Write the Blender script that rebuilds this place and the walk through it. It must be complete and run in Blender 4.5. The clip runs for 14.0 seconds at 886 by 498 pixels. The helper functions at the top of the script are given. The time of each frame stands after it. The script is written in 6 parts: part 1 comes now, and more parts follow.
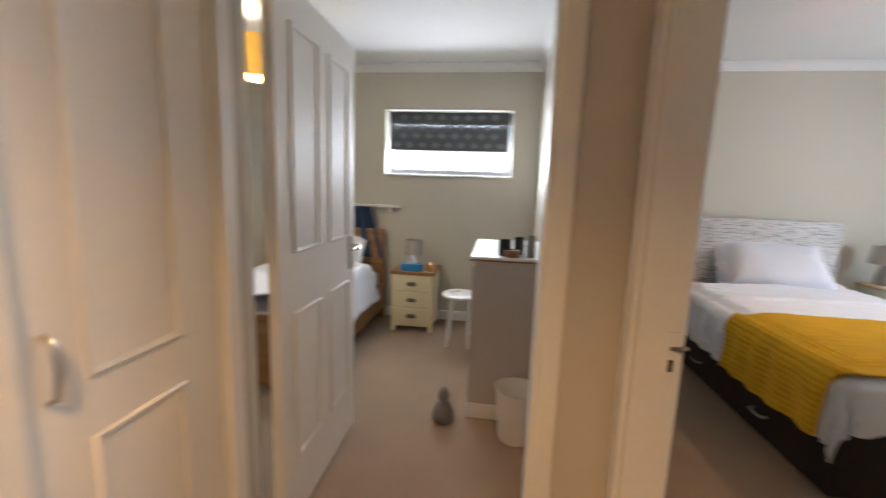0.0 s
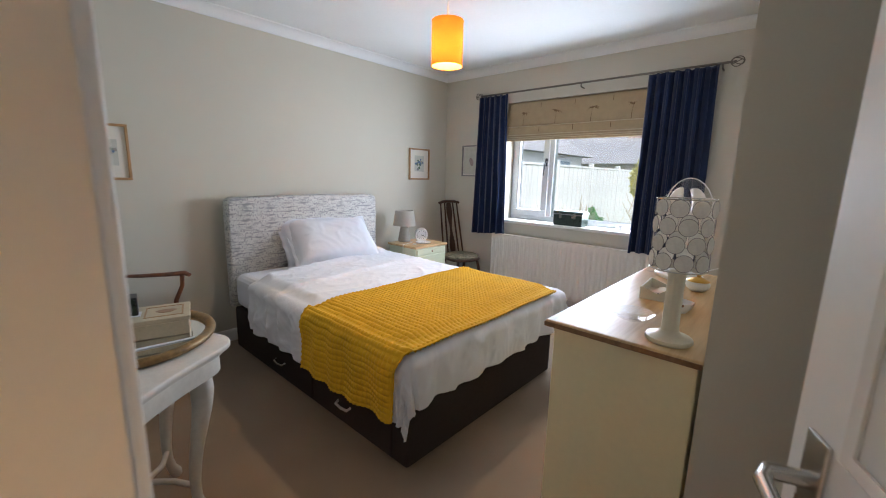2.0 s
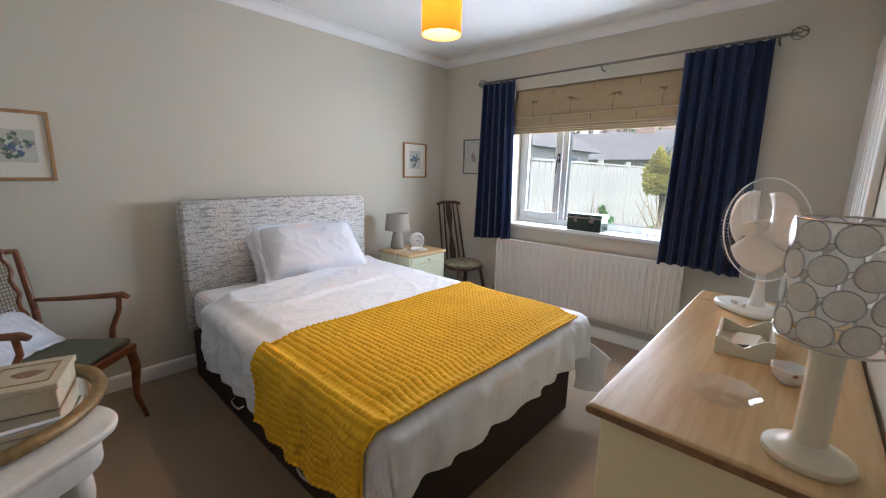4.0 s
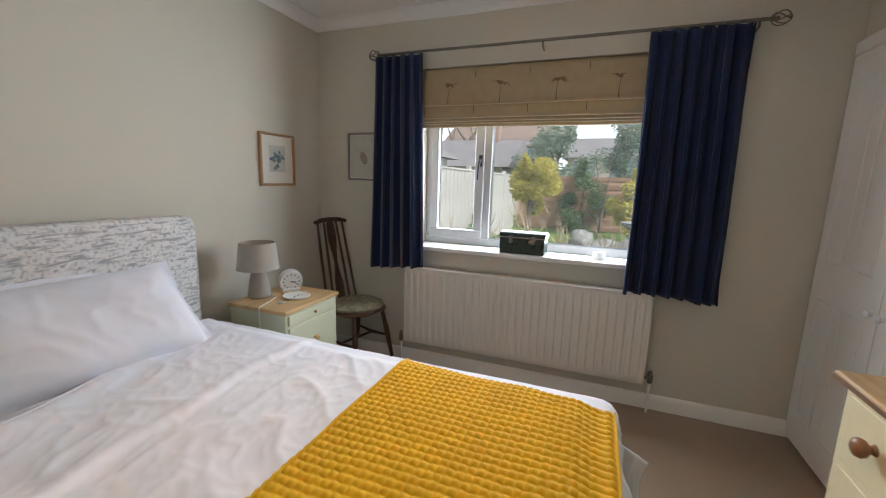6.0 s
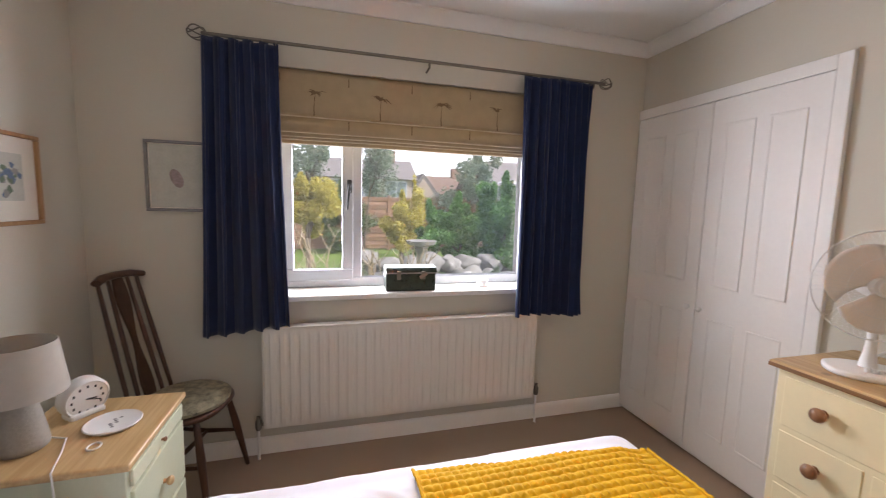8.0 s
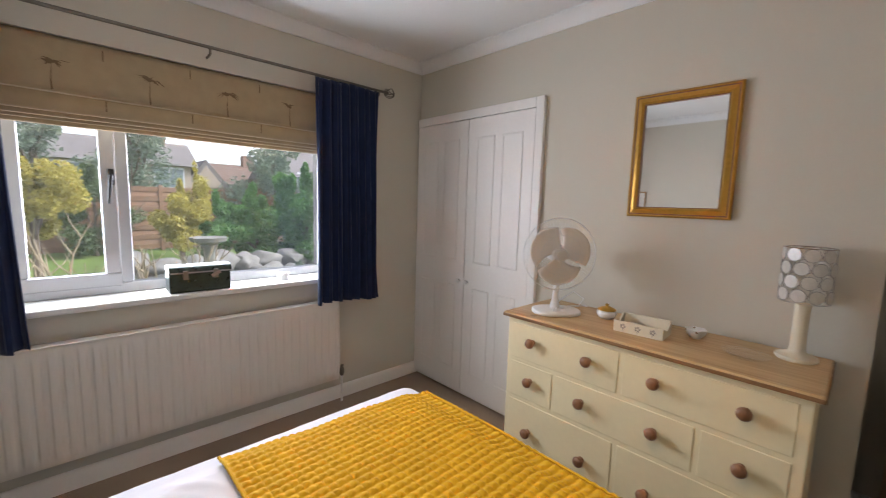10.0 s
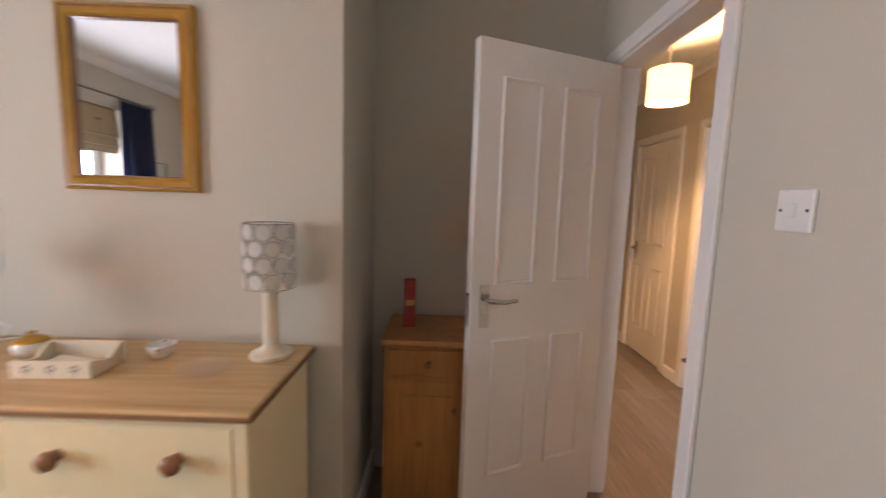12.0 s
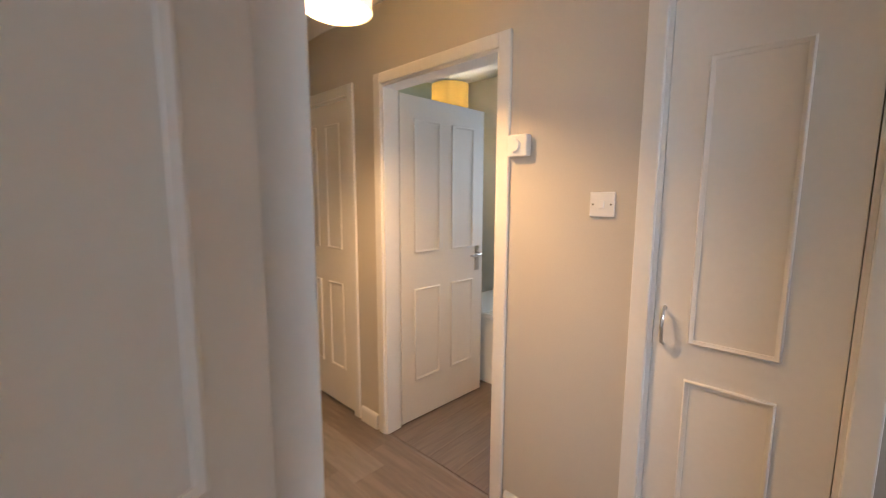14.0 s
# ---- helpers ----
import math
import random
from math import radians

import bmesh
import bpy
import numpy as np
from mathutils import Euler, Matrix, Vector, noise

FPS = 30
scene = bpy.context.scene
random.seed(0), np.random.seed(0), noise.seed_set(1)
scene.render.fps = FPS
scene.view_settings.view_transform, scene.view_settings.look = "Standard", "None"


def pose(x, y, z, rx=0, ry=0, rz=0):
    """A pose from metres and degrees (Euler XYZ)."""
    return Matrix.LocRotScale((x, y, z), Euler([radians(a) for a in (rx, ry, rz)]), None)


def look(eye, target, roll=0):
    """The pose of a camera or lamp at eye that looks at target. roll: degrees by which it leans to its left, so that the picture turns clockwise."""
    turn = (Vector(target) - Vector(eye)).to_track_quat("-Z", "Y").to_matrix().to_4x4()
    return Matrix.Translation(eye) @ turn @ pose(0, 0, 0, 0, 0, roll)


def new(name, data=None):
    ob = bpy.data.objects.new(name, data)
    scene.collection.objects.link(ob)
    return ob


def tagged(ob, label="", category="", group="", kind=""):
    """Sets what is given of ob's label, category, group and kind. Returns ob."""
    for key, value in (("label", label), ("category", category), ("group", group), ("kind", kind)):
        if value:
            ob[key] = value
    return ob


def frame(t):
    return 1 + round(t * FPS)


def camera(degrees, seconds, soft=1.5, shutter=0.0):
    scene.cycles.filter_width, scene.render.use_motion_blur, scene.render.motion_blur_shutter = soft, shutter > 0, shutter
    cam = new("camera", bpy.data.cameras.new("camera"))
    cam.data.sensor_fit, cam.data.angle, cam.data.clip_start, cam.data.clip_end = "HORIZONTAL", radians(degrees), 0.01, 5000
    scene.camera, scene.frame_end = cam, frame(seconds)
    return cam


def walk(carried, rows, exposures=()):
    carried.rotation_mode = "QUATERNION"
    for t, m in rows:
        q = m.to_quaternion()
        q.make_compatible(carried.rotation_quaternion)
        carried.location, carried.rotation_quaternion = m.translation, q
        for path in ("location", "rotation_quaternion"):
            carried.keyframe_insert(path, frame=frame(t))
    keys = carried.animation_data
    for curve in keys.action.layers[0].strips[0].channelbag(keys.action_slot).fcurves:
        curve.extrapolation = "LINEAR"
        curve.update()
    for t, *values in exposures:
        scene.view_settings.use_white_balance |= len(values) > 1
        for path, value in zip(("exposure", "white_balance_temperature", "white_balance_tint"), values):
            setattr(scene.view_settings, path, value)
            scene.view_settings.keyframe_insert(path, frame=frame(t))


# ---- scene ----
cam = camera(96.1, 14.0, soft=1.0, shutter=0.35)
PATH = [
    (0, (0.506, 0.458, 1.305), (0.246, 2.419, 1.01), 2.0),
    (0.5, (0.581, 0.694, 1.300), (1.206, 2.573, 1.015), 1.7),
    (1, (0.64, 0.865, 1.322), (1.823, 2.452, 1.034), 1.7),
    (1.5, (0.774, 0.977, 1.33), (2.197, 2.341, 0.992), 1.5),
    (2, (0.921, 1.091, 1.342), (2.384, 2.405, 0.977), 1.4),
    (2.2, (0.968, 1.123, 1.342), (2.433, 2.436, 0.982), 1.5),
    (4.3, (1.395, 1.471, 1.36), (2.846, 2.792, 0.974), 1.3),
    (4.5, (1.455, 1.536, 1.368), (2.975, 2.777, 0.980), 1.3),
    (5, (1.598, 1.794, 1.365), (3.238, 2.875, 0.985), 1.6),
    (5.5, (1.758, 2.07, 1.366), (3.466, 3.047, 1.007), 1.7),
    (6, (1.967, 2.332, 1.349), (3.811, 3.029, 1.012), 1.7),
    (6.5, (2.094, 2.623, 1.334), (4.007, 3.132, 1.05), 1.8),
    (7, (2.163, 2.87, 1.382), (4.126, 3.142, 1.115), 1.8),
    (7.5, (2.24, 3.055, 1.37), (4.223, 2.962, 1.126), 1.6),
    (8, (2.283, 3.224, 1.4), (4.195, 2.679, 1.181), 1.5),
    (8.2, (2.289, 3.254, 1.402), (4.173, 2.616, 1.19), 1.5),
    (10.3, (2.049, 3.29, 1.415), (3.399, 1.832, 1.188), 1.8),
    (10.5, (2.032, 3.261, 1.408), (3.321, 1.748, 1.185), 1.8),
    (11, (1.939, 3.127, 1.407), (2.963, 1.425, 1.174), 1.6),
    (11.5, (1.807, 2.842, 1.392), (2.362, 0.934, 1.166), 1.7),
    (12, (1.678, 2.545, 1.371), (1.673, 0.558, 1.141), 1.9),
    (12.5, (1.588, 2.224, 1.392), (1.089, 0.3, 1.17), 1.3),
    (13, (1.479, 1.914, 1.385), (0.62, 0.122, 1.158), 0.2),
    (13.4, (1.379, 1.649, 1.405), (0.28, -0.003, 1.157), -0.4),
    (14, (1.162, 1.316, 1.384), (-0.284, -0.042, 1.133), 0.2),
]
walk(cam, [(t, look(eye, target, roll)) for t, eye, target, roll in PATH],
     exposures=[(0, 0.3, 5900, 11), (0.5, 0.42, 5900, 10), (1.5, 0.45, 5700, 10), (2.2, 0.46, 5550, 9), (4.3, 0.3, 5650, 10), (5.2, 0.08, 5650, 7), (6.0, -0.05, 6050, 9), (6.5, -0.07, 6700, 9), (7.1, 0.0, 7100, 14),
                (8.2, 0.26, 6250, 20), (10.3, 0.1, 6100, 15), (11, 0.24, 6550, 20), (12, 0.47, 6350, 22), (13, 0.58, 6650, 22), (13.4, 0.26, 6350, 20), (14, 0.38, 5600, 12)])

# ---- light ----
world = bpy.data.worlds.new("sky")
scene.world = world
world.use_nodes = True
wn = world.node_tree
sky = wn.nodes.new("ShaderNodeTexSky")
sky.sky_type, sky.sun_disc = "NISHITA", False
sky.sun_elevation, sky.sun_rotation = radians(45), radians(214)
sky.air_density, sky.dust_density, sky.ozone_density = 1.0, 1.5, 1.0
haze = wn.nodes.new("ShaderNodeHueSaturation")      # thin even cloud: the sky's colour is nearly grey
haze.inputs["Saturation"].default_value = 0.25
haze.inputs["Value"].default_value = 2.1
wn.links.new(sky.outputs[0], haze.inputs["Color"])
wn.links.new(haze.outputs[0], wn.nodes["Background"].inputs[0])
wn.nodes["Background"].inputs[1].default_value = 0.15


def lamp(name, kind, energy, color, m, **values):
    data = bpy.data.lights.new(name, kind)
    data.energy, data.color = energy, color
    if "size" in values:
        data.shape, data.size, data.size_y = "RECTANGLE", values["size"], values["size_y"]
    if "radius" in values:
        data.shadow_soft_size = values["radius"]
    if "angle" in values:
        data.angle = values["angle"]
    ob = new(name, data)
    ob.matrix_basis = m
    return ob


lamp("sun", "SUN", 5.0, (1.0, 0.96, 0.90), look((-20, -30, 36), (0, 0, 0)), angle=radians(14))
# sky light entering by the two windows
lamp("window_light", "AREA", 55, (0.92, 0.96, 1.0), look((4.755, 2.73, 1.33), (2.0, 2.73, 1.33)), size=1.52, size_y=0.76)
lamp("window_light_small", "AREA", 80, (0.95, 0.97, 1.0), look((0.0, 4.50, 1.72), (0.0, 2.0, 1.0)), size=1.1, size_y=0.55)
# bulbs in the pendant shades
lamp("bulb_bedroom", "POINT", 24, (1.0, 0.70, 0.38), pose(2.72, 2.712, 2.045), radius=0.035)
lamp("bulb_hall", "POINT", 70, (1.0, 0.55, 0.21), pose(0.37, 0.085, 2.09), radius=0.035)
lamp("bulb_landing", "POINT", 16, (1.0, 0.62, 0.28), pose(-0.45, -2.0, 2.10), radius=0.035)
lamp("bulb_second_bedroom", "POINT", 26, (1.0, 0.76, 0.46), pose(-1.10, 3.05, 2.09), radius=0.035)
# added cool daylight for the bathroom, through a window out of view
lamp("bathroom_fill_light", "AREA", 10, (0.86, 0.96, 1.0), look((-2.05, -0.10, 1.62), (0.0, -0.10, 1.0)), size=0.75, size_y=0.75)
lamp("bulb_bathroom", "POINT", 6, (1.0, 0.80, 0.55), pose(-1.35, -0.97, 2.19), radius=0.035)


# ---- materials ----
def nodes_of(name):
    m = bpy.data.materials.new(name)
    m.use_nodes = True
    return m, m.node_tree.nodes, m.node_tree.links, m.node_tree.nodes["Principled BSDF"]


def pbr(name, col, rough=0.6, metal=0.0, var=0.08, scale=3.0, bump=0.15, grain=90.0, stretch=(1, 1, 1), spec=0.5, wear=0.1, sheen=0.0, trans=0.0):
    """A surface with broad tone changes, fine grain, uneven gloss and a fine relief."""
    m, n, l, b = nodes_of(name)
    tc = n.new("ShaderNodeTexCoord")
    mp = n.new("ShaderNodeMapping")
    mp.inputs["Scale"].default_value = stretch
    l.new(tc.outputs["Object"], mp.inputs[0])
    big, fine = n.new("ShaderNodeTexNoise"), n.new("ShaderNodeTexNoise")
    big.inputs["Scale"].default_value, big.inputs["Detail"].default_value = scale, 5
    fine.inputs["Scale"].default_value, fine.inputs["Detail"].default_value = grain, 4
    l.new(mp.outputs[0], big.inputs[0])
    l.new(mp.outputs[0], fine.inputs[0])
    mixf = n.new("ShaderNodeMix")
    mixf.inputs[0].default_value = 0.4
    l.new(big.outputs[0], mixf.inputs[2])
    l.new(fine.outputs[0], mixf.inputs[3])
    ramp = n.new("ShaderNodeValToRGB")
    lo, hi = [c * (1 - var) for c in col], [min(1, c * (1 + var)) for c in col]
    ramp.color_ramp.elements[0].position, ramp.color_ramp.elements[1].position = 0.3, 0.7
    ramp.color_ramp.elements[0].color, ramp.color_ramp.elements[1].color = (*lo, 1), (*hi, 1)
    l.new(mixf.outputs[0], ramp.inputs[0])
    l.new(ramp.outputs[0], b.inputs["Base Color"])
    rr = n.new("ShaderNodeMapRange")
    rr.inputs[3].default_value, rr.inputs[4].default_value = max(0.02, rough - wear), min(1, rough + wear)
    l.new(big.outputs[0], rr.inputs[0])
    l.new(rr.outputs[0], b.inputs["Roughness"])
    b.inputs["Metallic"].default_value = metal
    b.inputs["Specular IOR Level"].default_value = spec
    if sheen:
        b.inputs["Sheen Weight"].default_value = sheen
    if bump:
        bp = n.new("ShaderNodeBump")
        bp.inputs["Strength"].default_value, bp.inputs["Distance"].default_value = bump, 0.002
        l.new(fine.outputs[0], bp.inputs["Height"])
        l.new(bp.outputs[0], b.inputs["Normal"])
    if trans:
        tr = n.new("ShaderNodeBsdfTranslucent")
        l.new(ramp.outputs[0], tr.inputs[0])
        mx = n.new("ShaderNodeMixShader")
        mx.inputs[0].default_value = trans
        l.new(b.outputs[0], mx.inputs[1])
        l.new(tr.outputs[0], mx.inputs[2])
        l.new(mx.outputs[0], n["Material Output"].inputs[0])
    return m


def wood(name, col, dark, axis=0, rough=0.45, rings=14.0, knots=True):
    """Grain drawn out along one axis, with dark lines and knots."""
    m, n, l, b = nodes_of(name)
    tc, mp = n.new("ShaderNodeTexCoord"), n.new("ShaderNodeMapping")
    s = [rings] * 3
    s[axis] = rings * 0.07
    mp.inputs["Scale"].default_value = s
    l.new(tc.outputs["Object"], mp.inputs[0])
    a, f = n.new("ShaderNodeTexNoise"), n.new("ShaderNodeTexNoise")
    a.inputs["Scale"].default_value, a.inputs["Detail"].default_value, a.inputs["Distortion"].default_value = 1.0, 6, 1.2
    f.inputs["Scale"].default_value, f.inputs["Detail"].default_value = 7.0, 3
    l.new(mp.outputs[0], a.inputs[0])
    l.new(mp.outputs[0], f.inputs[0])
    mx = n.new("ShaderNodeMix")
    mx.inputs[0].default_value = 0.35
    l.new(a.outputs[0], mx.inputs[2])
    l.new(f.outputs[0], mx.inputs[3])
    r = n.new("ShaderNodeValToRGB")
    r.color_ramp.elements[0].position, r.color_ramp.elements[1].position = 0.34, 0.6
    r.color_ramp.elements[0].color, r.color_ramp.elements[1].color = (*dark, 1), (*col, 1)
    l.new(mx.outputs[0], r.inputs[0])
    out = r.outputs[0]
    if knots:
        v = n.new("ShaderNodeTexVoronoi")
        v.inputs["Scale"].default_value = 5.0
        l.new(tc.outputs["Object"], v.inputs[0])
        kr = n.new("ShaderNodeMapRange")
        kr.inputs[1].default_value, kr.inputs[2].default_value, kr.inputs[3].default_value, kr.inputs[4].default_value = 0.04, 0.10, 0.75, 0.0
        l.new(v.outputs["Distance"], kr.inputs[0])
        km = n.new("ShaderNodeMix")
        km.data_type = "RGBA"
        l.new(kr.outputs[0], km.inputs[0])
        l.new(out, km.inputs[6])
        km.inputs[7].default_value = (*[c * 0.45 for c in dark], 1)
        out = km.outputs[2]
    l.new(out, b.inputs["Base Color"])
    b.inputs["Roughness"].default_value = rough
    bp = n.new("ShaderNodeBump")
    bp.inputs["Strength"].default_value, bp.inputs["Distance"].default_value = 0.15, 0.002
    l.new(f.outputs[0], bp.inputs["Height"])
    l.new(bp.outputs[0], b.inputs["Normal"])
    return m


def carpet_mat(name, col):
    m = pbr(name, col, rough=0.95, var=0.16, scale=2.2, bump=0.9, grain=320, spec=0.1, sheen=0.3)
    return m


def slub_mat(name):
    """Pale woven fabric with short dark horizontal and upright slubs."""
    m, n, l, b = nodes_of(name)
    tc = n.new("ShaderNodeTexCoord")
    out = None
    for sc, off in (((11, 60, 110), 0.575), ((95, 60, 14), 0.585)):
        mp, t, r = n.new("ShaderNodeMapping"), n.new("ShaderNodeTexNoise"), n.new("ShaderNodeMapRange")
        mp.inputs["Scale"].default_value = sc
        t.inputs["Scale"].default_value, t.inputs["Detail"].default_value = 1.0, 3
        l.new(tc.outputs["Object"], mp.inputs[0])
        l.new(mp.outputs[0], t.inputs[0])
        l.new(t.outputs[0], r.inputs[0])
        r.inputs[1].default_value, r.inputs[2].default_value = off - 0.07, off + 0.06
        if out is None:
            out = r.outputs[0]
        else:
            mxx = n.new("ShaderNodeMath")
            mxx.operation = "MAXIMUM"
            l.new(out, mxx.inputs[0])
            l.new(r.outputs[0], mxx.inputs[1])
            out = mxx.outputs[0]
    big = n.new("ShaderNodeTexNoise")
    big.inputs["Scale"].default_value = 14
    l.new(tc.outputs["Object"], big.inputs[0])
    base = n.new("ShaderNodeMix")
    base.data_type = "RGBA"
    base.inputs[6].default_value, base.inputs[7].default_value = (0.54, 0.53, 0.51, 1), (0.70, 0.69, 0.665, 1)
    l.new(big.outputs[0], base.inputs[0])
    mx = n.new("ShaderNodeMix")
    mx.data_type = "RGBA"
    l.new(out, mx.inputs[0])
    l.new(base.outputs[2], mx.inputs[6])
    mx.inputs[7].default_value = (0.31, 0.31, 0.32, 1)
    l.new(mx.outputs[2], b.inputs["Base Color"])
    b.inputs["Roughness"].default_value = 0.9
    bp = n.new("ShaderNodeBump")
    bp.inputs["Strength"].default_value, bp.inputs["Distance"].default_value = 0.4, 0.002
    l.new(out, bp.inputs["Height"])
    l.new(bp.outputs[0], b.inputs["Normal"])
    return m


def glass_mat(name, rough=0.0, tint=(1, 1, 1)):
    m, n, l, b = nodes_of(name)
    b.inputs["Base Color"].default_value = (*tint, 1)
    b.inputs["Transmission Weight"].default_value = 1
    b.inputs["Roughness"].default_value = rough
    b.inputs["IOR"].default_value = 1.45
    return m


def pane_mat(name):
    """Thin window glass: mostly clear, with a faint reflection."""
    m, n, l, b = nodes_of(name)
    t, g, mx, lw = n.new("ShaderNodeBsdfTransparent"), n.new("ShaderNodeBsdfGlossy"), n.new("ShaderNodeMixShader"), n.new("ShaderNodeFresnel")
    g.inputs["Roughness"].default_value = 0.02
    lw.inputs[0].default_value = 1.35
    l.new(lw.outputs[0], mx.inputs[0])
    l.new(t.outputs[0], mx.inputs[1])
    l.new(g.outputs[0], mx.inputs[2])
    glare, veil = n.new("ShaderNodeBsdfTranslucent"), n.new("ShaderNodeMixShader")      # a thin white veil that stands in for glare and haze on the glass
    glare.inputs[0].default_value = (0.9, 0.95, 1.0, 1)
    veil.inputs[0].default_value = 0.06
    l.new(mx.outputs[0], veil.inputs[1])
    l.new(glare.outputs[0], veil.inputs[2])
    l.new(veil.outputs[0], n["Material Output"].inputs[0])
    return m


def dish_mat(name):
    """Thin clear tableware: sees through, with bright reflections."""
    m, n, l, b = nodes_of(name)
    t, g, mx = n.new("ShaderNodeBsdfTransparent"), n.new("ShaderNodeBsdfGlossy"), n.new("ShaderNodeMixShader")
    t.inputs[0].default_value = (0.99, 0.99, 0.99, 1)
    g.inputs["Roughness"].default_value = 0.04
    mx.inputs[0].default_value = 0.11
    l.new(t.outputs[0], mx.inputs[1])
    l.new(g.outputs[0], mx.inputs[2])
    l.new(mx.outputs[0], n["Material Output"].inputs[0])
    return m


def glow_mat(name, col, glow, strength, trans=0.55):
    """A lit fabric shade: translucent cloth that also gives off the bulb's light."""
    m = pbr(name, col, rough=0.9, var=0.12, scale=6, grain=200, trans=trans)
    n = m.node_tree.nodes["Principled BSDF"]
    n.inputs["Emission Color"].default_value = (*glow, 1)
    n.inputs["Emission Strength"].default_value = strength
    return m


WALL = pbr("wall_paint_beige", (0.585, 0.55, 0.465), rough=0.85, var=0.03, scale=1.2, bump=0.12, grain=160, spec=0.25)
HALLWALL = pbr("hall_paint_cream", (0.56, 0.52, 0.46), rough=0.8, var=0.03, scale=1.2, bump=0.12, grain=160, spec=0.25)
CEIL = pbr("ceiling_white", (0.80, 0.80, 0.79), rough=0.9, var=0.025, scale=2, bump=0.25, grain=60, spec=0.2)
GLOSS = pbr("white_gloss_paint", (0.79, 0.77, 0.735), rough=0.48, var=0.03, scale=4, bump=0.08, grain=60, wear=0.08)
DOORW = pbr("door_white_paint", (0.80, 0.775, 0.74), rough=0.5, var=0.03, scale=3, bump=0.1, grain=50, wear=0.1)
CARPET = carpet_mat("beige_carpet", (0.27, 0.195, 0.135))
HALLFLOOR = wood("grey_brown_vinyl_plank", (0.235, 0.21, 0.19), (0.115, 0.10, 0.092), axis=1, rough=0.45, rings=16, knots=False)
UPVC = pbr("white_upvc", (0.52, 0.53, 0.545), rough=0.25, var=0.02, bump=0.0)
SILLM = pbr("sill_white", (0.78, 0.76, 0.72), rough=0.35, var=0.03)
PANE = pane_mat("window_pane")
RADM = pbr("radiator_enamel", (0.70, 0.66, 0.60), rough=0.35, var=0.02, bump=0.03)
NAVY = pbr("navy_curtain_cloth", (0.011, 0.020, 0.060), rough=0.9, var=0.25, scale=14, bump=0.3, grain=500, sheen=0.25, spec=0.15)
BLIND = pbr("blind_linen", (0.44, 0.345, 0.215), rough=0.9, var=0.08, scale=20, bump=0.3, grain=400, trans=0.25)
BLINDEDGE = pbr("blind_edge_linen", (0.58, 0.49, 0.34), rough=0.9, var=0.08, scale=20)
BLINDMOTIF = pbr("blind_motif_brown", (0.20, 0.135, 0.07), rough=0.9, var=0.1)
STEEL = pbr("brushed_steel", (0.58, 0.56, 0.53), rough=0.28, metal=1, var=0.06, bump=0.05)
IRON = pbr("aged_iron", (0.20, 0.18, 0.15), rough=0.4, metal=0.9, var=0.2)
CHROME = pbr("chrome", (0.75, 0.75, 0.76), rough=0.12, metal=1, var=0.03, bump=0.0, wear=0.04)
SHEET = pbr("white_cotton", (0.675, 0.69, 0.755), rough=0.85, var=0.02, scale=6, bump=0.12, grain=500, sheen=0.2, spec=0.2)
MUSTARD = pbr("mustard_quilt", (0.62, 0.372, 0.010), rough=0.85, var=0.12, scale=8, bump=0.3, grain=420, sheen=0.05, spec=0.2)
BEDBASE = pbr("dark_divan_fabric", (0.035, 0.027, 0.026), rough=0.9, var=0.2, scale=30, bump=0.4, grain=500, spec=0.2)
SLUB = slub_mat("slub_headboard")
CREAM = pbr("cream_paint", (0.80, 0.71, 0.46), rough=0.45, var=0.04, scale=4, bump=0.12, grain=40)
PINE = wood("pine_top", (0.60, 0.42, 0.21), (0.42, 0.25, 0.10), axis=0, rough=0.36, rings=11)
EDGEWOOD = wood("shaded_pine_edge", (0.26, 0.14, 0.06), (0.15, 0.075, 0.03), axis=0, rough=0.45, rings=14, knots=False)
PINEDARK = wood("honey_pine", (0.42, 0.20, 0.06), (0.29, 0.125, 0.035), axis=2, rough=0.38, rings=10)
KNOB = wood("knob_wood", (0.30, 0.15, 0.075), (0.17, 0.08, 0.04), axis=2, rough=0.3, rings=30, knots=False)
SAGE = pbr("sage_green_paint", (0.56, 0.58, 0.42), rough=0.45, var=0.04)
DARKWOOD = wood("dark_stained_wood", (0.085, 0.033, 0.015), (0.035, 0.014, 0.008), axis=2, rough=0.32, rings=18, knots=False)
REDWOOD = wood("mahogany", (0.22, 0.075, 0.028), (0.10, 0.032, 0.014), axis=0, rough=0.28, rings=18, knots=False)
GOLD = pbr("gilt_frame", (0.58, 0.33, 0.06), rough=0.35, metal=0.65, var=0.15, scale=20, bump=0.2)
OAKFRAME = wood("oak_frame", (0.42, 0.24, 0.10), (0.28, 0.15, 0.06), axis=2, rough=0.4, rings=40, knots=False)
SILVERF = pbr("silver_grey_frame", (0.24, 0.23, 0.23), rough=0.4, metal=0.3, var=0.08)
PAPER = pbr("mount_card", (0.72, 0.68, 0.60), rough=0.9, var=0.03)
WHITEPL = pbr("white_plastic", (0.78, 0.77, 0.75), rough=0.3, var=0.02, bump=0.0)
CONCRETE = pbr("stone_lamp_base", (0.33, 0.30, 0.26), rough=0.85, var=0.14, scale=14, bump=0.5, grain=120)
SHADEG = pbr("linen_shade", (0.52, 0.48, 0.42), rough=0.9, var=0.05, scale=30, bump=0.3, grain=400, trans=0.3)
IVORY = pbr("ivory_paint", (0.70, 0.64, 0.50), rough=0.4, var=0.04)
BLACK = pbr("black_plastic", (0.012, 0.012, 0.013), rough=0.4, var=0.2)
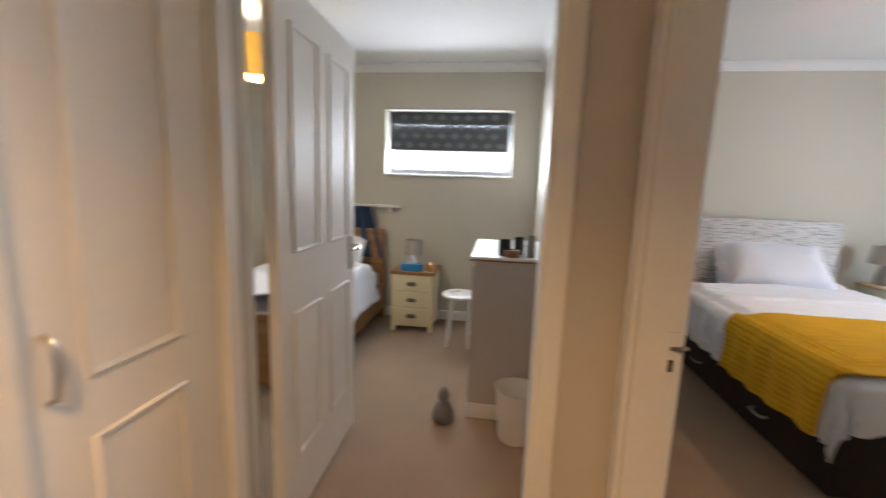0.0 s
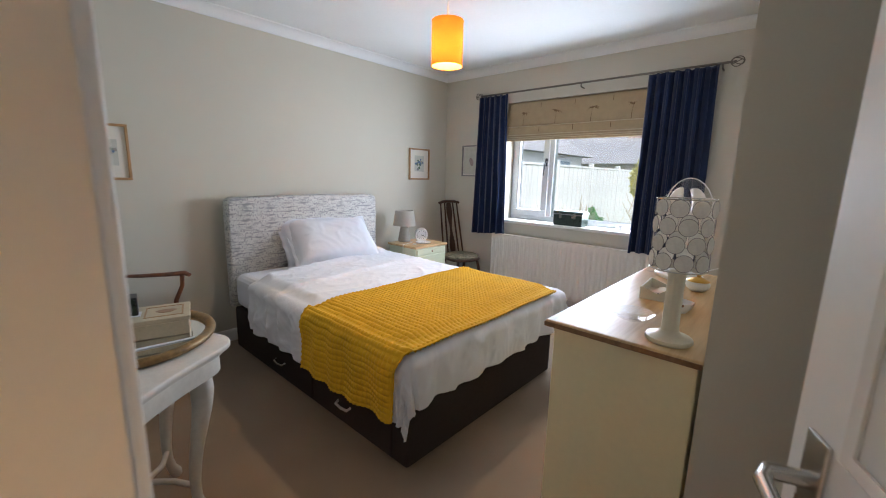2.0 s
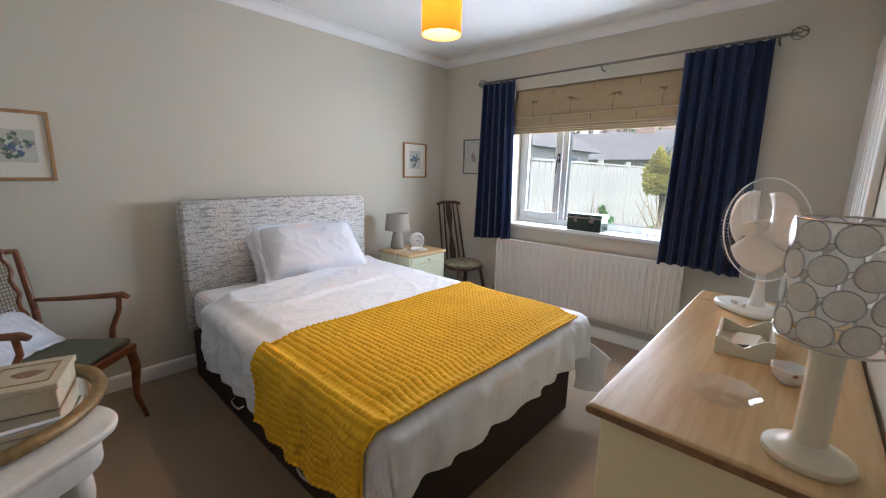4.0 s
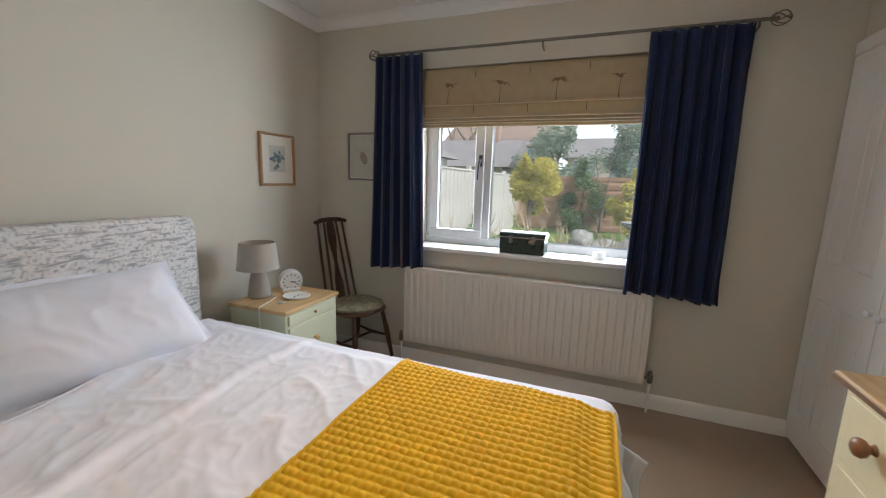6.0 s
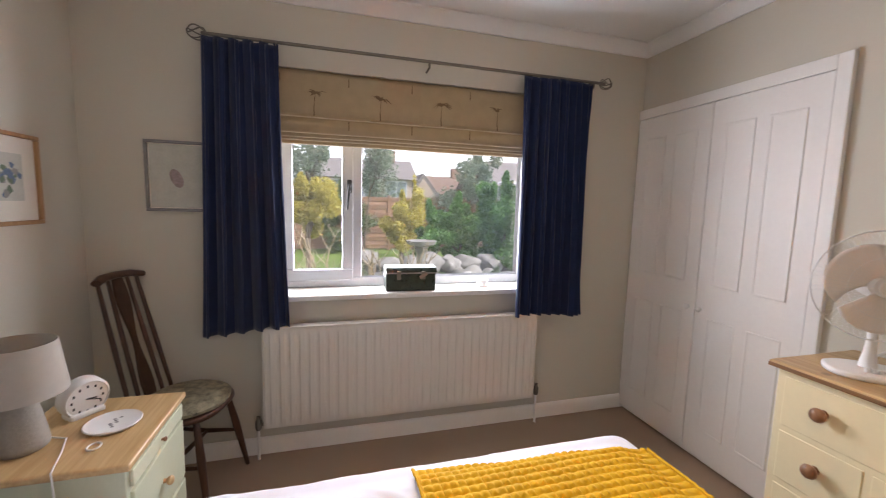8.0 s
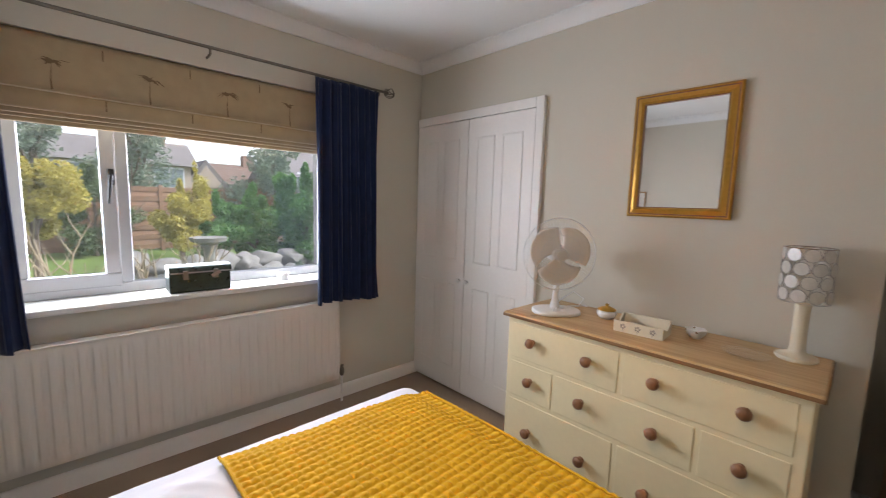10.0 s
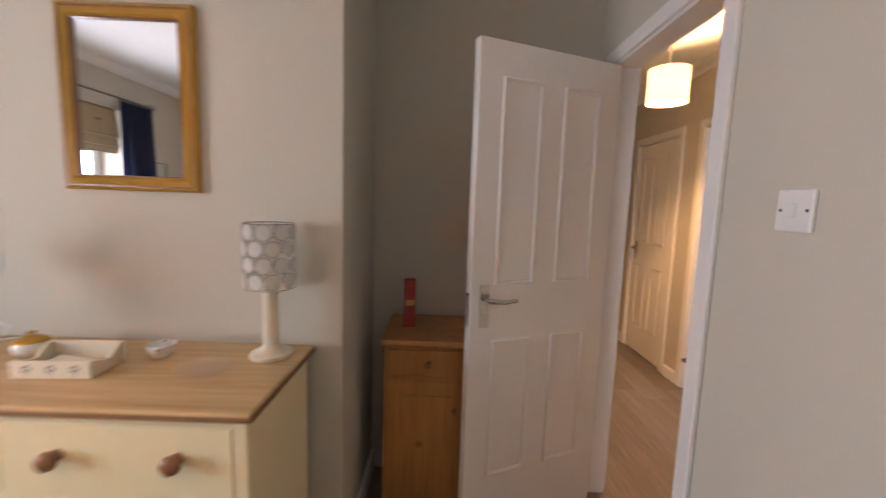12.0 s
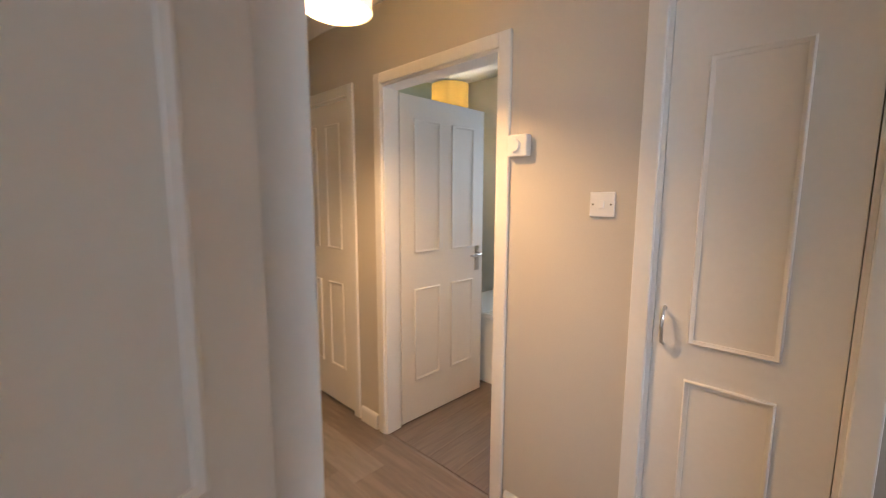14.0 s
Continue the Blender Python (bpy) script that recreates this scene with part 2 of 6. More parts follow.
GREENTIN = pbr("dark_green_tin", (0.016, 0.028, 0.018), rough=0.3, metal=0.3, var=0.5, scale=40, bump=0.3)
MIRROR = pbr("mirror_silver", (0.86, 0.87, 0.87), rough=0.015, metal=1, var=0.0, bump=0.0, wear=0.01)
CRYSTAL = dish_mat("clear_glass")


# ---- shape helpers ----
def box(bm, x0, y0, z0, x1, y1, z1, bev=0.0, seg=2):
    if not bm.faces.layers.int.get("hard"):
        bm.faces.layers.int.new("hard")
    r = bmesh.ops.create_cube(bm, size=1)
    vs = r["verts"]
    for v in vs:
        v.co = Vector(((x0 + x1) / 2 + v.co.x * (x1 - x0), (y0 + y1) / 2 + v.co.y * (y1 - y0), (z0 + z1) / 2 + v.co.z * (z1 - z0)))
    if bev:
        es = {e for v in vs for e in v.link_edges}
        bmesh.ops.bevel(bm, geom=list(es), offset=bev, segments=seg, affect="EDGES", profile=0.5)
    return bm


def bx(x0, y0, z0, x1, y1, z1, bev=0.0, seg=2):
    return box(bmesh.new(), x0, y0, z0, x1, y1, z1, bev, seg)


def lathe(profile, n=24, bm=None, at=(0, 0, 0)):
    """Turns a profile of (radius, height) round the upright axis."""
    bm = bm or bmesh.new()
    rings = []
    for r, z in profile:
        if r < 1e-5:
            rings.append([bm.verts.new((at[0], at[1], at[2] + z))])
        else:
            rings.append([bm.verts.new((at[0] + r * math.cos(2 * math.pi * i / n), at[1] + r * math.sin(2 * math.pi * i / n), at[2] + z)) for i in range(n)])
    for a, b in zip(rings, rings[1:]):
        for i in range(n):
            j = (i + 1) % n
            if len(a) == 1 and len(b) == 1:
                continue
            if len(a) == 1:
                bm.faces.new((a[0], b[j], b[i]))
            elif len(b) == 1:
                bm.faces.new((a[i], a[j], b[0]))
            else:
                bm.faces.new((a[i], a[j], b[j], b[i]))
    bmesh.ops.recalc_face_normals(bm, faces=bm.faces)
    return bm


def tube(points, radius, n=8, bm=None, flat=1.0):
    """A rod along points; radius may be a list, flat squeezes it along its second axis."""
    bm = bm or bmesh.new()
    pts = [Vector(p) for p in points]
    rad = radius if isinstance(radius, (list, tuple)) else [radius] * len(pts)
    rings = []
    a = None
    for i, p in enumerate(pts):
        d = (pts[min(i + 1, len(pts) - 1)] - pts[max(i - 1, 0)]).normalized()
        if a is None or (a - d * a.dot(d)).length < 0.05:
            a = d.cross(Vector((0, 0, 1)))
            if a.length < 0.3:
                a = d.cross(Vector((0, 1, 0)))
        else:
            a = a - d * a.dot(d)      # carry the section along without twisting
        a.normalize()
        b = d.cross(a).normalized()
        rings.append([bm.verts.new(p + a * (rad[i] * math.cos(2 * math.pi * k / n)) + b * (rad[i] * flat * math.sin(2 * math.pi * k / n))) for k in range(n)])
    for r0, r1 in zip(rings, rings[1:]):
        for i in range(n):
            bm.faces.new((r0[i], r0[(i + 1) % n], r1[(i + 1) % n], r1[i]))
    bm.faces.new(rings[0])
    bm.faces.new(rings[-1])
    bmesh.ops.recalc_face_normals(bm, faces=bm.faces)
    return bm


def slab(outline, z0, z1, bev=0.0, bm=None):
    """A flat plate with any outline (x, y)."""
    bm = bm or bmesh.new()
    lo, hi = [bm.verts.new((x, y, z0)) for x, y in outline], [bm.verts.new((x, y, z1)) for x, y in outline]
    n = len(outline)
    top = bm.faces.new(hi)
    bot = bm.faces.new(lo[::-1])
    for i in range(n):
        bm.faces.new((lo[i], lo[(i + 1) % n], hi[(i + 1) % n], hi[i]))
    bmesh.ops.recalc_face_normals(bm, faces=bm.faces)
    if bev:
        es = list(top.edges) + list(bot.edges)
        bmesh.ops.bevel(bm, geom=es, offset=bev, segments=2, affect="EDGES", profile=0.5)
    return bm


def sheet(fn, nu, nv):
    """A surface of nu by nv cells; fn(u, v) with u and v from 0 to 1."""
    bm = bmesh.new()
    g = [[bm.verts.new(fn(i / nu, j / nv)) for j in range(nv + 1)] for i in range(nu + 1)]
    for i in range(nu):
        for j in range(nv):
            bm.faces.new((g[i][j], g[i + 1][j], g[i + 1][j + 1], g[i][j + 1]))
    bmesh.ops.recalc_face_normals(bm, faces=bm.faces)
    return bm


def moved(bm, m):
    bmesh.ops.transform(bm, matrix=m, verts=bm.verts)
    return bm


def mesh_of(name, bm, material, smooth=True):
    me = bpy.data.meshes.new(name)
    hard = bm.faces.layers.int.get("hard") is not None
    bm.to_mesh(me)
    bm.free()
    me.materials.append(material)
    if smooth:
        me.shade_smooth()
        me.set_sharp_from_angle(angle=radians(10 if hard else 50))
    return me


def part(name, bm, material, parent, label=""):
    ob = new(name, mesh_of(name, bm, material))
    ob.parent = parent
    return tagged(ob, label)


def thing(name, m, label, category, group="", kind=""):
    ob = new(name)
    ob.empty_display_size = 0.05
    ob.matrix_basis = m
    return tagged(ob, label, category, group, kind)


def solid(name, bm, material, label, category="", group="", kind="", m=None):
    ob = new(name, mesh_of(name, bm, material))
    if m is not None:
        ob.matrix_basis = m
    return tagged(ob, label, category, group, kind)


def thick(ob, t):
    md = ob.modifiers.new("thickness", "SOLIDIFY")
    md.thickness, md.offset = t, 0
    return ob


def smoothstep(a, b, x):
    t = max(0.0, min(1.0, (x - a) / (b - a)))
    return t * t * (3 - 2 * t)


# ---- the shell ----
H = 2.46                       # ceiling
WX, EX, SY, NY = 0.962, 4.556, 1.217, 4.345      # bedroom faces
RX, RY = 2.012, 0.60            # recess beside the door
HX, HN, HE = -0.22, 1.55, 0.862                   # hall west, north and east faces


def wall(name, x0, x1, y0, y1, holes, label, material=WALL, z1=H):
    """A wall with through openings; holes run along its longer side: (from, to, bottom, top)."""
    bm = bmesh.new()
    along_x = (x1 - x0) > (y1 - y0)
    a0, a1 = (x0, x1) if along_x else (y0, y1)

    def seg(p, q, z0, zt):
        if q - p > 1e-4 and zt - z0 > 1e-4:
            box(bm, *((p, y0, z0, q, y1, zt) if along_x else (x0, p, z0, x1, q, zt)))
    at = a0
    for p, q, z0, zt in sorted(holes):
        seg(at, p, 0, z1)
        seg(p, q, 0, z0)
        seg(p, q, zt, z1)
        at = q
    seg(at, a1, 0, z1)
    return solid(name, bm, material, label, kind="structure")


DH = 1.985
wall("wall_north", -1.85, 4.86, NY, 4.62, [(-0.61, 0.615, 1.447, 2.05)], "plain beige painted wall behind the bed")
wall("wall_east", EX, 4.86, 0.4, NY, [(1.93, 3.53, 0.87, 2.085)], "beige painted window wall")
wall("wall_south", RX, EX, SY - 0.1, SY, [], "beige painted wall with the mirror and built-in wardrobe")
wall("wall_recess_side", RX, RX + 0.1, RY, SY - 0.1, [], "beige painted side of the recess by the door")
wall("wall_recess_back", WX, RX + 0.1, RY - 0.1, RY, [], "beige painted back of the recess by the door")
wall("wall_west", HE, WX, -3.7, NY, [(0.745, 1.462, 0.0, DH)], "beige painted wall with the bedroom doorway")
wall("wall_hall_north", -1.85, HE, HN, HN + 0.1, [(-0.295, 0.647, 0.0, DH)], "cream hall wall with the second bedroom doorway", HALLWALL)
wall("wall_hall_west", HX - 0.1, HX, -1.62, HN - 0.015, [(-0.435, 0.335, 0.0, DH), (-1.415, -0.74, 0.0, DH), (0.94, 1.42, 0.0, DH)],
     "cream hall wall with three panelled doors", HALLWALL)
wall("wall_landing_north", -1.4, HX - 0.1, -1.62, -1.52, [], "cream landing wall", HALLWALL)
wall("wall_landing_west", -1.5, -1.4, -3.7, -1.52, [], "cream landing wall", HALLWALL)
wall("wall_landing_south", -1.5, WX, -3.8, -3.7, [], "cream end wall of the landing", HALLWALL)
wall("wall_room_west", -1.95, -1.85, -1.52, 4.62, [(-0.5, 0.3, 1.2, 2.0)], "beige painted wall of the second bedroom")
wall("wall_bath_south", -1.85, HX - 0.1, -1.52, -1.45, [], "pale green bathroom wall", pbr("pale_green_paint", (0.50, 0.56, 0.47), rough=0.6, var=0.03))
wall("wall_bath_north", -1.85, HX - 0.1, 0.75, 0.85, [], "pale bathroom wall", HALLWALL)
wall("wall_south_outer", RX + 0.1, 4.86, 0.3, 0.4, [], "plain outer wall")
solid("ceiling", bx(-1.95, -3.8, H, 4.86, 4.62, H + 0.15), CEIL, "white textured ceiling", kind="structure")
solid("floor", bx(HE + 0.045, 0.3, -0.12, 4.86, 4.62, 0.0), CARPET, "beige fitted carpet with faint tread marks", kind="structure")
solid("floor_second_bedroom", bx(-1.95, HN + 0.05, -0.12, HE + 0.045, 4.62, 0.0), CARPET, "beige fitted carpet", kind="structure")
hall_floor = solid("floor_hall", bx(-1.95, -3.8, -0.14, HE + 0.045, HN + 0.05, -0.006), HALLFLOOR, "grey-brown wood-look plank floor", kind="structure")


def run(name, profile, p, q, label, material, inward):
    """A moulding of one profile (out from the wall, up) along a straight line p to q."""
    bm = bmesh.new()
    p, q, w = Vector((*p, 0)), Vector((*q, 0)), Vector((*inward, 0))
    ends = [[bm.verts.new(e + w * a + Vector((0, 0, z))) for a, z in profile] for e in (p, q)]
    n = len(profile)
    for i in range(n):
        bm.faces.new((ends[0][i], ends[0][(i + 1) % n], ends[1][(i + 1) % n], ends[1][i]))
    bm.faces.new(ends[0])
    bm.faces.new(ends[1])
    bmesh.ops.recalc_face_normals(bm, faces=bm.faces)
    return solid(name, bm, material, label, kind="structure")


COVE = [(0.001, H - 0.001), (0.001, H - 0.072), (0.010, H - 0.070), (0.016, H - 0.052), (0.030, H - 0.030), (0.052, H - 0.014), (0.070, H - 0.010), (0.072, H - 0.001)]
SKIRT = [(0.001, 0.0), (0.018, 0.0), (0.018, 0.072), (0.014, 0.086), (0.006, 0.093), (0.001, 0.094)]
COVES = [((WX, NY), (EX, NY), (0, -1)), ((EX, SY), (EX, NY), (-1, 0)), ((RX, SY), (EX, SY), (0, 1)), ((RX, RY), (RX, SY), (-1, 0)),
         ((WX, RY), (RX, RY), (0, 1)), ((WX, RY), (WX, NY), (1, 0)),
         ((HX, -1.62), (HX, HN), (1, 0)), ((HE, -3.7), (HE, HN), (-1, 0)), ((HX, HN), (HE, HN), (0, -1)),
         ((-1.85, NY), (HE, NY), (0, -1)), ((HE, HN + 0.1), (HE, NY), (-1, 0))]
for p, q, w in COVES:
    run("trim_coving", COVE, p, q, "white plaster ceiling coving", CEIL, w)
SKIRTS = [((WX, NY), (EX, NY), (0, -1)), ((EX, SY), (EX, NY), (-1, 0)), ((RX, SY), (3.40, SY), (0, 1)), ((RX, RY), (RX, SY), (-1, 0)),
          ((WX, RY), (RX, RY), (0, 1)), ((WX, 1.53), (WX, NY), (1, 0)), ((WX, RY), (WX, 0.69), (1, 0)),
          ((HX, 0.405), (HX, 0.875), (1, 0)), ((HX, -0.665), (HX, -0.505), (1, 0)), ((HX, -1.62), (HX, -1.49), (1, 0)),
          ((HE, -3.7), (HE, 0.67), (-1, 0)), ((0.715, HN), (HE, HN), (0, -1)), ((-1.5, -3.7), (HE, -3.7), (0, 1)),
          ((-1.85, NY), (HE, NY), (0, -1)), ((HE, 1.65), (HE, NY), (-1, 0))]
for p, q, w in SKIRTS:
    run("baseboard", SKIRT, p, q, "white gloss skirting board", GLOSS, w)


def casing(name, axis, face, out, a, b, top, depth, label):
    """Door lining and architrave round an opening from a to b in a wall face; out is the way the face looks, depth the wall's thickness behind it."""
    ob = thing(name, Matrix(), label, "door frame", kind="structure")

    def bar(nm, a0, a1, z0, z1, o0, o1, bev):
        lo, hi = sorted((face + out * o0, face + out * o1))
        part(nm, bx(a0, lo, z0, a1, hi, z1, bev) if axis == "x" else bx(lo, a0, z0, hi, a1, z1, bev), GLOSS, ob)
    w = 0.058
    bar("jamb", a - 0.015, a, 0, top + 0.015, -depth - 0.001, 0.002, 0)
    bar("jamb", b, b + 0.015, 0, top + 0.015, -depth - 0.001, 0.002, 0)
    bar("lintel", a, b, top, top + 0.015, -depth - 0.001, 0.002, 0)
    for o0, o1 in ((0.0, 0.016), (-depth - 0.016, -depth)):
        bar("architrave", a - 0.012 - w, a - 0.012, 0, top + 0.012 + w, o0, o1, 0.005)
        bar("architrave", b + 0.012, b + 0.012 + w, 0, top + 0.012 + w, o0, o1, 0.005)
        bar("architrave", a - 0.0115, b + 0.0115, top + 0.012, top + 0.012 + w, o0, o1, 0.005)
    return ob


f1 = casing("door_frame_bedroom", "y", WX, 1, 0.76, 1.447, 1.97, 0.1, "white gloss door lining and architrave of the bedroom")
part("strike_plate", bx(0.926, 1.4435, 0.865, 0.9635, 1.4475, 0.985, 0.001), GLOSS, f1, "strike plate painted over in white")
part("strike_lip", tube([(0.938, 1.4420, 0.945), (0.955, 1.4410, 0.945), (0.968, 1.4445, 0.945), (0.976, 1.4540, 0.945)], [0.011, 0.012, 0.012, 0.010], 8, flat=0.35), IRON, f1, "tarnished metal strike lip")
part("bolt_slot", bx(0.937, 1.4415, 0.885, 0.947, 1.4437, 0.915), BLACK, f1)
casing("door_frame_second_bedroom", "x", HN, -1, -0.28, 0.632, 1.97, 0.1, "white gloss door lining of the second bedroom")
casing("door_frame_bathroom", "y", HX, 1, -0.42, 0.32, 1.97, 0.1, "white gloss door lining of the bathroom")
casing("door_frame_hall_end", "y", HX, 1, -1.40, -0.755, 1.97, 0.1, "white gloss door lining at the hall's end")
casing("door_frame_cupboard", "y", HX, 1, 0.955, 1.405, 1.97, 0.1, "white gloss frame of the airing cupboard")


def lever(parent, x, side, z=0.978, swing=1):
    """Lever handle on a back plate, on the face at local y = side."""
    s = 1 if side > 0.01 else -1
    y = side
    pl = part("handle", bx(x - 0.021, min(y, y + s * 0.006), z - 0.085, x + 0.021, max(y, y + s * 0.006), z + 0.085, 0.002), STEEL, parent, "satin steel lever handle")
    t = tube([(x, y, z + 0.03), (x, y + s * 0.045, z + 0.03), (x - swing * 0.02, y + s * 0.056, z + 0.03), (x - swing * 0.06, y + s * 0.056, z + 0.024), (x - swing * 0.115, y + s * 0.054, z + 0.028)],
             [0.010, 0.010, 0.010, 0.0085, 0.007], 10)
    part("lever", t, STEEL, pl)


def bead(x0, z0, x1, z1, y, s, w=0.016, d=0.008):
    """A raised moulding round a panel, mitred, on the face y looking to s."""
    bm = bmesh.new()
    rect = [(x0, z0), (x1, z0), (x1, z1), (x0, z1)]
    sect = [(0.0, 0.0), (0.1, 0.75), (0.35, 1.0), (0.6, 0.7), (1.0, 0.45), (1.0, 0.0)]
    rings = []
    for cx, cz in rect:
        sx, sz = (1 if cx == x0 else -1), (1 if cz == z0 else -1)
        rings.append([bm.verts.new((cx + sx * w * u, y + s * d * h, cz + sz * w * u)) for u, h in sect])
    for i in range(4):
        a, b = rings[i], rings[(i + 1) % 4]
        for k in range(len(sect) - 1):
            bm.faces.new((a[k], a[k + 1], b[k + 1], b[k]))
    bmesh.ops.recalc_face_normals(bm, faces=bm.faces)
    return bm


def panel_door(name, m, w, label, panels, h=1.965, handles=True, faces=(0, 1), t=0.04, edge=0.06):
    ob = thing(name, m, label, "door", kind="structure")
    part("leaf", bx(0, 0, 0.008, w, t, h, 0.002), DOORW, ob)
    for f in faces:
        y, s = (t + 0.0005, 1) if f else (-0.0005, -1)
        for x0, z0, x1, z1 in panels:
            part("panel_moulding", bead(x0, z0, x1, z1, y, s), DOORW, ob)
        if handles:
            lever(ob, w - edge, t if f else 0.0)
    if handles:
        part("latch", bx(w - 0.001, 0.008, 0.90, w + 0.002, t - 0.008, 1.03), STEEL, ob)
    return ob


def four(w):
    c = w / 2
    return [(0.10, 1.06, c - 0.05, 1.84), (c + 0.05, 1.06, w - 0.10, 1.84), (0.10, 0.26, c - 0.05, 0.84), (c + 0.05, 0.26, w - 0.10, 0.84)]


panel_door("door_bedroom", pose(0.968, 0.770, 0, 0, 0, 22.6), 0.662, "white painted four-panel door standing open into the bedroom", four(0.662))
panel_door("door_second_bedroom", pose(-0.205, 1.675, 0, 0, 0, 91.5), 0.76, "white painted four-panel door standing wide open", four(0.76), faces=(0,))
panel_door("door_bathroom", pose(-0.335, -0.425, 0, 0, 0, 177), 0.72, "white painted four-panel bathroom door, half open", four(0.72), faces=(0,))
panel_door("door_hall_end", pose(-0.266, -0.758, 0, 0, 0, -90), 0.64, "white painted four-panel door, closed", four(0.64), faces=(1,))
cup = panel_door("door_cupboard", pose(-0.225, 0.9565, 0, 0, 0, 90), 0.4465, "narrow white painted two-panel cupboard door, closed",
                 [(0.097, 0.94, 0.322, 1.79), (0.097, 0.22, 0.322, 0.825)], handles=False, faces=(0,))
part("handle", tube([(0.03, 0.0, 1.045), (0.03, -0.022, 1.035), (0.03, -0.03, 0.985), (0.03, -0.022, 0.935), (0.03, 0.0, 0.925)], 0.006, 8), STEEL, cup, "bowed satin steel pull handle")

# ---- the bedroom window ----
win = thing("window_1", Matrix(), "white plastic double-glazed window with one opening sash", "window", kind="structure")
y0, y1, z0, z1 = 1.93, 3.53, 0.888, 2.085
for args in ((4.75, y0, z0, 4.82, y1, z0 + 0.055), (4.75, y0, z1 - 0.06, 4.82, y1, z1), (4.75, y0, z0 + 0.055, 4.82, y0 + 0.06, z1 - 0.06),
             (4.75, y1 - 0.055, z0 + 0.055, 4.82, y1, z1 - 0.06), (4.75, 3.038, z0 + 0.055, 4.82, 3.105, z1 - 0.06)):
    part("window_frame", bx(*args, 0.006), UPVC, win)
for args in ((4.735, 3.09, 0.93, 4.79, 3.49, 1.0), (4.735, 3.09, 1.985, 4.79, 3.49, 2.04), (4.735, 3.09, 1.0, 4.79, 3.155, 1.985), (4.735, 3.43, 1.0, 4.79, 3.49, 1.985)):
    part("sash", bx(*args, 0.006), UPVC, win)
for a, b, zz in ((3.155, 3.43, 1.0), (1.99, 3.038, 0.943)):
    p = part("pane", bx(4.776, a, zz, 4.780, b, 2.0), PANE, win)
    p.visible_shadow = False
hd = part("window_handle", tube([(4.735, 3.112, 1.50), (4.705, 3.112, 1.50), (4.700, 3.118, 1.46), (4.704, 3.126, 1.36)], [0.010, 0.010, 0.009, 0.006], 8), BLACK, win, "black plastic window handle")
part("handle_base", bx(4.722, 3.098, 1.455, 4.736, 3.126, 1.535, 0.004), BLACK, hd)
solid("window_sill", bx(4.525, 1.905, 0.858, 4.75, 3.55, 0.889, 0.008), SILLM, "white painted window sill", kind="structure")

# unseen window, added as an opening for the bathroom's extra daylight
win3 = thing("added_window", Matrix(), "small frosted bathroom window, unseen, added for its daylight", "window", kind="structure")
for args in ((-1.93, -0.5, 1.2, -1.87, 0.3, 1.25), (-1.93, -0.5, 1.95, -1.87, 0.3, 2.0), (-1.93, -0.5, 1.25, -1.87, -0.45, 1.95), (-1.93, 0.25, 1.25, -1.87, 0.3, 1.95)):
    part("window_frame", bx(*args, 0.005), UPVC, win3)
p = part("pane", bx(-1.902, -0.45, 1.25, -1.898, 0.25, 1.95), PANE, win3)
p.visible_shadow = False

win2 = thing("window_2", Matrix(), "small high white plastic window of the second bedroom", "window", kind="structure")
for args in ((-0.61, 4.50, 1.447, 0.615, 4.56, 1.50), (-0.61, 4.50, 1.997, 0.615, 4.56, 2.05), (-0.61, 4.50, 1.50, -0.56, 4.56, 1.997), (0.565, 4.50, 1.50, 0.615, 4.56, 1.997), (-0.02, 4.50, 1.50, 0.03, 4.56, 1.997)):
    part("window_frame", bx(*args, 0.005), UPVC, win2)
for a, b in ((-0.56, -0.02), (0.03, 0.565)):
    p = part("pane", bx(a, 4.525, 1.50, b, 4.529, 1.997), PANE, win2)
    p.visible_shadow = False
solid("window_sill_small", bx(-0.625, 4.33, 1.425, 0.63, 4.50, 1.447, 0.005), SILLM, "white painted sill of the small window", kind="structure")


# ---- bedroom: the bed ----
BX0, BX1, BY0, BY1, BT = 2.015, 3.368, 2.262, 4.176, 0.585
bed = thing("bed", pose(BX0, BY0, 0), "double divan bed with a dark base and a white mattress", "bed")
BW, BL = BX1 - BX0, BY1 - BY0
part("divan_base", bx(0, 0, 0.015, BW, BL, 0.33, 0.018, 3), BEDBASE, bed, "dark brown fabric divan base")
part("mattress", bx(0.006, 0.006, 0.332, BW - 0.006, BL - 0.006, BT, 0.06, 4), SHEET, bed, "white fitted sheet over a deep mattress")
for ya, yb in ((0.10, 0.78), (0.80, 1.48)):
    d = part("drawer", bx(-0.012, ya, 0.04, 0.006, yb, 0.26, 0.006), BEDBASE, bed)
    c = (ya + yb) / 2 + 0.03
    part("drawer_handle", tube([(-0.010, c - 0.055, 0.15), (-0.032, c - 0.05, 0.142), (-0.036, c, 0.138), (-0.032, c + 0.05, 0.142), (-0.010, c + 0.055, 0.15)], 0.007, 8), STEEL, d, "silver bow handle")

hb = thing("headboard", pose(BX0 - 0.005, BY1 + 0.004, 0), "upholstered headboard in pale grey slub fabric", "headboard")
part("upholstery", slab([(0.0, 0.32), (BW + 0.01, 0.32), (BW + 0.01, 1.09), (BW, 1.125), (BW - 0.03, 1.143), (BW / 2, 1.152), (0.04, 1.143), (0.01, 1.125), (0.0, 1.09)], -0.095, 0.0, 0.02), SLUB, hb).matrix_basis = pose(0, 0, 0, 90)
for x in (0.25, BW - 0.25):
    part("strut", bx(x - 0.04, 0.03, 0.0, x + 0.04, 0.055, 0.33), BEDBASE, hb)


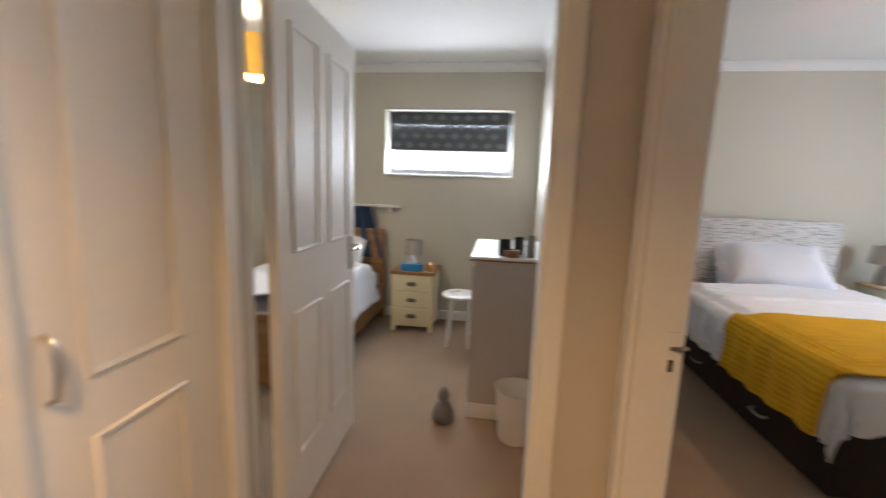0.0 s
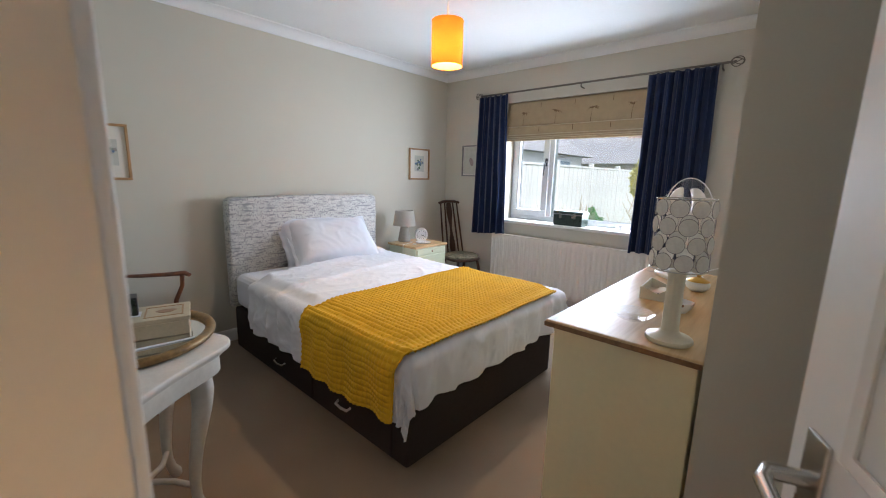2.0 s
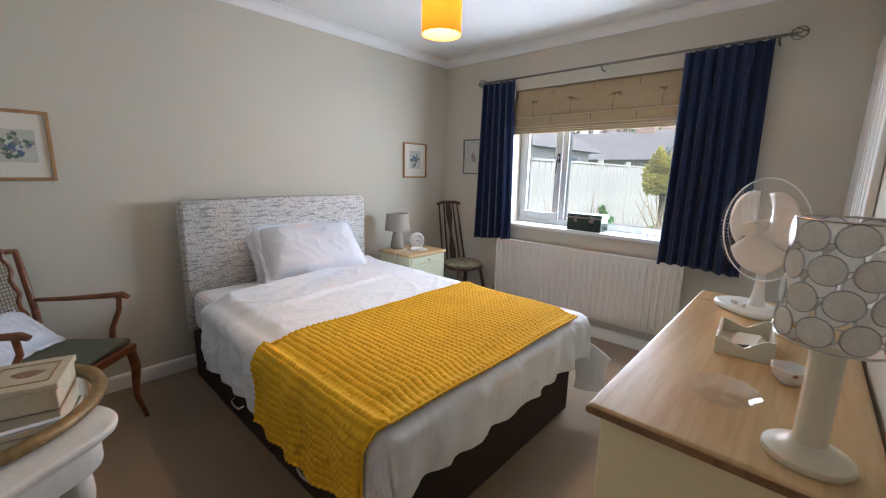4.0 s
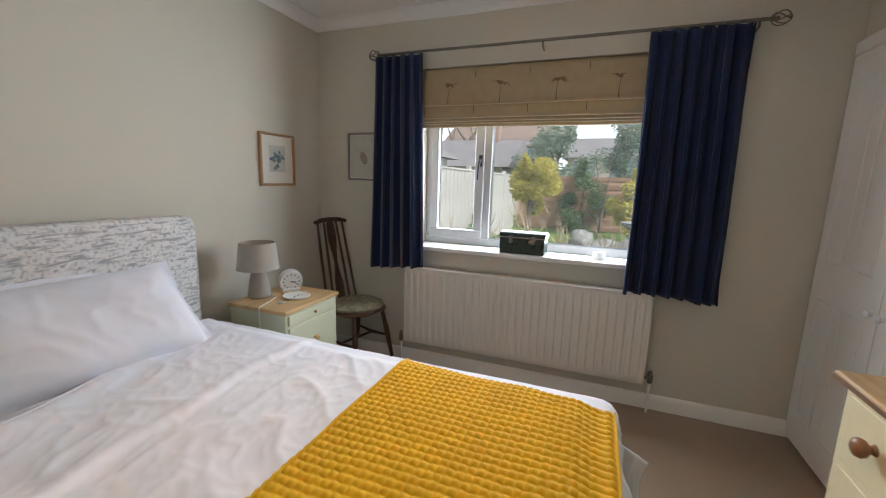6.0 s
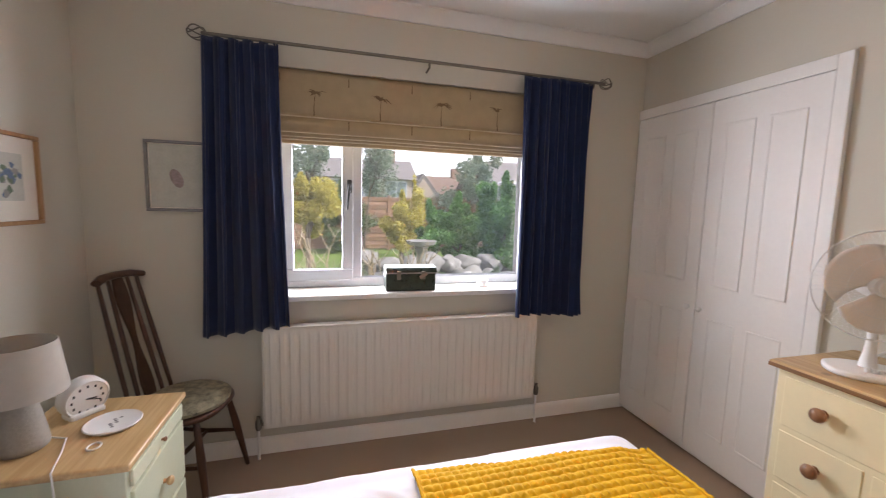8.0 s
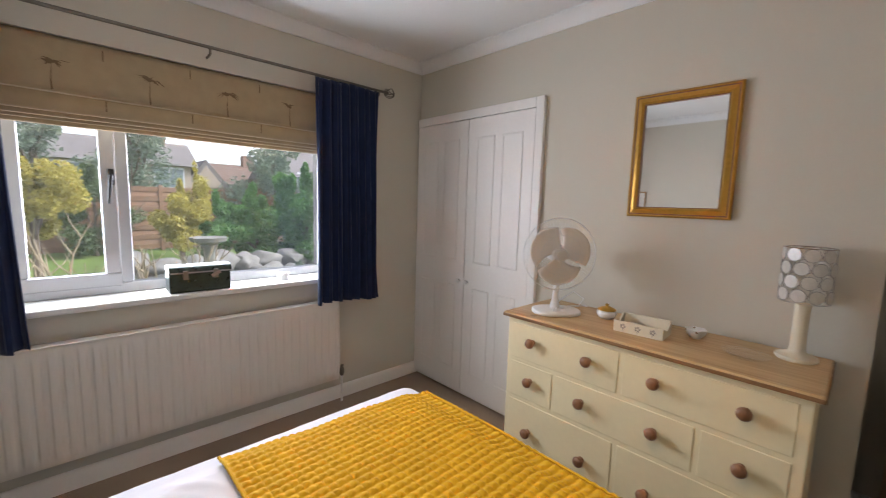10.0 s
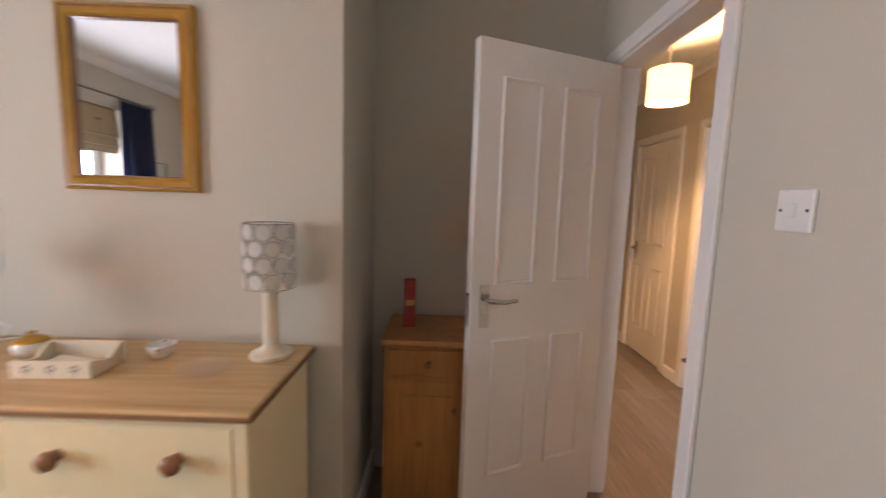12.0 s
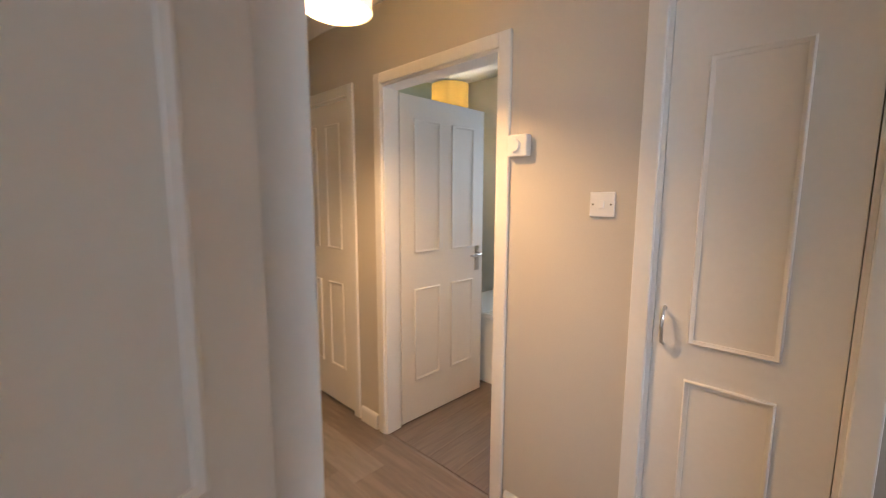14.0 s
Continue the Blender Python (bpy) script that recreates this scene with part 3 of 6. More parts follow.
def drape(s, t, west, east, foot, top, lift, ripple, seed):
    """A cloth point over the bed: s across from -west to BW+east, t along from -foot, falling over the edges with folds."""
    dx = -s if s < 0 else (s - BW if s > BW else 0.0)
    dy = -t if t < 0 else 0.0
    r = 0.05
    side = -1 if s < 0 else 1
    drop = math.hypot(dx, dy) if dx and dy else dx + dy

    def bend(d):
        if d < r * 1.57:
            a = d / r
            return r * math.sin(a), r * (1 - math.cos(a))
        return r, r + d - r * 1.57
    o, fall = bend(drop)
    fx, fy = (dx / drop, dy / drop) if drop > 1e-6 else (0, 0)
    wob = ripple * min(1, fall / 0.16) * (noise.noise(Vector((s * 5 + seed, t * 5, seed))) + 0.5 * math.sin((t * fx + s * fy) * 34 + 3 * noise.noise(Vector((s * 2, t * 2, seed + 4)))))
    x = min(max(s, 0), BW) + side * fx * (o + lift + wob + fall * 0.02) * (1 if dx else 0)
    y = max(t, 0) - fy * (o + lift + wob + fall * 0.02)
    z = top + lift - fall
    return x, y, z


def crease(x, y, seed, amount):
    """Long soft creases with small sharp ridges."""
    x, y = x + 0.06 * noise.noise(Vector((x * 4, y * 4, seed + 20))), y + 0.06 * noise.noise(Vector((x * 4, y * 4, seed + 30)))
    a = noise.noise(Vector((x * 2.2 + 7, y * 3.4, seed)))
    b = 1 - abs(noise.noise(Vector((x * 3.0 + y * 2.2, y * 5.5 - x * 2, seed + 3))))
    c = 1 - abs(noise.noise(Vector((x * 7 - y * 4, y * 9 + x * 5, seed + 9))))
    d = 1 - abs(noise.noise(Vector((x * 3.5 + y * 9, y * 16 - x * 6, seed + 15))))
    e = 1 - abs(noise.noise(Vector((x * 16 - y * 12, y * 7 + x * 5, seed + 21))))
    return amount * (0.7 * a + 1.0 * b ** 6 + 0.38 * c ** 10 + 0.22 * d ** 11 + 0.10 * e ** 10)


def puff_of(s, t):
    """How far the duvet stands up over the mattress."""
    flat = smoothstep(0.0, 0.1, min(s, BW - s)) * smoothstep(0.0, 0.08, t)
    calm = 1 - 0.75 * smoothstep(0.80, 0.70, t)
    return max(0.0, 0.020 * flat + crease(s, t, 5.0, 0.0074) * (0.25 + 0.75 * flat) * calm)


def duvet_fn(u, v):
    s = -0.33 + u * (BW + 0.33 + 0.25)
    t = -0.26 + v * (1.46 + 0.26 + 0.34 * smoothstep(0.1, 0.9, u) + 0.02 * math.sin(u * 9))
    x, y, z = drape(s, t, 0.33, 0.25, 0.26, BT + 0.004, 0.008, 0.026, 2.0)
    hang = max(smoothstep(0.0, -0.08, t), smoothstep(0.0, -0.08, s), smoothstep(BW, BW + 0.08, s))
    ruck = crease(s * 0.8 + t * 0.5, t * 0.5 - s * 0.6, 11.0, 0.014) * hang
    x += ruck * ((s > BW) - (s < 0))
    y -= ruck * (t < 0)
    inner = smoothstep(-0.02, 0.08, min(s, BW - s))
    fold = t - 1.10 - 0.10 * smoothstep(0, BW, s) - 0.05 * noise.noise(Vector((s * 3, 0.3, 4)))          # the turned-back part lies double
    double = (0.010 * smoothstep(0.0, 0.03, fold) + 0.008 * math.exp(-((fold - 0.035) / 0.03) ** 2)) * (0.35 + 0.65 * inner)
    lip = 0.020 * math.exp(-((v - 0.975) / 0.03) ** 2) * inner
    return Vector((x, y, z + puff_of(s, t) + double + lip))


dv = solid("duvet", sheet(duvet_fn, 230, 220), SHEET, "rumpled white cotton duvet spread over the bed", "duvet", m=pose(BX0, BY0, 0))
thick(dv, 0.012)
part("turned_hem", tube([duvet_fn(i / 90, 0.985) + Vector((0, 0, 0.004)) for i in range(91)], 0.006, 6), SHEET, dv, "stitched turned-back hem")


def flap_fn(u, v):
    """The loose flanged corner of the cover, hanging past the foot of the bed."""
    a, b = Vector((1.350, -0.030, -0.115)).lerp(Vector((1.450, -0.190, -0.225)), u), Vector((1.370, -0.010, -0.430)).lerp(Vector((1.450, -0.155, -0.440)), u)
    p = a.lerp(b, v) + Vector((0, 0, BT))
    edge = min(1 - u, 1 - v)
    return p + Vector((0.016 * math.sin(u * 4 + v * 3) + 0.005 * math.exp(-((edge - 0.2) / 0.03) ** 2), 0.012 * math.sin(v * 5), 0))


thick(part("corner_flap", sheet(flap_fn, 24, 24), SHEET, dv, "loose flanged corner of the cover"), 0.006)


def quilt_fn(u, v):
    s = -0.355 + u * (BW + 0.355 - 0.008 - 0.075 * (1 - v)) + 0.004 * math.sin(v * 17) * smoothstep(0.9, 1, u)
    t = -0.034 + v * 0.770
    x, y, z = drape(s, t, 0.37, 0.06, 0.06, BT + 0.012 + puff_of(s, t) * 0.95, 0.030 if s < -0.01 else 0.018, 0.020, 2.0)
    a, b = s / 0.0285 + 0.10 * noise.noise(Vector((s * 3, t * 5, 8.0))), t / 0.0240 + 0.08 * noise.noise(Vector((s * 4, t * 3, 3.0)))
    cell = (abs(math.sin(math.pi * a)) ** 0.55) * (0.22 + 0.78 * abs(math.sin(math.pi * b)) ** 0.6)
    sway = 0.007 * noise.noise(Vector((s * 4, t * 4, 1.5)))
    h = 0.0095 * cell + sway
    if s < -0.06:
        return Vector((x - h - 0.018 * smoothstep(-0.06, -0.12, s), y + 0.03 * (s + 0.06) * (1 if v > 0.5 else -0.6), z))
    return Vector((x, y, z + h))


qb = solid("quilted_throw", sheet(quilt_fn, 440, 205), MUSTARD, "mustard yellow quilted throw across the foot of the bed", "throw", m=pose(BX0, BY0, 0))

hem = [quilt_fn(i / 120, 0.008) + Vector((0, -0.002, 0.004)) for i in range(121)]
part("hem", tube(hem, 0.005, 6), MUSTARD, qb, "rolled stitched hem")
hem = [quilt_fn(i / 120, 0.992) + Vector((0, 0.002, 0.002)) for i in range(121)]
part("hem", tube(hem, 0.005, 6), MUSTARD, qb, "rolled stitched hem")


def pillow_bm(w, h, d, seed):
    """A plump pillow with a flat flange, lying in its own x-z plane."""
    bm = bmesh.new()
    n, k = 64, 44
    for side in (1, -1):
        g = []
        for i in range(n + 1):
            row = []
            for j in range(k + 1):
                a, b = i / n * 2 - 1, j / k * 2 - 1
                fa, fb = max(0.0, 1 - (abs(a) / 0.91) ** 4.0), max(0.0, 1 - (abs(b) / 0.88) ** 3.6)
                bulge = (fa * fb) ** 0.5
                pin = 1 - 0.06 * (1 - abs(b) ** 2) * abs(a) ** 4
                q = noise.noise(Vector((a * 2.5 + seed, b * 2.5, side)))
                rid = 1 - abs(noise.noise(Vector((a * 3.4 + seed, b * 3 + a * 2, side + 5.0))))
                fine = 1 - abs(noise.noise(Vector((a * 5 + b * 6, b * 7 - a * 4, seed + 8))))
                y = side * (d / 2 * bulge * (1 + 0.10 * q) + 0.004) + (0.006 * rid ** 5 + 0.0015 * fine ** 8) * side * bulge
                edge = max(abs(a), abs(b))
                y += 0.018 * noise.noise(Vector((a * 4, b * 4, seed))) * smoothstep(0.85, 1, edge)
                row.append(bm.verts.new((a * w / 2 * pin, y, b * h / 2 * (1 - 0.05 * (1 - a * a) * abs(b) ** 3) + h / 2)))
            g.append(row)
        for i in range(n):
            for j in range(k):
                f = (g[i][j], g[i + 1][j], g[i + 1][j + 1], g[i][j + 1])
                bm.faces.new(f if side < 0 else f[::-1])
    bmesh.ops.remove_doubles(bm, verts=bm.verts, dist=0.0005)
    return bm


solid("pillow", pillow_bm(0.78, 0.48, 0.15, 1.0), SHEET, "white oxford pillow propped on the headboard", "pillow", m=pose(2.76, 4.02, BT + 0.005, -34, 0, 3))
solid("pillow", pillow_bm(0.80, 0.48, 0.22, 6.0), SHEET, "plump white oxford pillow leaning on another pillow", "pillow", m=pose(2.78, 3.87, BT + 0.020, -46, 0, -5))


# ---- chest of drawers ----
def turned_knob(parent, x, y, z, s=1.0):
    k = lathe([(0.0, 0.040 * s), (0.010 * s, 0.0395 * s), (0.019 * s, 0.034 * s), (0.022 * s, 0.026 * s), (0.019 * s, 0.018 * s), (0.011 * s, 0.012 * s), (0.009 * s, 0.006 * s), (0.013 * s, 0.0), (0.0, 0.0)], 18)
    return part("knob", moved(k, pose(x, y, z, -90)), KNOB, parent, "turned wooden knob")


CX, CY, CW, CD, CH = 2.125, SY + 0.022, 1.16, 0.42, 0.875
chest = thing("chest_of_drawers", pose(CX, CY, 0), "cream painted chest of drawers with a scrubbed pine top", "chest of drawers")
part("carcass", bx(0, 0, 0.0, CW, CD, CH - 0.024, 0.004), CREAM, chest)
part("pine_top", bx(-0.022, -0.012, CH - 0.024, CW + 0.022, CD + 0.025, CH, 0.008, 3), PINE, chest, "waxed knotty pine top with rounded edge")
# dark wood strips paint the shade on the top's end and front edge
part("edge_moulding", bx(-0.0245, -0.010, CH - 0.022, -0.0215, CD + 0.024, CH - 0.006, 0.001), EDGEWOOD, chest, "end grain of the top, its shade put into the colour")
part("edge_moulding", bx(-0.020, CD + 0.0245, CH - 0.022, CW + 0.020, CD + 0.0275, CH - 0.008, 0.001), EDGEWOOD, chest, "front edge of the top, its shade put into the colour")
part("plinth", bx(-0.012, 0.01, 0.0, CW + 0.012, CD + 0.012, 0.085, 0.006), CREAM, chest)
rows_of = [(0.645, 0.825, [(0.035, 0.575, 2), (0.595, 1.135, 2)]), (0.445, 0.625, [(0.035, 0.285, 1), (0.305, 0.875, 2), (0.895, 1.135, 1)]),
           (0.115, 0.425, [(0.035, 0.575, 2), (0.595, 1.135, 2)])]
for za, zb, drawers in rows_of:
    for xa, xb, k in drawers:
        dr = part("drawer", bx(xa, CD - 0.004, za, xb, CD + 0.003, zb, 0.003), CREAM, chest)
        for i in range(k):
            kx = (xa + xb) / 2 if k == 1 else (xa + (xb - xa) * ((0.24, 0.77)[i]))
            turned_knob(dr, kx, CD + 0.003, (za + zb) / 2 + 0.012, 1.12)


# ---- built-in wardrobe ----
wd = thing("built_in_wardrobe", pose(3.42, SY, 0), "white painted built-in wardrobe with two panelled doors", "wardrobe")
part("frame_side", bx(0.0, 0.002, 0.0, 0.055, 0.028, 2.05, 0.004), GLOSS, wd)
part("frame_top", bx(0.055, 0.002, 1.99, EX - 3.42 - 0.003, 0.028, 2.05, 0.004), GLOSS, wd)
for i in (0, 1):
    x0 = 0.058 + i * 0.538
    dr = part("door", bx(x0, 0.002, 0.02, x0 + 0.534, 0.024, 1.987, 0.002), DOORW, wd)
    for za, zb in ((1.0, 1.86), (0.18, 0.82)):
        for xa, xb in ((0.08, 0.24), (0.30, 0.455)):
            part("panel_moulding", bead(x0 + xa, za, x0 + xb, zb, 0.0245, 1, 0.013, 0.005), DOORW, dr)
    part("knob", lathe([(0.0, 0.03), (0.012, 0.028), (0.017, 0.02), (0.012, 0.011), (0.007, 0.005), (0.010, 0.0), (0.0, 0.0)], 14), WHITEPL, dr, "small white knob").matrix_basis = pose(x0 + (0.50 if i == 0 else 0.04), 0.024, 0.86, -90)


# ---- radiator ----
rad = thing("radiator", pose(4.465, 1.975, 0), "white enamelled panel radiator under the window", "radiator")
RW, RZ0, RZ1 = 1.595, 0.182, 0.737


def rad_fn(u, v):
    y = u * RW
    c = y / 0.0498
    f = abs((c % 1) - 0.5) * 2
    edge = smoothstep(0, 0.05, v) * smoothstep(0, 0.05, 1 - v) * smoothstep(0, 0.012, u) * smoothstep(0, 0.012, 1 - u)
    return Vector((-0.010 * smoothstep(0.25, 0.6, f) * smoothstep(0.05, 0.1, v) * smoothstep(0.05, 0.1, 1 - v) + 0.008 * (1 - edge), y, RZ0 + v * (RZ1 - RZ0)))


part("panel", sheet(rad_fn, 384, 24), RADM, rad)
part("body", bx(0.009, 0.004, RZ0 + 0.004, 0.05, RW - 0.004, RZ1 - 0.002, 0.004), RADM, rad)
part("top_grille", bx(-0.006, 0.0, RZ1 - 0.004, 0.056, RW, RZ1 + 0.004, 0.002), RADM, rad)
for y in (0.25, RW - 0.25):
    part("bracket", bx(0.05, y - 0.02, RZ0 + 0.05, 0.089, y + 0.02, RZ1 - 0.08), RADM, rad)
for y, top in ((-0.035, 0.25), (RW + 0.03, 0.23)):
    v = part("valve", lathe([(0.0, 0.0), (0.012, 0.0), (0.016, 0.012), (0.016, 0.05), (0.010, 0.056), (0.010, 0.075), (0.0, 0.078)], 12, None, (0.03, y, top - 0.06)), IRON, rad, "dull metal radiator valve")
    part("pipe", tube([(0.03, y, 0.0), (0.03, y, top - 0.055)], 0.0075, 8), GLOSS, v)
    part("union", tube([(0.03, y, top - 0.03), (0.03, 0.006 if y < 0 else RW - 0.006, top - 0.03)], 0.009, 8), IRON, v)


# ---- curtains, rod and blind ----
rod = thing("curtain_rod", pose(4.485, 0, 2.172), "thin aged-metal curtain pole with cage finials", "curtain pole")
part("pole", tube([(0, 1.60, 0), (0, 3.80, 0)], 0.0085, 10), IRON, rod)
for y in (1.575, 3.82):
    f = part("finial", lathe([(0.0, -0.006), (0.009, 0.0), (0.009, 0.012), (0.0, 0.016)], 10), IRON, rod)
    f.matrix_basis = pose(0, y + (0.02 if y < 2 else -0.02), 0, 90, 0, 0)
    for a in range(5):
        an = a * math.pi * 2 / 5
        pts = []
        for k in range(9):
            q = k / 8 * math.pi
            rr, yy = 0.034 * math.sin(q), -0.04 * math.cos(q)
            tw = an + q * 0.6
            pts.append((rr * math.cos(tw), y + (-yy if y > 2 else yy) * 1.0, rr * math.sin(tw)))
        part("cage_wire", tube(pts, 0.0032, 6), IRON, rod)
for y in (1.66, 2.70, 3.74):
    part("bracket", tube([(0, y, 0.0), (0, y, -0.03), (0.03, y, -0.035), (0.070, y, -0.035)], 0.006, 8), IRON, rod)


def curtain(name, ya, yb, label, seed, folds, flare):
    za, zb = 0.728, 2.156

    def fn(u, v):
        sp = 1 + flare * (1 - v) ** 1.3
        y = ya + (yb - ya) * (0.5 + (u - 0.5) * sp)
        ph = u * folds * 2 * math.pi + 1.5 * noise.noise(Vector((u * 2.3, v * 0.5, seed))) + 0.5 * noise.noise(Vector((u * 5, v * 1.3, seed + 6)))
        deep = 0.95 + 0.55 * noise.noise(Vector((u * folds * 0.8, v * 0.45, seed + 4)))
        amp = 0.024 + 0.016 * (1 - v)
        w = math.sin(ph)
        x = 4.470 + amp * deep * (math.copysign(abs(w) ** 0.7, w) + 0.12 * math.sin(3.1 * ph + 2.5 * v)) - 0.01 * (1 - v)
        y += 0.016 * deep * math.sin(2 * ph + 0.6)
        z = za + v * (zb - za) + (0.012 * math.sin(u * folds * 2 * math.pi) * smoothstep(0.95, 1, v)) + 0.012 * math.sin(u * 4 + seed) * (1 - v)
        return Vector((x, y, z))
    ob = thing(name, Matrix(), label, "curtain", "window curtains")
    thick(part("cloth", sheet(fn, folds * 28, 56), NAVY, ob), 0.004)
    for k in range(folds + 1):
        yy = ya + (yb - ya) * (k + 0.25) / (folds + 0.5)
        part("hook_ring", tube([(4.485 + 0.014 * math.cos(a), yy, 2.160 + 0.016 * math.sin(a)) for a in [i * math.pi / 5 for i in range(11)]], 0.0022, 5), IRON, ob)
    return ob


curtain("curtain", 3.460, 3.795, "navy blue pleated curtain drawn to the window's end", 1.0, 5, 0.22)
curtain("curtain", 1.672, 2.132, "navy blue pleated curtain, drawn back in full folds", 5.0, 7, 0.07)

bl = thing("roman_blind", pose(4.575, 1.955, 0), "raised linen roman blind with a row of brown palm trees", "blind")
BWD = 1.55


def blind_panel(za, zb, xa, xb, bulge):
    """A hanging pleat that leans from xb at its head to xa at its lower edge."""
    return sheet(lambda u, v: Vector((xa + (xb - xa) * v - bulge * math.sin(v * math.pi) - 0.002 * noise.noise(Vector((u * 9, v * 3, za))), u * BWD, za + v * (zb - za) + 0.0025 * noise.noise(Vector((u * 4, za * 9, 2))))), 40, 10)


BLIND_PLEATS = (("upper_panel", 1.838, 2.082, -0.030, 0.0, 0.003), ("fold", 1.758, 1.860, -0.026, -0.006, 0.003), ("fold", 1.737, 1.775, -0.019, -0.006, 0.002),
                ("fold", 1.722, 1.750, -0.012, -0.003, 0.001), ("hem_fold", 1.703, 1.738, -0.005, 0.002, 0.001))
for nm, za, zb, xa, xb, bu in BLIND_PLEATS:
    thick(part(nm, blind_panel(za, zb, xa, xb, bu), BLIND, bl), 0.004)
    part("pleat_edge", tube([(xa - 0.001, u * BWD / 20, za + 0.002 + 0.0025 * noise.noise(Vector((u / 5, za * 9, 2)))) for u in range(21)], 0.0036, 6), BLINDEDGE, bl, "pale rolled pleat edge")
part("headrail", bx(0.004, 0.002, 2.055, 0.035, BWD - 0.002, 2.083), UPVC, bl)


def lean(z):
    """How far the upper panel's cloth stands out at a height."""
    return -0.030 * (2.082 - z) / 0.244 - 0.0078


def palm(y, z, s, seed):
    """A little palm tree, flat against the cloth: a bent trunk under a ragged flat crown."""
    bm = bmesh.new()
    rg = random.Random(seed)

    def strip(pts, w):
        vs = []
        for i, (a, b) in enumerate(pts):
            ww = w * (1 - 0.7 * i / (len(pts) - 1))
            x = lean(z + b * s)
            vs.append((bm.verts.new((x, y + a * s - ww * s, z + b * s + ww * s * 0.4)), bm.verts.new((x, y + a * s + ww * s, z + b * s - ww * s * 0.5))))
        for (a, b), (c, d) in zip(vs, vs[1:]):
            bm.faces.new((a, b, d, c))
    strip([(0.03, -0.75), (0.05, -0.4), (0.02, -0.05), (0.0, 0.25)], 0.03)
    for k in range(16):
        ex, ez = rg.uniform(-0.55, 0.55), rg.uniform(0.16, 0.50)
        strip([(0, 0.25), (ex * 0.5, 0.27 + ez * 0.35), (ex, ez - 0.1 * abs(ex))], 0.05)
    return bm


for i in range(4):
    part("palm_motif", palm(0.306 + i * 0.3455, 1.932, 0.112, i), BLINDMOTIF, bl, "printed brown palm tree")
for i in range(5):
    y = 0.13 + 0.3455 * i
    part("seam_tick", bx(lean(2.03) - 0.0006, y, 2.012, lean(2.03) + 0.001, y + 0.005, 2.058), BLINDMOTIF, bl)
    part("seam_tick", bx(-0.0285, y, 1.785, -0.0265, y + 0.005, 1.832), BLINDMOTIF, bl)


# ---- bedroom: walls ----
def picture(name, m, w, h, frame_w, fmat, inner, label, motif):
    """A framed print: frame bars, mount, drawing and glass; local x along the wall, y out of it."""
    ob = thing(name, m, label, "picture")
    d = 0.022
    part("frame_rail", bx(0, 0.002, 0, w, d, frame_w, 0.003), fmat, ob)
    part("frame_rail", bx(0, 0.002, h - frame_w, w, d, h, 0.003), fmat, ob)
    part("frame_stile", bx(0, 0.002, frame_w, frame_w, d, h - frame_w, 0.003), fmat, ob)
    part("frame_stile", bx(w - frame_w, 0.002, frame_w, w, d, h - frame_w, 0.003), fmat, ob)
    part("mount", bx(frame_w, 0.003, frame_w, w - frame_w, 0.009, h - frame_w), PAPER, ob)
    x0, z0, x1, z1 = inner
    part("print", bx(x0, 0.009, z0, x1, 0.0105, z1), pbr("print_paper", (0.52, 0.52, 0.46), rough=0.9, var=0.1, scale=20), ob)
    motif(ob, x0, z0, x1, z1)
    return ob


def flower_motif(ob, x0, z0, x1, z1):
    inks = [pbr("ink_blue", (0.12, 0.17, 0.26), rough=0.9, var=0.3), pbr("ink_green", (0.13, 0.18, 0.12), rough=0.9, var=0.3), pbr("ink_grey", (0.28, 0.27, 0.25), rough=0.9, var=0.3)]
    rnd = random.Random(int(x1 * 1000))
    cx, cz = (x0 + x1) / 2, (z0 + z1) / 2
    for k in range(26):
        a, r = rnd.uniform(0, 6.28), rnd.random() ** 0.7 * 0.42
        px, pz, s = cx + r * math.cos(a) * (x1 - x0), cz + r * math.sin(a) * (z1 - z0), rnd.uniform(0.05, 0.11) * (x1 - x0)
        out = [(px + s * math.cos(q) * (1 + 0.3 * math.sin(3 * q + k)), pz + s * math.sin(q) * (1 + 0.3 * math.sin(2 * q + k))) for q in [i * 6.283 / 9 for i in range(9)]]
        part("ink_patch", moved(slab(out, 0, 0.0004 + 0.00001 * k), Matrix(((1, 0, 0, 0), (0, 0, 1, 0.0106), (0, 1, 0, 0), (0, 0, 0, 1)))), inks[k % 3], ob)


def feather_motif(ob, x0, z0, x1, z1):
    cx, cz = (x0 + x1) / 2 + 0.02, (z0 + z1) / 2 - 0.01
    out = [(cx + 0.028 * math.cos(q) + 0.012 * math.sin(q), cz + 0.045 * math.sin(q)) for q in [i * 6.283 / 18 for i in range(18)]]
    part("ink_patch", moved(slab(out, 0, 0.0005), Matrix(((1, 0, 0, 0), (0, 0, 1, 0.0106), (0, 1, 0, 0), (0, 0, 0, 1)))), pbr("ink_mauve", (0.36, 0.28, 0.27), rough=0.9, var=0.4, scale=40), ob)


picture("framed_picture", pose(4.258, NY, 1.285, 0, 0, 180), 0.311, 0.338, 0.016, OAKFRAME, (0.085, 0.09, 0.226, 0.262), "oak-framed flower print with a cream mount", flower_motif)
picture("framed_picture", pose(1.512, NY, 1.262, 0, 0, 180), 0.257, 0.345, 0.016, OAKFRAME, (0.06, 0.09, 0.197, 0.25), "gilt-edged landscape print above the armchair", flower_motif)
picture("framed_picture", pose(EX, 3.775, 1.335, 0, 0, 90), 0.305, 0.342, 0.014, SILVERF, (0.02, 0.02, 0.285, 0.322), "silver-grey framed drawing half hidden by the curtain", feather_motif)

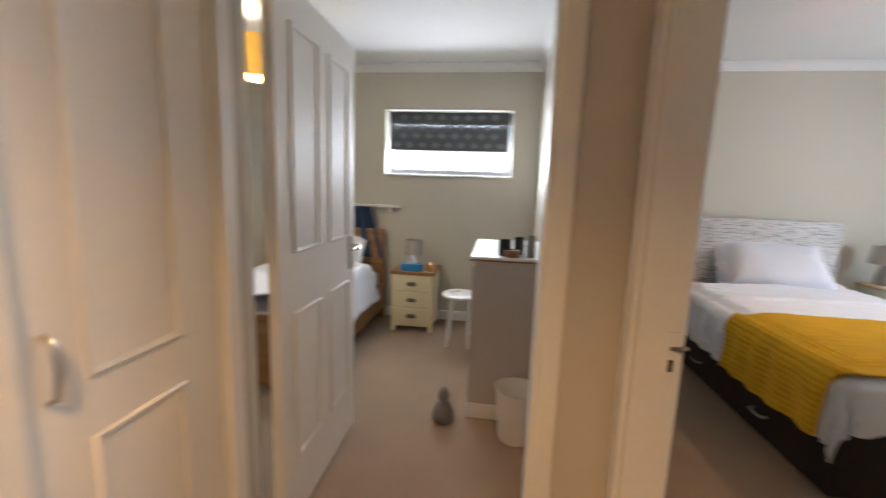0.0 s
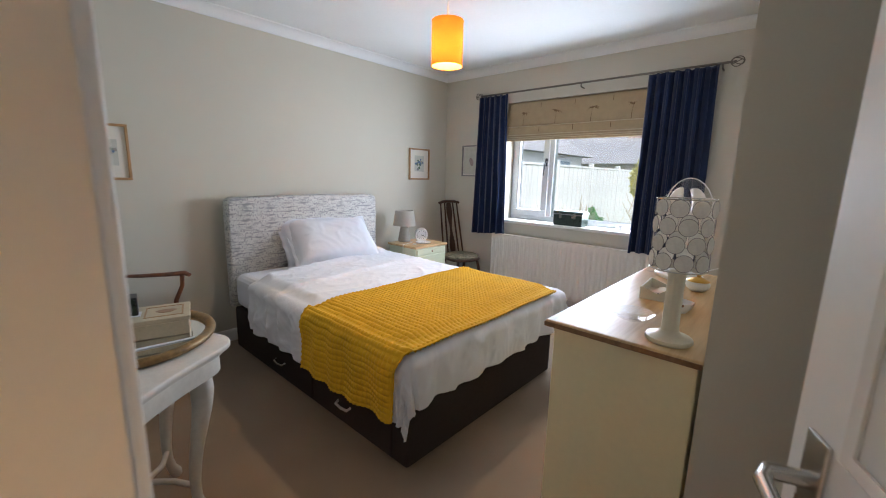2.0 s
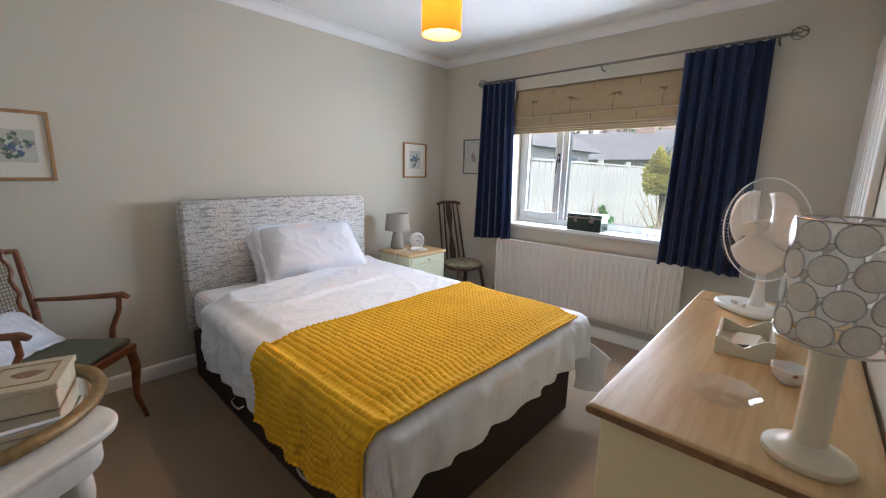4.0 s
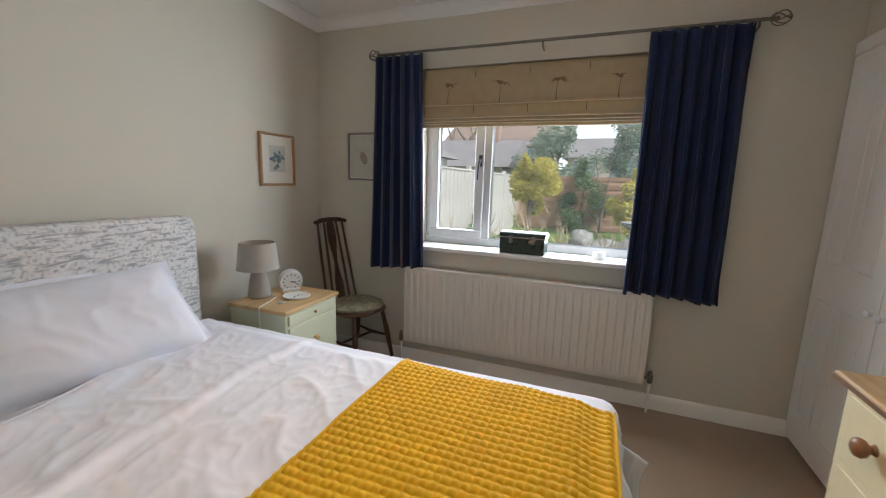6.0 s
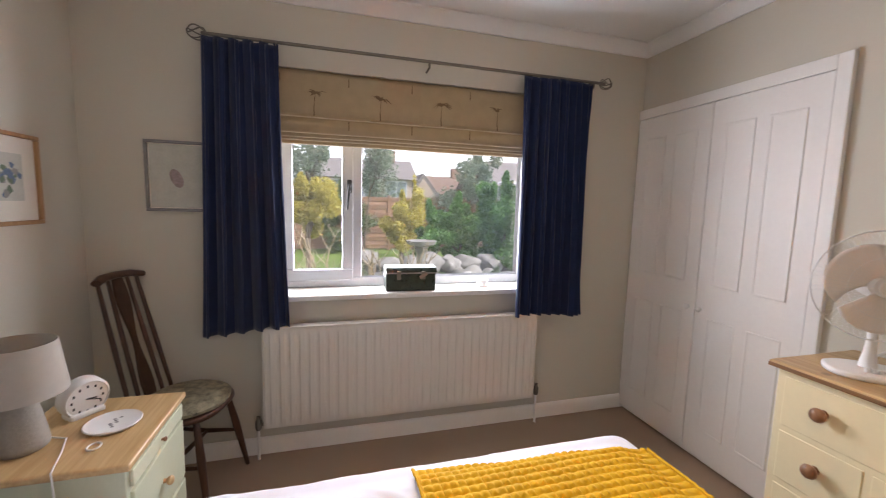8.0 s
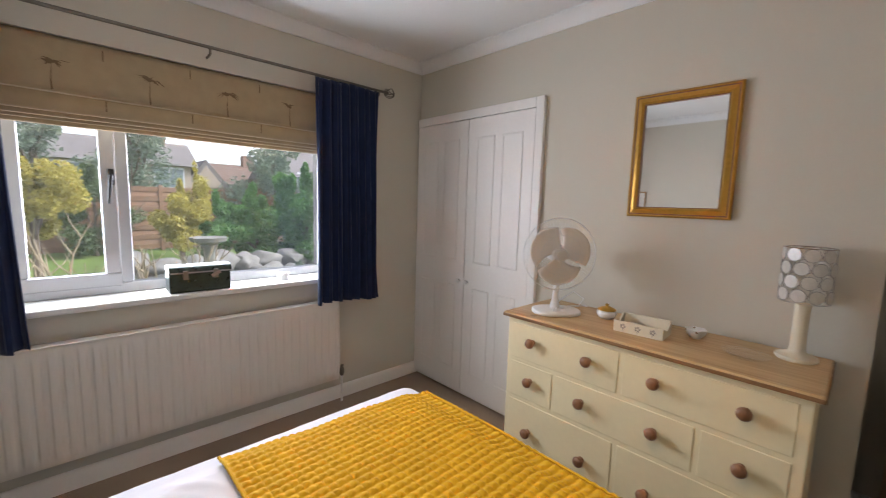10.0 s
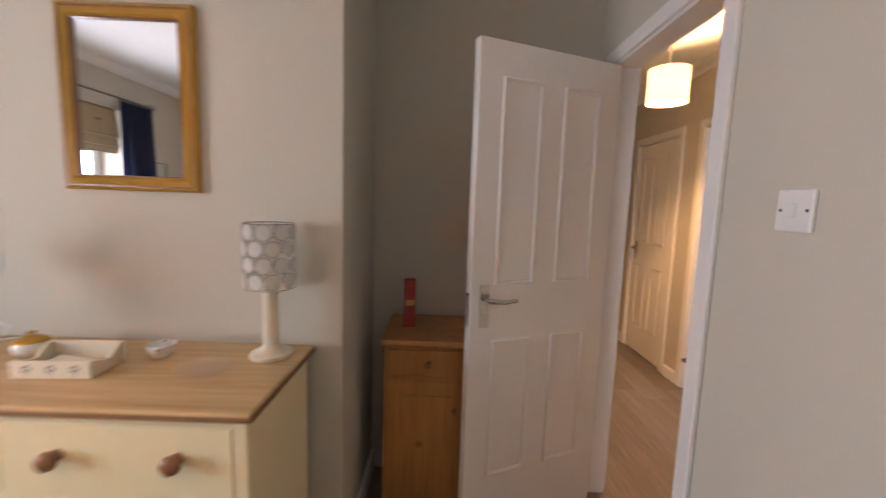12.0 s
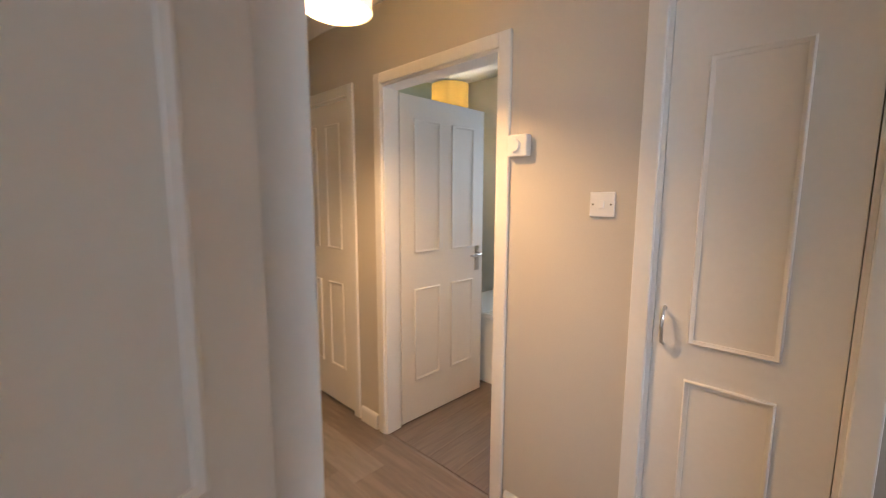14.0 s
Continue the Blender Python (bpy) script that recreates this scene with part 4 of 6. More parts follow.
mir = thing("wall_mirror", pose(2.475, SY, 1.377), "rectangular mirror in a moulded gilt frame", "mirror")
MW, MH = 0.433, 0.578
part("glass", bx(0.04, 0.004, 0.04, MW - 0.04, 0.012, MH - 0.04), MIRROR, mir)


def mitred(w, h, sect, mat, parent, name):
    """Four mitred frame bars; section as (in from the edge, out from the wall)."""
    for k in range(4):
        bm = bmesh.new()
        c = [(0, 0), (w, 0), (w, h), (0, h)]
        rings = []
        for cx, cz in (c[k], c[(k + 1) % 4]):
            sx, sz = (1 if cx == 0 else -1), (1 if cz == 0 else -1)
            rings.append([bm.verts.new((cx + sx * a, o, cz + sz * a)) for a, o in sect])
        n = len(sect)
        for i in range(n):
            bm.faces.new((rings[0][i], rings[0][(i + 1) % n], rings[1][(i + 1) % n], rings[1][i]))
        bmesh.ops.recalc_face_normals(bm, faces=bm.faces)
        part(name, bm, mat, parent)


mitred(MW, MH, [(0, 0.002), (0, 0.018), (0.008, 0.026), (0.014, 0.020), (0.026, 0.024), (0.036, 0.030), (0.045, 0.022), (0.047, 0.013), (0.047, 0.002)], GOLD, mir, "frame_bar")
mitred(MW, MH, [(0.0112, 0.0195), (0.0112, 0.0232), (0.0168, 0.0232), (0.0168, 0.0195)], KNOB, mir, "frame_groove")
mitred(MW, MH, [(0.0452, 0.0120), (0.0452, 0.0228), (0.0482, 0.0228), (0.0482, 0.0120)], KNOB, mir, "frame_groove")


def switch_plate(m, label):
    ob = thing("light_switch", m, label, "switch")
    part("plate", bx(-0.043, 0.0, -0.043, 0.043, 0.009, 0.043, 0.004), WHITEPL, ob)
    part("rocker", moved(bx(-0.008, 0.0, -0.014, 0.008, 0.006, 0.014, 0.002), pose(0, 0.008, 0, 7)), WHITEPL, ob)
    for x in (-0.031, 0.031):
        part("screw", lathe([(0.0, 0.0022), (0.003, 0.002), (0.0035, 0.0), (0.0, 0.0)], 10), IRON, ob).matrix_basis = pose(x, 0.009, 0, -90)
    return ob


switch_plate(pose(WX, 1.736, 1.379, 0, 0, -90), "white plastic single light switch with dark screws")
switch_plate(pose(HX, 0.772, 1.366, 0, 0, -90), "white plastic single light switch in the hall")
th = thing("thermostat", pose(HX, 0.44, 1.59, 0, 0, -90), "white room thermostat on the hall wall", "thermostat")
part("case", bx(-0.045, 0.0, -0.042, 0.045, 0.035, 0.042, 0.006), WHITEPL, th)
part("dial", lathe([(0.0, 0.012), (0.024, 0.011), (0.026, 0.0), (0.0, 0.0)], 24), WHITEPL, th).matrix_basis = pose(0.008, 0.035, 0, -90)


# ---- pendant lamps ----
def pendant(x, y, z0, z1, r, shade, label, group=""):
    ob = thing("pendant_lamp", pose(x, y, H), label, "lamp", group)
    a, b = z0 - H, z1 - H
    part("ceiling_rose", lathe([(0.0, -0.03), (0.012, -0.03), (0.035, -0.018), (0.045, -0.001), (0.0, -0.001)], 24), WHITEPL, ob)
    part("cord", tube([(0, 0, -0.03), (0, 0, b - 0.02)], 0.004, 8), WHITEPL, ob)
    n = 40
    bm = bmesh.new()
    for rr, flip in ((r, 1), (r - 0.003, -1)):
        lo = [bm.verts.new((rr * math.cos(6.2832 * i / n), rr * math.sin(6.2832 * i / n), a)) for i in range(n)]
        hi = [bm.verts.new((rr * math.cos(6.2832 * i / n), rr * math.sin(6.2832 * i / n), b)) for i in range(n)]
        for i in range(n):
            f = (lo[i], lo[(i + 1) % n], hi[(i + 1) % n], hi[i])
            bm.faces.new(f if flip > 0 else f[::-1])
    part("shade", bm, shade, ob, "glowing fabric drum shade")
    for zz in (a, b):
        part("rim", tube([(r * math.cos(q), r * math.sin(q), zz) for q in [i * 6.2832 / 40 for i in range(41)]], 0.0025, 6), shade, ob)
    for q in (0, 2.094, 4.189):
        part("spoke", tube([(0.018 * math.cos(q), 0.018 * math.sin(q), b - 0.02), ((r - 0.002) * math.cos(q), (r - 0.002) * math.sin(q), b - 0.02)], 0.0015, 5), STEEL, ob)
    part("lamp_holder", lathe([(0.0, b - 0.015), (0.016, b - 0.018), (0.018, b - 0.055), (0.0, b - 0.06)], 14), WHITEPL, ob)
    return ob


ORANGE = glow_mat("orange_shade_cloth", (0.72, 0.27, 0.015), (1.0, 0.30, 0.01), 0.5, trans=0.3)
CREAMSH = glow_mat("cream_shade_cloth", (0.80, 0.72, 0.50), (1.0, 0.74, 0.40), 1.8)
YELLOWSH = glow_mat("yellow_shade_cloth", (0.66, 0.52, 0.18), (1.0, 0.70, 0.22), 0.12, trans=0.3)
pendant(2.72, 2.712, 1.953, 2.188, 0.088, ORANGE, "orange-yellow drum pendant lamp, lit")
pendant(0.37, 0.085, 2.005, 2.195, 0.113, CREAMSH, "cream drum pendant lamp in the hall, lit", "hall pendants")
pendant(-0.45, -2.0, 2.005, 2.195, 0.113, CREAMSH, "cream drum pendant lamp at the hall's far end, lit", "hall pendants")
pendant(-1.35, -0.97, 2.08, 2.30, 0.15, YELLOWSH, "yellow drum pendant lamp in the bathroom, lit")
pendant(-1.10, 3.05, 1.99, 2.24, 0.13, YELLOWSH, "yellow drum pendant lamp in the second bedroom, lit")

# ---- bedside ----
NX, NYF = 3.508, 3.764
ns = thing("bedside_cabinet", pose(NX, NYF, 0), "sage green bedside cabinet with a pine top", "bedside table")
part("carcass", bx(0.012, 0.015, 0.0, 0.443, 0.395, 0.638, 0.003), SAGE, ns)
part("pine_top", bx(0.0, 0.0, 0.638, 0.455, 0.405, 0.66, 0.006, 3), PINE, ns, "varnished pine top with knots")
for za, zb, k in ((0.575, 0.625, 0.45), (0.34, 0.560, 0.85), (0.08, 0.325, 0.85)):
    dr = part("drawer", bx(0.030, 0.004, za, 0.425, 0.016, zb, 0.003), SAGE, ns)
    kn = lathe([(0.0, 0.036), (0.012, 0.034), (0.019, 0.026), (0.016, 0.016), (0.008, 0.009), (0.010, 0.0), (0.0, 0.0)], 16)
    part("knob", moved(kn, pose(0.2275, 0.004, (za + zb) / 2, 90) @ Matrix.Scale(k, 4)), PINE if k > 0.5 else KNOB, dr, "pine knob")

tl = thing("bedside_lamp", pose(3.662, 4.092, 0.66), "table lamp with a rough stone base and grey linen shade", "lamp")
part("base", lathe([(0.0, 0.0), (0.052, 0.0), (0.060, 0.006), (0.062, 0.02), (0.053, 0.080), (0.042, 0.135), (0.035, 0.162), (0.025, 0.172), (0.0, 0.172)], 28), CONCRETE, tl)
part("neck", lathe([(0.012, 0.172), (0.012, 0.21), (0.009, 0.215), (0.009, 0.225), (0.0, 0.226)], 12), STEEL, tl)
n_ = [(0.114, 0.168), (0.095, 0.318), (0.0925, 0.318), (0.1115, 0.168), (0.114, 0.168)]
part("shade", lathe(n_, 36), SHADEG, tl)
part("cord", tube([(0.05, -0.03, 0.004), (0.03, -0.09, 0.003), (-0.05, -0.12, 0.003), (-0.12, -0.14, 0.003), (-0.152, -0.15, 0.003), (-0.158, -0.155, -0.02), (-0.158, -0.16, -0.20)], 0.0025, 6), WHITEPL, tl)

ac = thing("alarm_clock", pose(3.850, 4.035, 0.66, 0, 0, -38) @ Matrix.Scale(1.1, 4), "white round alarm clock with black hands", "clock")
body = lathe([(0.0, 0.0), (0.056, 0.0), (0.062, 0.008), (0.062, 0.042), (0.056, 0.05), (0.053, 0.045), (0.0, 0.045)], 32)
part("case", moved(body, pose(0, 0.02, 0.062, 98)), WHITEPL, ac)
part("foot", bx(-0.045, -0.03, 0.0, 0.045, 0.025, 0.018, 0.006), WHITEPL, ac)
face = pose(0, -0.0265, 0.0555, 8)
for k in range(12):
    a = k * math.pi / 6
    part("hour_mark", moved(bx(-0.0025, -0.0008, -0.004, 0.0025, 0, 0.004), face @ pose(0.040 * math.sin(a), 0, 0.040 * math.cos(a))), BLACK, ac)
part("hour_hand", moved(bx(-0.002, -0.0022, -0.004, 0.002, -0.0012, 0.024), face @ pose(0, 0, 0, 0, 98, 0)), BLACK, ac)
part("minute_hand", moved(bx(-0.0015, -0.0034, -0.006, 0.0015, -0.0026, 0.035), face @ pose(0, 0, 0, 0, 112, 0)), BLACK, ac)

pl = thing("coaster", pose(3.755, 3.908, 0.66) @ Matrix.Scale(1.15, 4), "round white ceramic coaster with a grey pattern", "coaster")
part("dish", lathe([(0.0, 0.0), (0.060, 0.0), (0.068, 0.008), (0.066, 0.011), (0.058, 0.007), (0.0, 0.006)], 36), WHITEPL, pl)
for k in range(7):
    part("glaze_mark", bx(-0.03 + 0.009 * k, -0.012 + 0.006 * (k % 3), 0.0062, -0.023 + 0.009 * k, -0.004 + 0.006 * (k % 3), 0.0067), SILVERF, pl)
solid("hair_tie", tube([(0.02 * math.cos(q), 0.016 * math.sin(q), 0.003) for q in [i * 6.2832 / 20 for i in range(21)]], 0.003, 6), WHITEPL, "small white loop of cord on the bedside cabinet", "cord", m=pose(3.625, 3.90, 0.66))


# ---- stick-back chair ----
ch = thing("stick_back_chair", pose(4.345, 3.885, 0, 0, 0, -15), "dark-stained stick-back chair with a patterned seat pad", "chair")
part("seat", slab([(0.19 * math.copysign(abs(math.cos(q)) ** 0.7, math.cos(q)) * (1 - 0.08 * (math.sin(q) > 0)), 0.185 * math.copysign(abs(math.sin(q)) ** 0.7, math.sin(q))) for q in [i * 6.2832 / 32 for i in range(32)]], 0.415, 0.440, 0.008), DARKWOOD, ch)
CUSH = pbr("seat_pad_floral", (0.26, 0.23, 0.155), rough=0.9, var=0.75, scale=26, bump=0.4, grain=300)
pad = lathe([(0.0, 0.052), (0.10, 0.050), (0.16, 0.040), (0.188, 0.022), (0.185, 0.004), (0.0, 0.0)], 36)
pc = solid("seat_cushion", moved(pad, pose(0, 0, 0) @ Matrix.Diagonal((1.03, 1.0, 0.85, 1))), CUSH, "thin olive floral seat pad on the chair", "cushion", m=pose(4.345, 3.885, 0.441, 0, 0, -15))
for sx, sy in ((-1, -1), (1, -1), (-1, 1), (1, 1)):
    tx, ty, bx_, by_ = sx * 0.13, sy * 0.12, sx * 0.185, sy * 0.19 - (0.0 if sy < 0 else -0.02)
    part("leg", tube([(tx, ty, 0.42), (tx + (bx_ - tx) * 0.45, ty + (by_ - ty) * 0.45, 0.24), (bx_, by_, 0.0)], [0.013, 0.019, 0.011], 10), DARKWOOD, ch)
for sx in (-1, 1):
    part("stretcher", tube([(sx * 0.155, -0.153, 0.21), (sx * 0.155, 0.0, 0.20), (sx * 0.155, 0.16, 0.21)], [0.008, 0.012, 0.008], 8), DARKWOOD, ch)
part("stretcher", tube([(-0.155, 0, 0.20), (0, 0, 0.20), (0.155, 0, 0.20)], [0.008, 0.012, 0.008], 8), DARKWOOD, ch)
rail = [(-0.135, 0.272, 1.028), (-0.08, 0.292, 1.040), (0, 0.30, 1.043), (0.08, 0.292, 1.040), (0.135, 0.272, 1.028)]
part("crest_rail", tube(rail, [0.020, 0.024, 0.024, 0.024, 0.020], 12, None, 0.7), DARKWOOD, ch)
for x0, x1 in ((-0.135, -0.11), (-0.075, -0.055), (0.075, 0.055), (0.135, 0.11)):
    part("spindle", tube([(x0, 0.155, 0.435), ((x0 + x1) / 2, 0.225, 0.74), (x1, 0.29, 1.03)], [0.009, 0.011, 0.008], 8), DARKWOOD, ch)
spl = []
for k in range(13):
    q = k / 12
    spl.append((0.024 + 0.012 * math.sin(q * 9.4), 0.158 + q * 0.135, 0.435 + q * 0.595))
bm = bmesh.new()
prev = None
for w_, y_, z_ in spl:
    row = [bm.verts.new((sx * w_, y_ + dy, z_)) for sx, dy in ((-1, -0.006), (1, -0.006), (1, 0.006), (-1, 0.006))]
    if prev:
        for i in range(4):
            bm.faces.new((prev[i], prev[(i + 1) % 4], row[(i + 1) % 4], row[i]))
    prev = row
bmesh.ops.recalc_face_normals(bm, faces=bm.faces)
part("back_splat", bm, DARKWOOD, ch, "shaped and pierced centre splat")

# ---- window sill ----
bxx = thing("tin_box", pose(4.625, 2.62, 0.889, 0, 0, 88), "dark green domed tin box with metal clasps", "box")
part("box_body", bx(-0.005, -0.07, 0.0, 0.29, 0.07, 0.11, 0.006), GREENTIN, bxx)
lid = moved(lathe([(0.0, 0.0), (0.074, 0.0), (0.074, 0.30), (0.0, 0.30)], 28), pose(-0.01, 0, 0.105, 0, 90, 0))
for v in lid.verts:
    v.co.z = max(0.108, 0.105 + min(v.co.z - 0.105, 0.05) * 0.72)
lb = part("lid", lid, GREENTIN, bxx, "domed lid")
for x in (0.07, 0.215):
    part("clasp", bx(x - 0.012, 0.068, 0.07, x + 0.012, 0.076, 0.12, 0.002), IRON, lb)
for sd in (0.0715, -0.0755):
    part("lid_rim", bx(-0.011, sd, 0.104, 0.296, sd + 0.004, 0.112, 0.001), SILVERF, lb, "worn grey lid edge")
part("leather_tab", moved(bx(0.0, 0.0, 0.0, 0.05, 0.004, 0.018, 0.0015), pose(0.045, 0.0795, 0.098, 0, 28, 0)), pbr("worn_leather", (0.30, 0.21, 0.17), rough=0.7, var=0.2), lb, "worn leather tab")
cd = thing("candle_holder", pose(4.635, 2.285, 0.889), "small white candle pot on the sill", "candle")
part("pot", lathe([(0.0, 0.0), (0.032, 0.0), (0.037, 0.008), (0.037, 0.044), (0.033, 0.048), (0.031, 0.036), (0.0, 0.035)], 24), WHITEPL, cd)
part("wax", lathe([(0.0, 0.041), (0.0305, 0.040), (0.0305, 0.0365), (0.0, 0.0365)], 20), IVORY, cd)

# ---- things on the chest of drawers ----
T = CH
fan = thing("desk_fan", pose(3.122, 1.495, T, 0, 0, 226), "white desk fan with a wire cage and beige blades", "fan")
part("base", slab([(0.12 * math.copysign(abs(math.cos(q)) ** 0.8, math.cos(q)), 0.09 * math.copysign(abs(math.sin(q)) ** 0.8, math.sin(q)) - 0.01) for q in [i * 6.2832 / 36 for i in range(36)]], 0.0, 0.022, 0.008), WHITEPL, fan)
part("neck", tube([(0, 0.015, 0.02), (0, 0.015, 0.075), (0, 0.012, 0.13), (0, 0.02, 0.20)], [0.026, 0.016, 0.013, 0.015], 16), WHITEPL, fan)
for k in range(4):
    part("push_button", bx(-0.03 + k * 0.016, -0.062, 0.0, -0.019 + k * 0.016, -0.05, 0.036, 0.002), WHITEPL, fan)
FZ, FR = 0.300, 0.181
part("motor", moved(lathe([(0.0, -0.055), (0.03, -0.05), (0.045, -0.03), (0.047, 0.03), (0.035, 0.045), (0.0, 0.047)], 24), pose(0, 0.055, FZ, 90)), WHITEPL, fan)
BLADE = pbr("beige_blade_plastic", (0.87, 0.81, 0.74), rough=0.3, var=0.03, trans=0.3)
hub = part("hub", moved(lathe([(0.0, 0.03), (0.03, 0.026), (0.036, 0.012), (0.036, 0.0), (0.0, 0.0)], 20), pose(0, -0.008, FZ, 90)), BLADE, fan)
for k in range(3):
    def blade(u, v, k=k):
        a = k * 2.0944 + 0.35 + (v - 0.5) * (1.55 + 0.45 * u) + 0.25 * u
        r = 0.03 + u * (0.156 - 0.03) * (1 - 0.25 * abs(v - 0.45) ** 2 * 3)
        return Vector((r * math.cos(a), -0.018 + 0.035 * (v - 0.5) * (1 - 0.35 * u), FZ + r * math.sin(a)))
    thick(part("blade", sheet(blade, 10, 10), BLADE, hub), 0.0025)
cage = bmesh.new()
for side in (-1, 1):
    for k in range(64):
        a = k * 6.2832 / 64
        pts = [(r * math.cos(a), (-0.012 + side * d), FZ + r * math.sin(a)) for r, d in ((0.028, 0.048), (0.11, 0.046), (0.160, 0.032), (FR, 0.0))]
        tube(pts, 0.0004, 3, cage)
part("wire_guard", cage, WHITEPL, fan, "fine white wire guard")
for r, y in ((FR, -0.012), (0.10, -0.058), (0.10, 0.034), (0.028, -0.060)):
    part("cage_ring", tube([(r * math.cos(q), y, FZ + r * math.sin(q)) for q in [i * 6.2832 / 48 for i in range(49)]], 0.0026 if r == FR else 0.0008, 6), WHITEPL, fan)
part("badge", moved(lathe([(0.0, 0.004), (0.026, 0.003), (0.028, 0.0), (0.0, 0.0)], 20), pose(0, -0.060, FZ, 90)), BLADE, fan)
part("flex", tube([(0, 0.06, 0.01), (0.06, 0.10, 0.05), (0.13, 0.13, 0.085), (0.18, 0.11, 0.05), (0.15, 0.10, 0.008), (0.10, 0.12, 0.006), (0.16, 0.13, 0.006), (0.20, 0.10, 0.012)], 0.003, 6), WHITEPL, fan)

sb = thing("lidded_pot", pose(2.905, 1.385, T), "small white porcelain pot with a gilt-knobbed lid", "pot")
part("pot", lathe([(0.0, 0.0), (0.026, 0.0), (0.042, 0.014), (0.047, 0.03), (0.042, 0.042), (0.0, 0.043)], 24), WHITEPL, sb)
part("lid", lathe([(0.044, 0.043), (0.042, 0.048), (0.02, 0.058), (0.007, 0.062), (0.011, 0.070), (0.0, 0.076)], 24), GOLD, sb, "gilt-patterned lid with a knob")

tr = thing("desk_tray", pose(2.705, 1.475, T, 0, 0, 184), "white wooden letter tray with printed flowers", "tray")
for args in ((-0.10, -0.065, 0.0, 0.10, 0.065, 0.006), (-0.10, -0.065, 0.006, 0.10, -0.058, 0.048), (-0.10, 0.058, 0.006, 0.10, 0.065, 0.060)):
    part("tray_board", bx(*args, 0.0015), IVORY, tr)
for x in (-0.10, 0.093):
    side = [(-0.058, 0.006), (0.058, 0.006), (0.058, 0.060), (0.04, 0.058), (0.0, 0.028), (-0.035, 0.040), (-0.058, 0.048)]
    part("tray_side", moved(slab(side, 0, 0.007), Matrix(((0, 0, 1, x), (1, 0, 0, 0), (0, 1, 0, 0), (0, 0, 0, 1)))), IVORY, tr)
for x in (-0.06, 0.0, 0.06):
    for k in range(5):
        a = k * 1.2566
        part("printed_petal", bx(x + 0.008 * math.cos(a) - 0.004, -0.0658, 0.026 + 0.008 * math.sin(a) - 0.004, x + 0.008 * math.cos(a) + 0.004, -0.0652, 0.026 + 0.008 * math.sin(a) + 0.004), CONCRETE, tr)
    part("printed_stem", bx(x - 0.001, -0.0658, 0.006, x + 0.001, -0.0652, 0.020), CONCRETE, tr)
solid("folded_card", moved(bx(-0.07, -0.03, 0, 0.07, 0.03, 0.004, 0.001), pose(0, 0, 0, 6, 4, 0)), PAPER, "folded paper lying in the tray", "paper", m=pose(2.70, 1.475, T + 0.014, 0, 0, 174))
solid("lighter", bx(-0.011, -0.035, 0, 0.011, 0.035, 0.011, 0.004), BLACK, "small black lighter in the tray", "lighter", m=pose(2.655, 1.485, T + 0.007, 0, 0, 30))
bw = thing("small_bowl", pose(2.525, 1.37, T), "tiny white scalloped bowl with a brown rim mark", "bowl")
sc = lathe([(0.0, 0.004), (0.018, 0.0), (0.022, 0.005), (0.035, 0.020), (0.039, 0.040), (0.037, 0.041), (0.033, 0.022), (0.018, 0.008), (0.0, 0.006)], 32)
for v in sc.verts:
    a = math.atan2(v.co.y, v.co.x)
    f = 1 + 0.10 * math.cos(6 * a) * smoothstep(0.01, 0.045, v.co.z)
    v.co.x, v.co.y = v.co.x * f, v.co.y * f
part("bowl", sc, WHITEPL, bw)
part("painted_spot", lathe([(0.0, 0.0066), (0.007, 0.0064), (0.0, 0.0062)], 10), KNOB, bw)
for q in (0.4, 1.9, 3.4, 5.1):
    part("painted_rim_spot", lathe([(0.0, 0.002), (0.005, 0.0014), (0.006, 0.0), (0.0, -0.001)], 8), KNOB, bw).matrix_basis = Matrix.Translation((0.0375 * math.cos(q), 0.0375 * math.sin(q), 0.034)) @ Matrix.Rotation(q, 4, "Z") @ Matrix.Rotation(1.4, 4, "Y")
solid("glass_dish", moved(lathe([(0.0, 0.0), (0.045, 0.0), (0.060, 0.008), (0.072, 0.018), (0.070, 0.020), (0.056, 0.012), (0.043, 0.005), (0.0, 0.005)], 40), Matrix.Diagonal((1.1, 0.95, 1, 1))), CRYSTAL, "shallow clear glass dish", "dish", m=pose(2.335, 1.475, T + 0.0012))

cl = thing("capiz_lamp", pose(2.205, 1.335, T), "ivory table lamp with a shade of round capiz shells", "lamp")
part("foot", lathe([(0.0, 0.0), (0.060, 0.0), (0.064, 0.006), (0.062, 0.014), (0.045, 0.020), (0.030, 0.026), (0.026, 0.034), (0.0, 0.034)], 36), IVORY, cl)
col = lathe([(0.0245, 0.034), (0.023, 0.05), (0.022, 0.19), (0.025, 0.205), (0.020, 0.212), (0.0, 0.213)], 48)
for v in col.verts:
    a = math.atan2(v.co.y, v.co.x)
    if 0.06 < v.co.z < 0.19:
        v.co.x, v.co.y = v.co.x * (1 + 0.04 * math.cos(12 * a)), v.co.y * (1 + 0.04 * math.cos(12 * a))
part("column", col, IVORY, cl)
SHELL = pbr("capiz_shell", (0.82, 0.80, 0.75), rough=0.22, var=0.10, scale=30, bump=0.2, grain=120, trans=0.45, spec=0.8)
SR, SZ0, DR = 0.073, 0.222, 0.0245
for zz in (SZ0 - 0.002, SZ0 + 0.196):
    part("shade_ring", tube([(SR * math.cos(q), SR * math.sin(q), zz) for q in [i * 6.2832 / 40 for i in range(41)]], 0.002, 6), STEEL, cl)
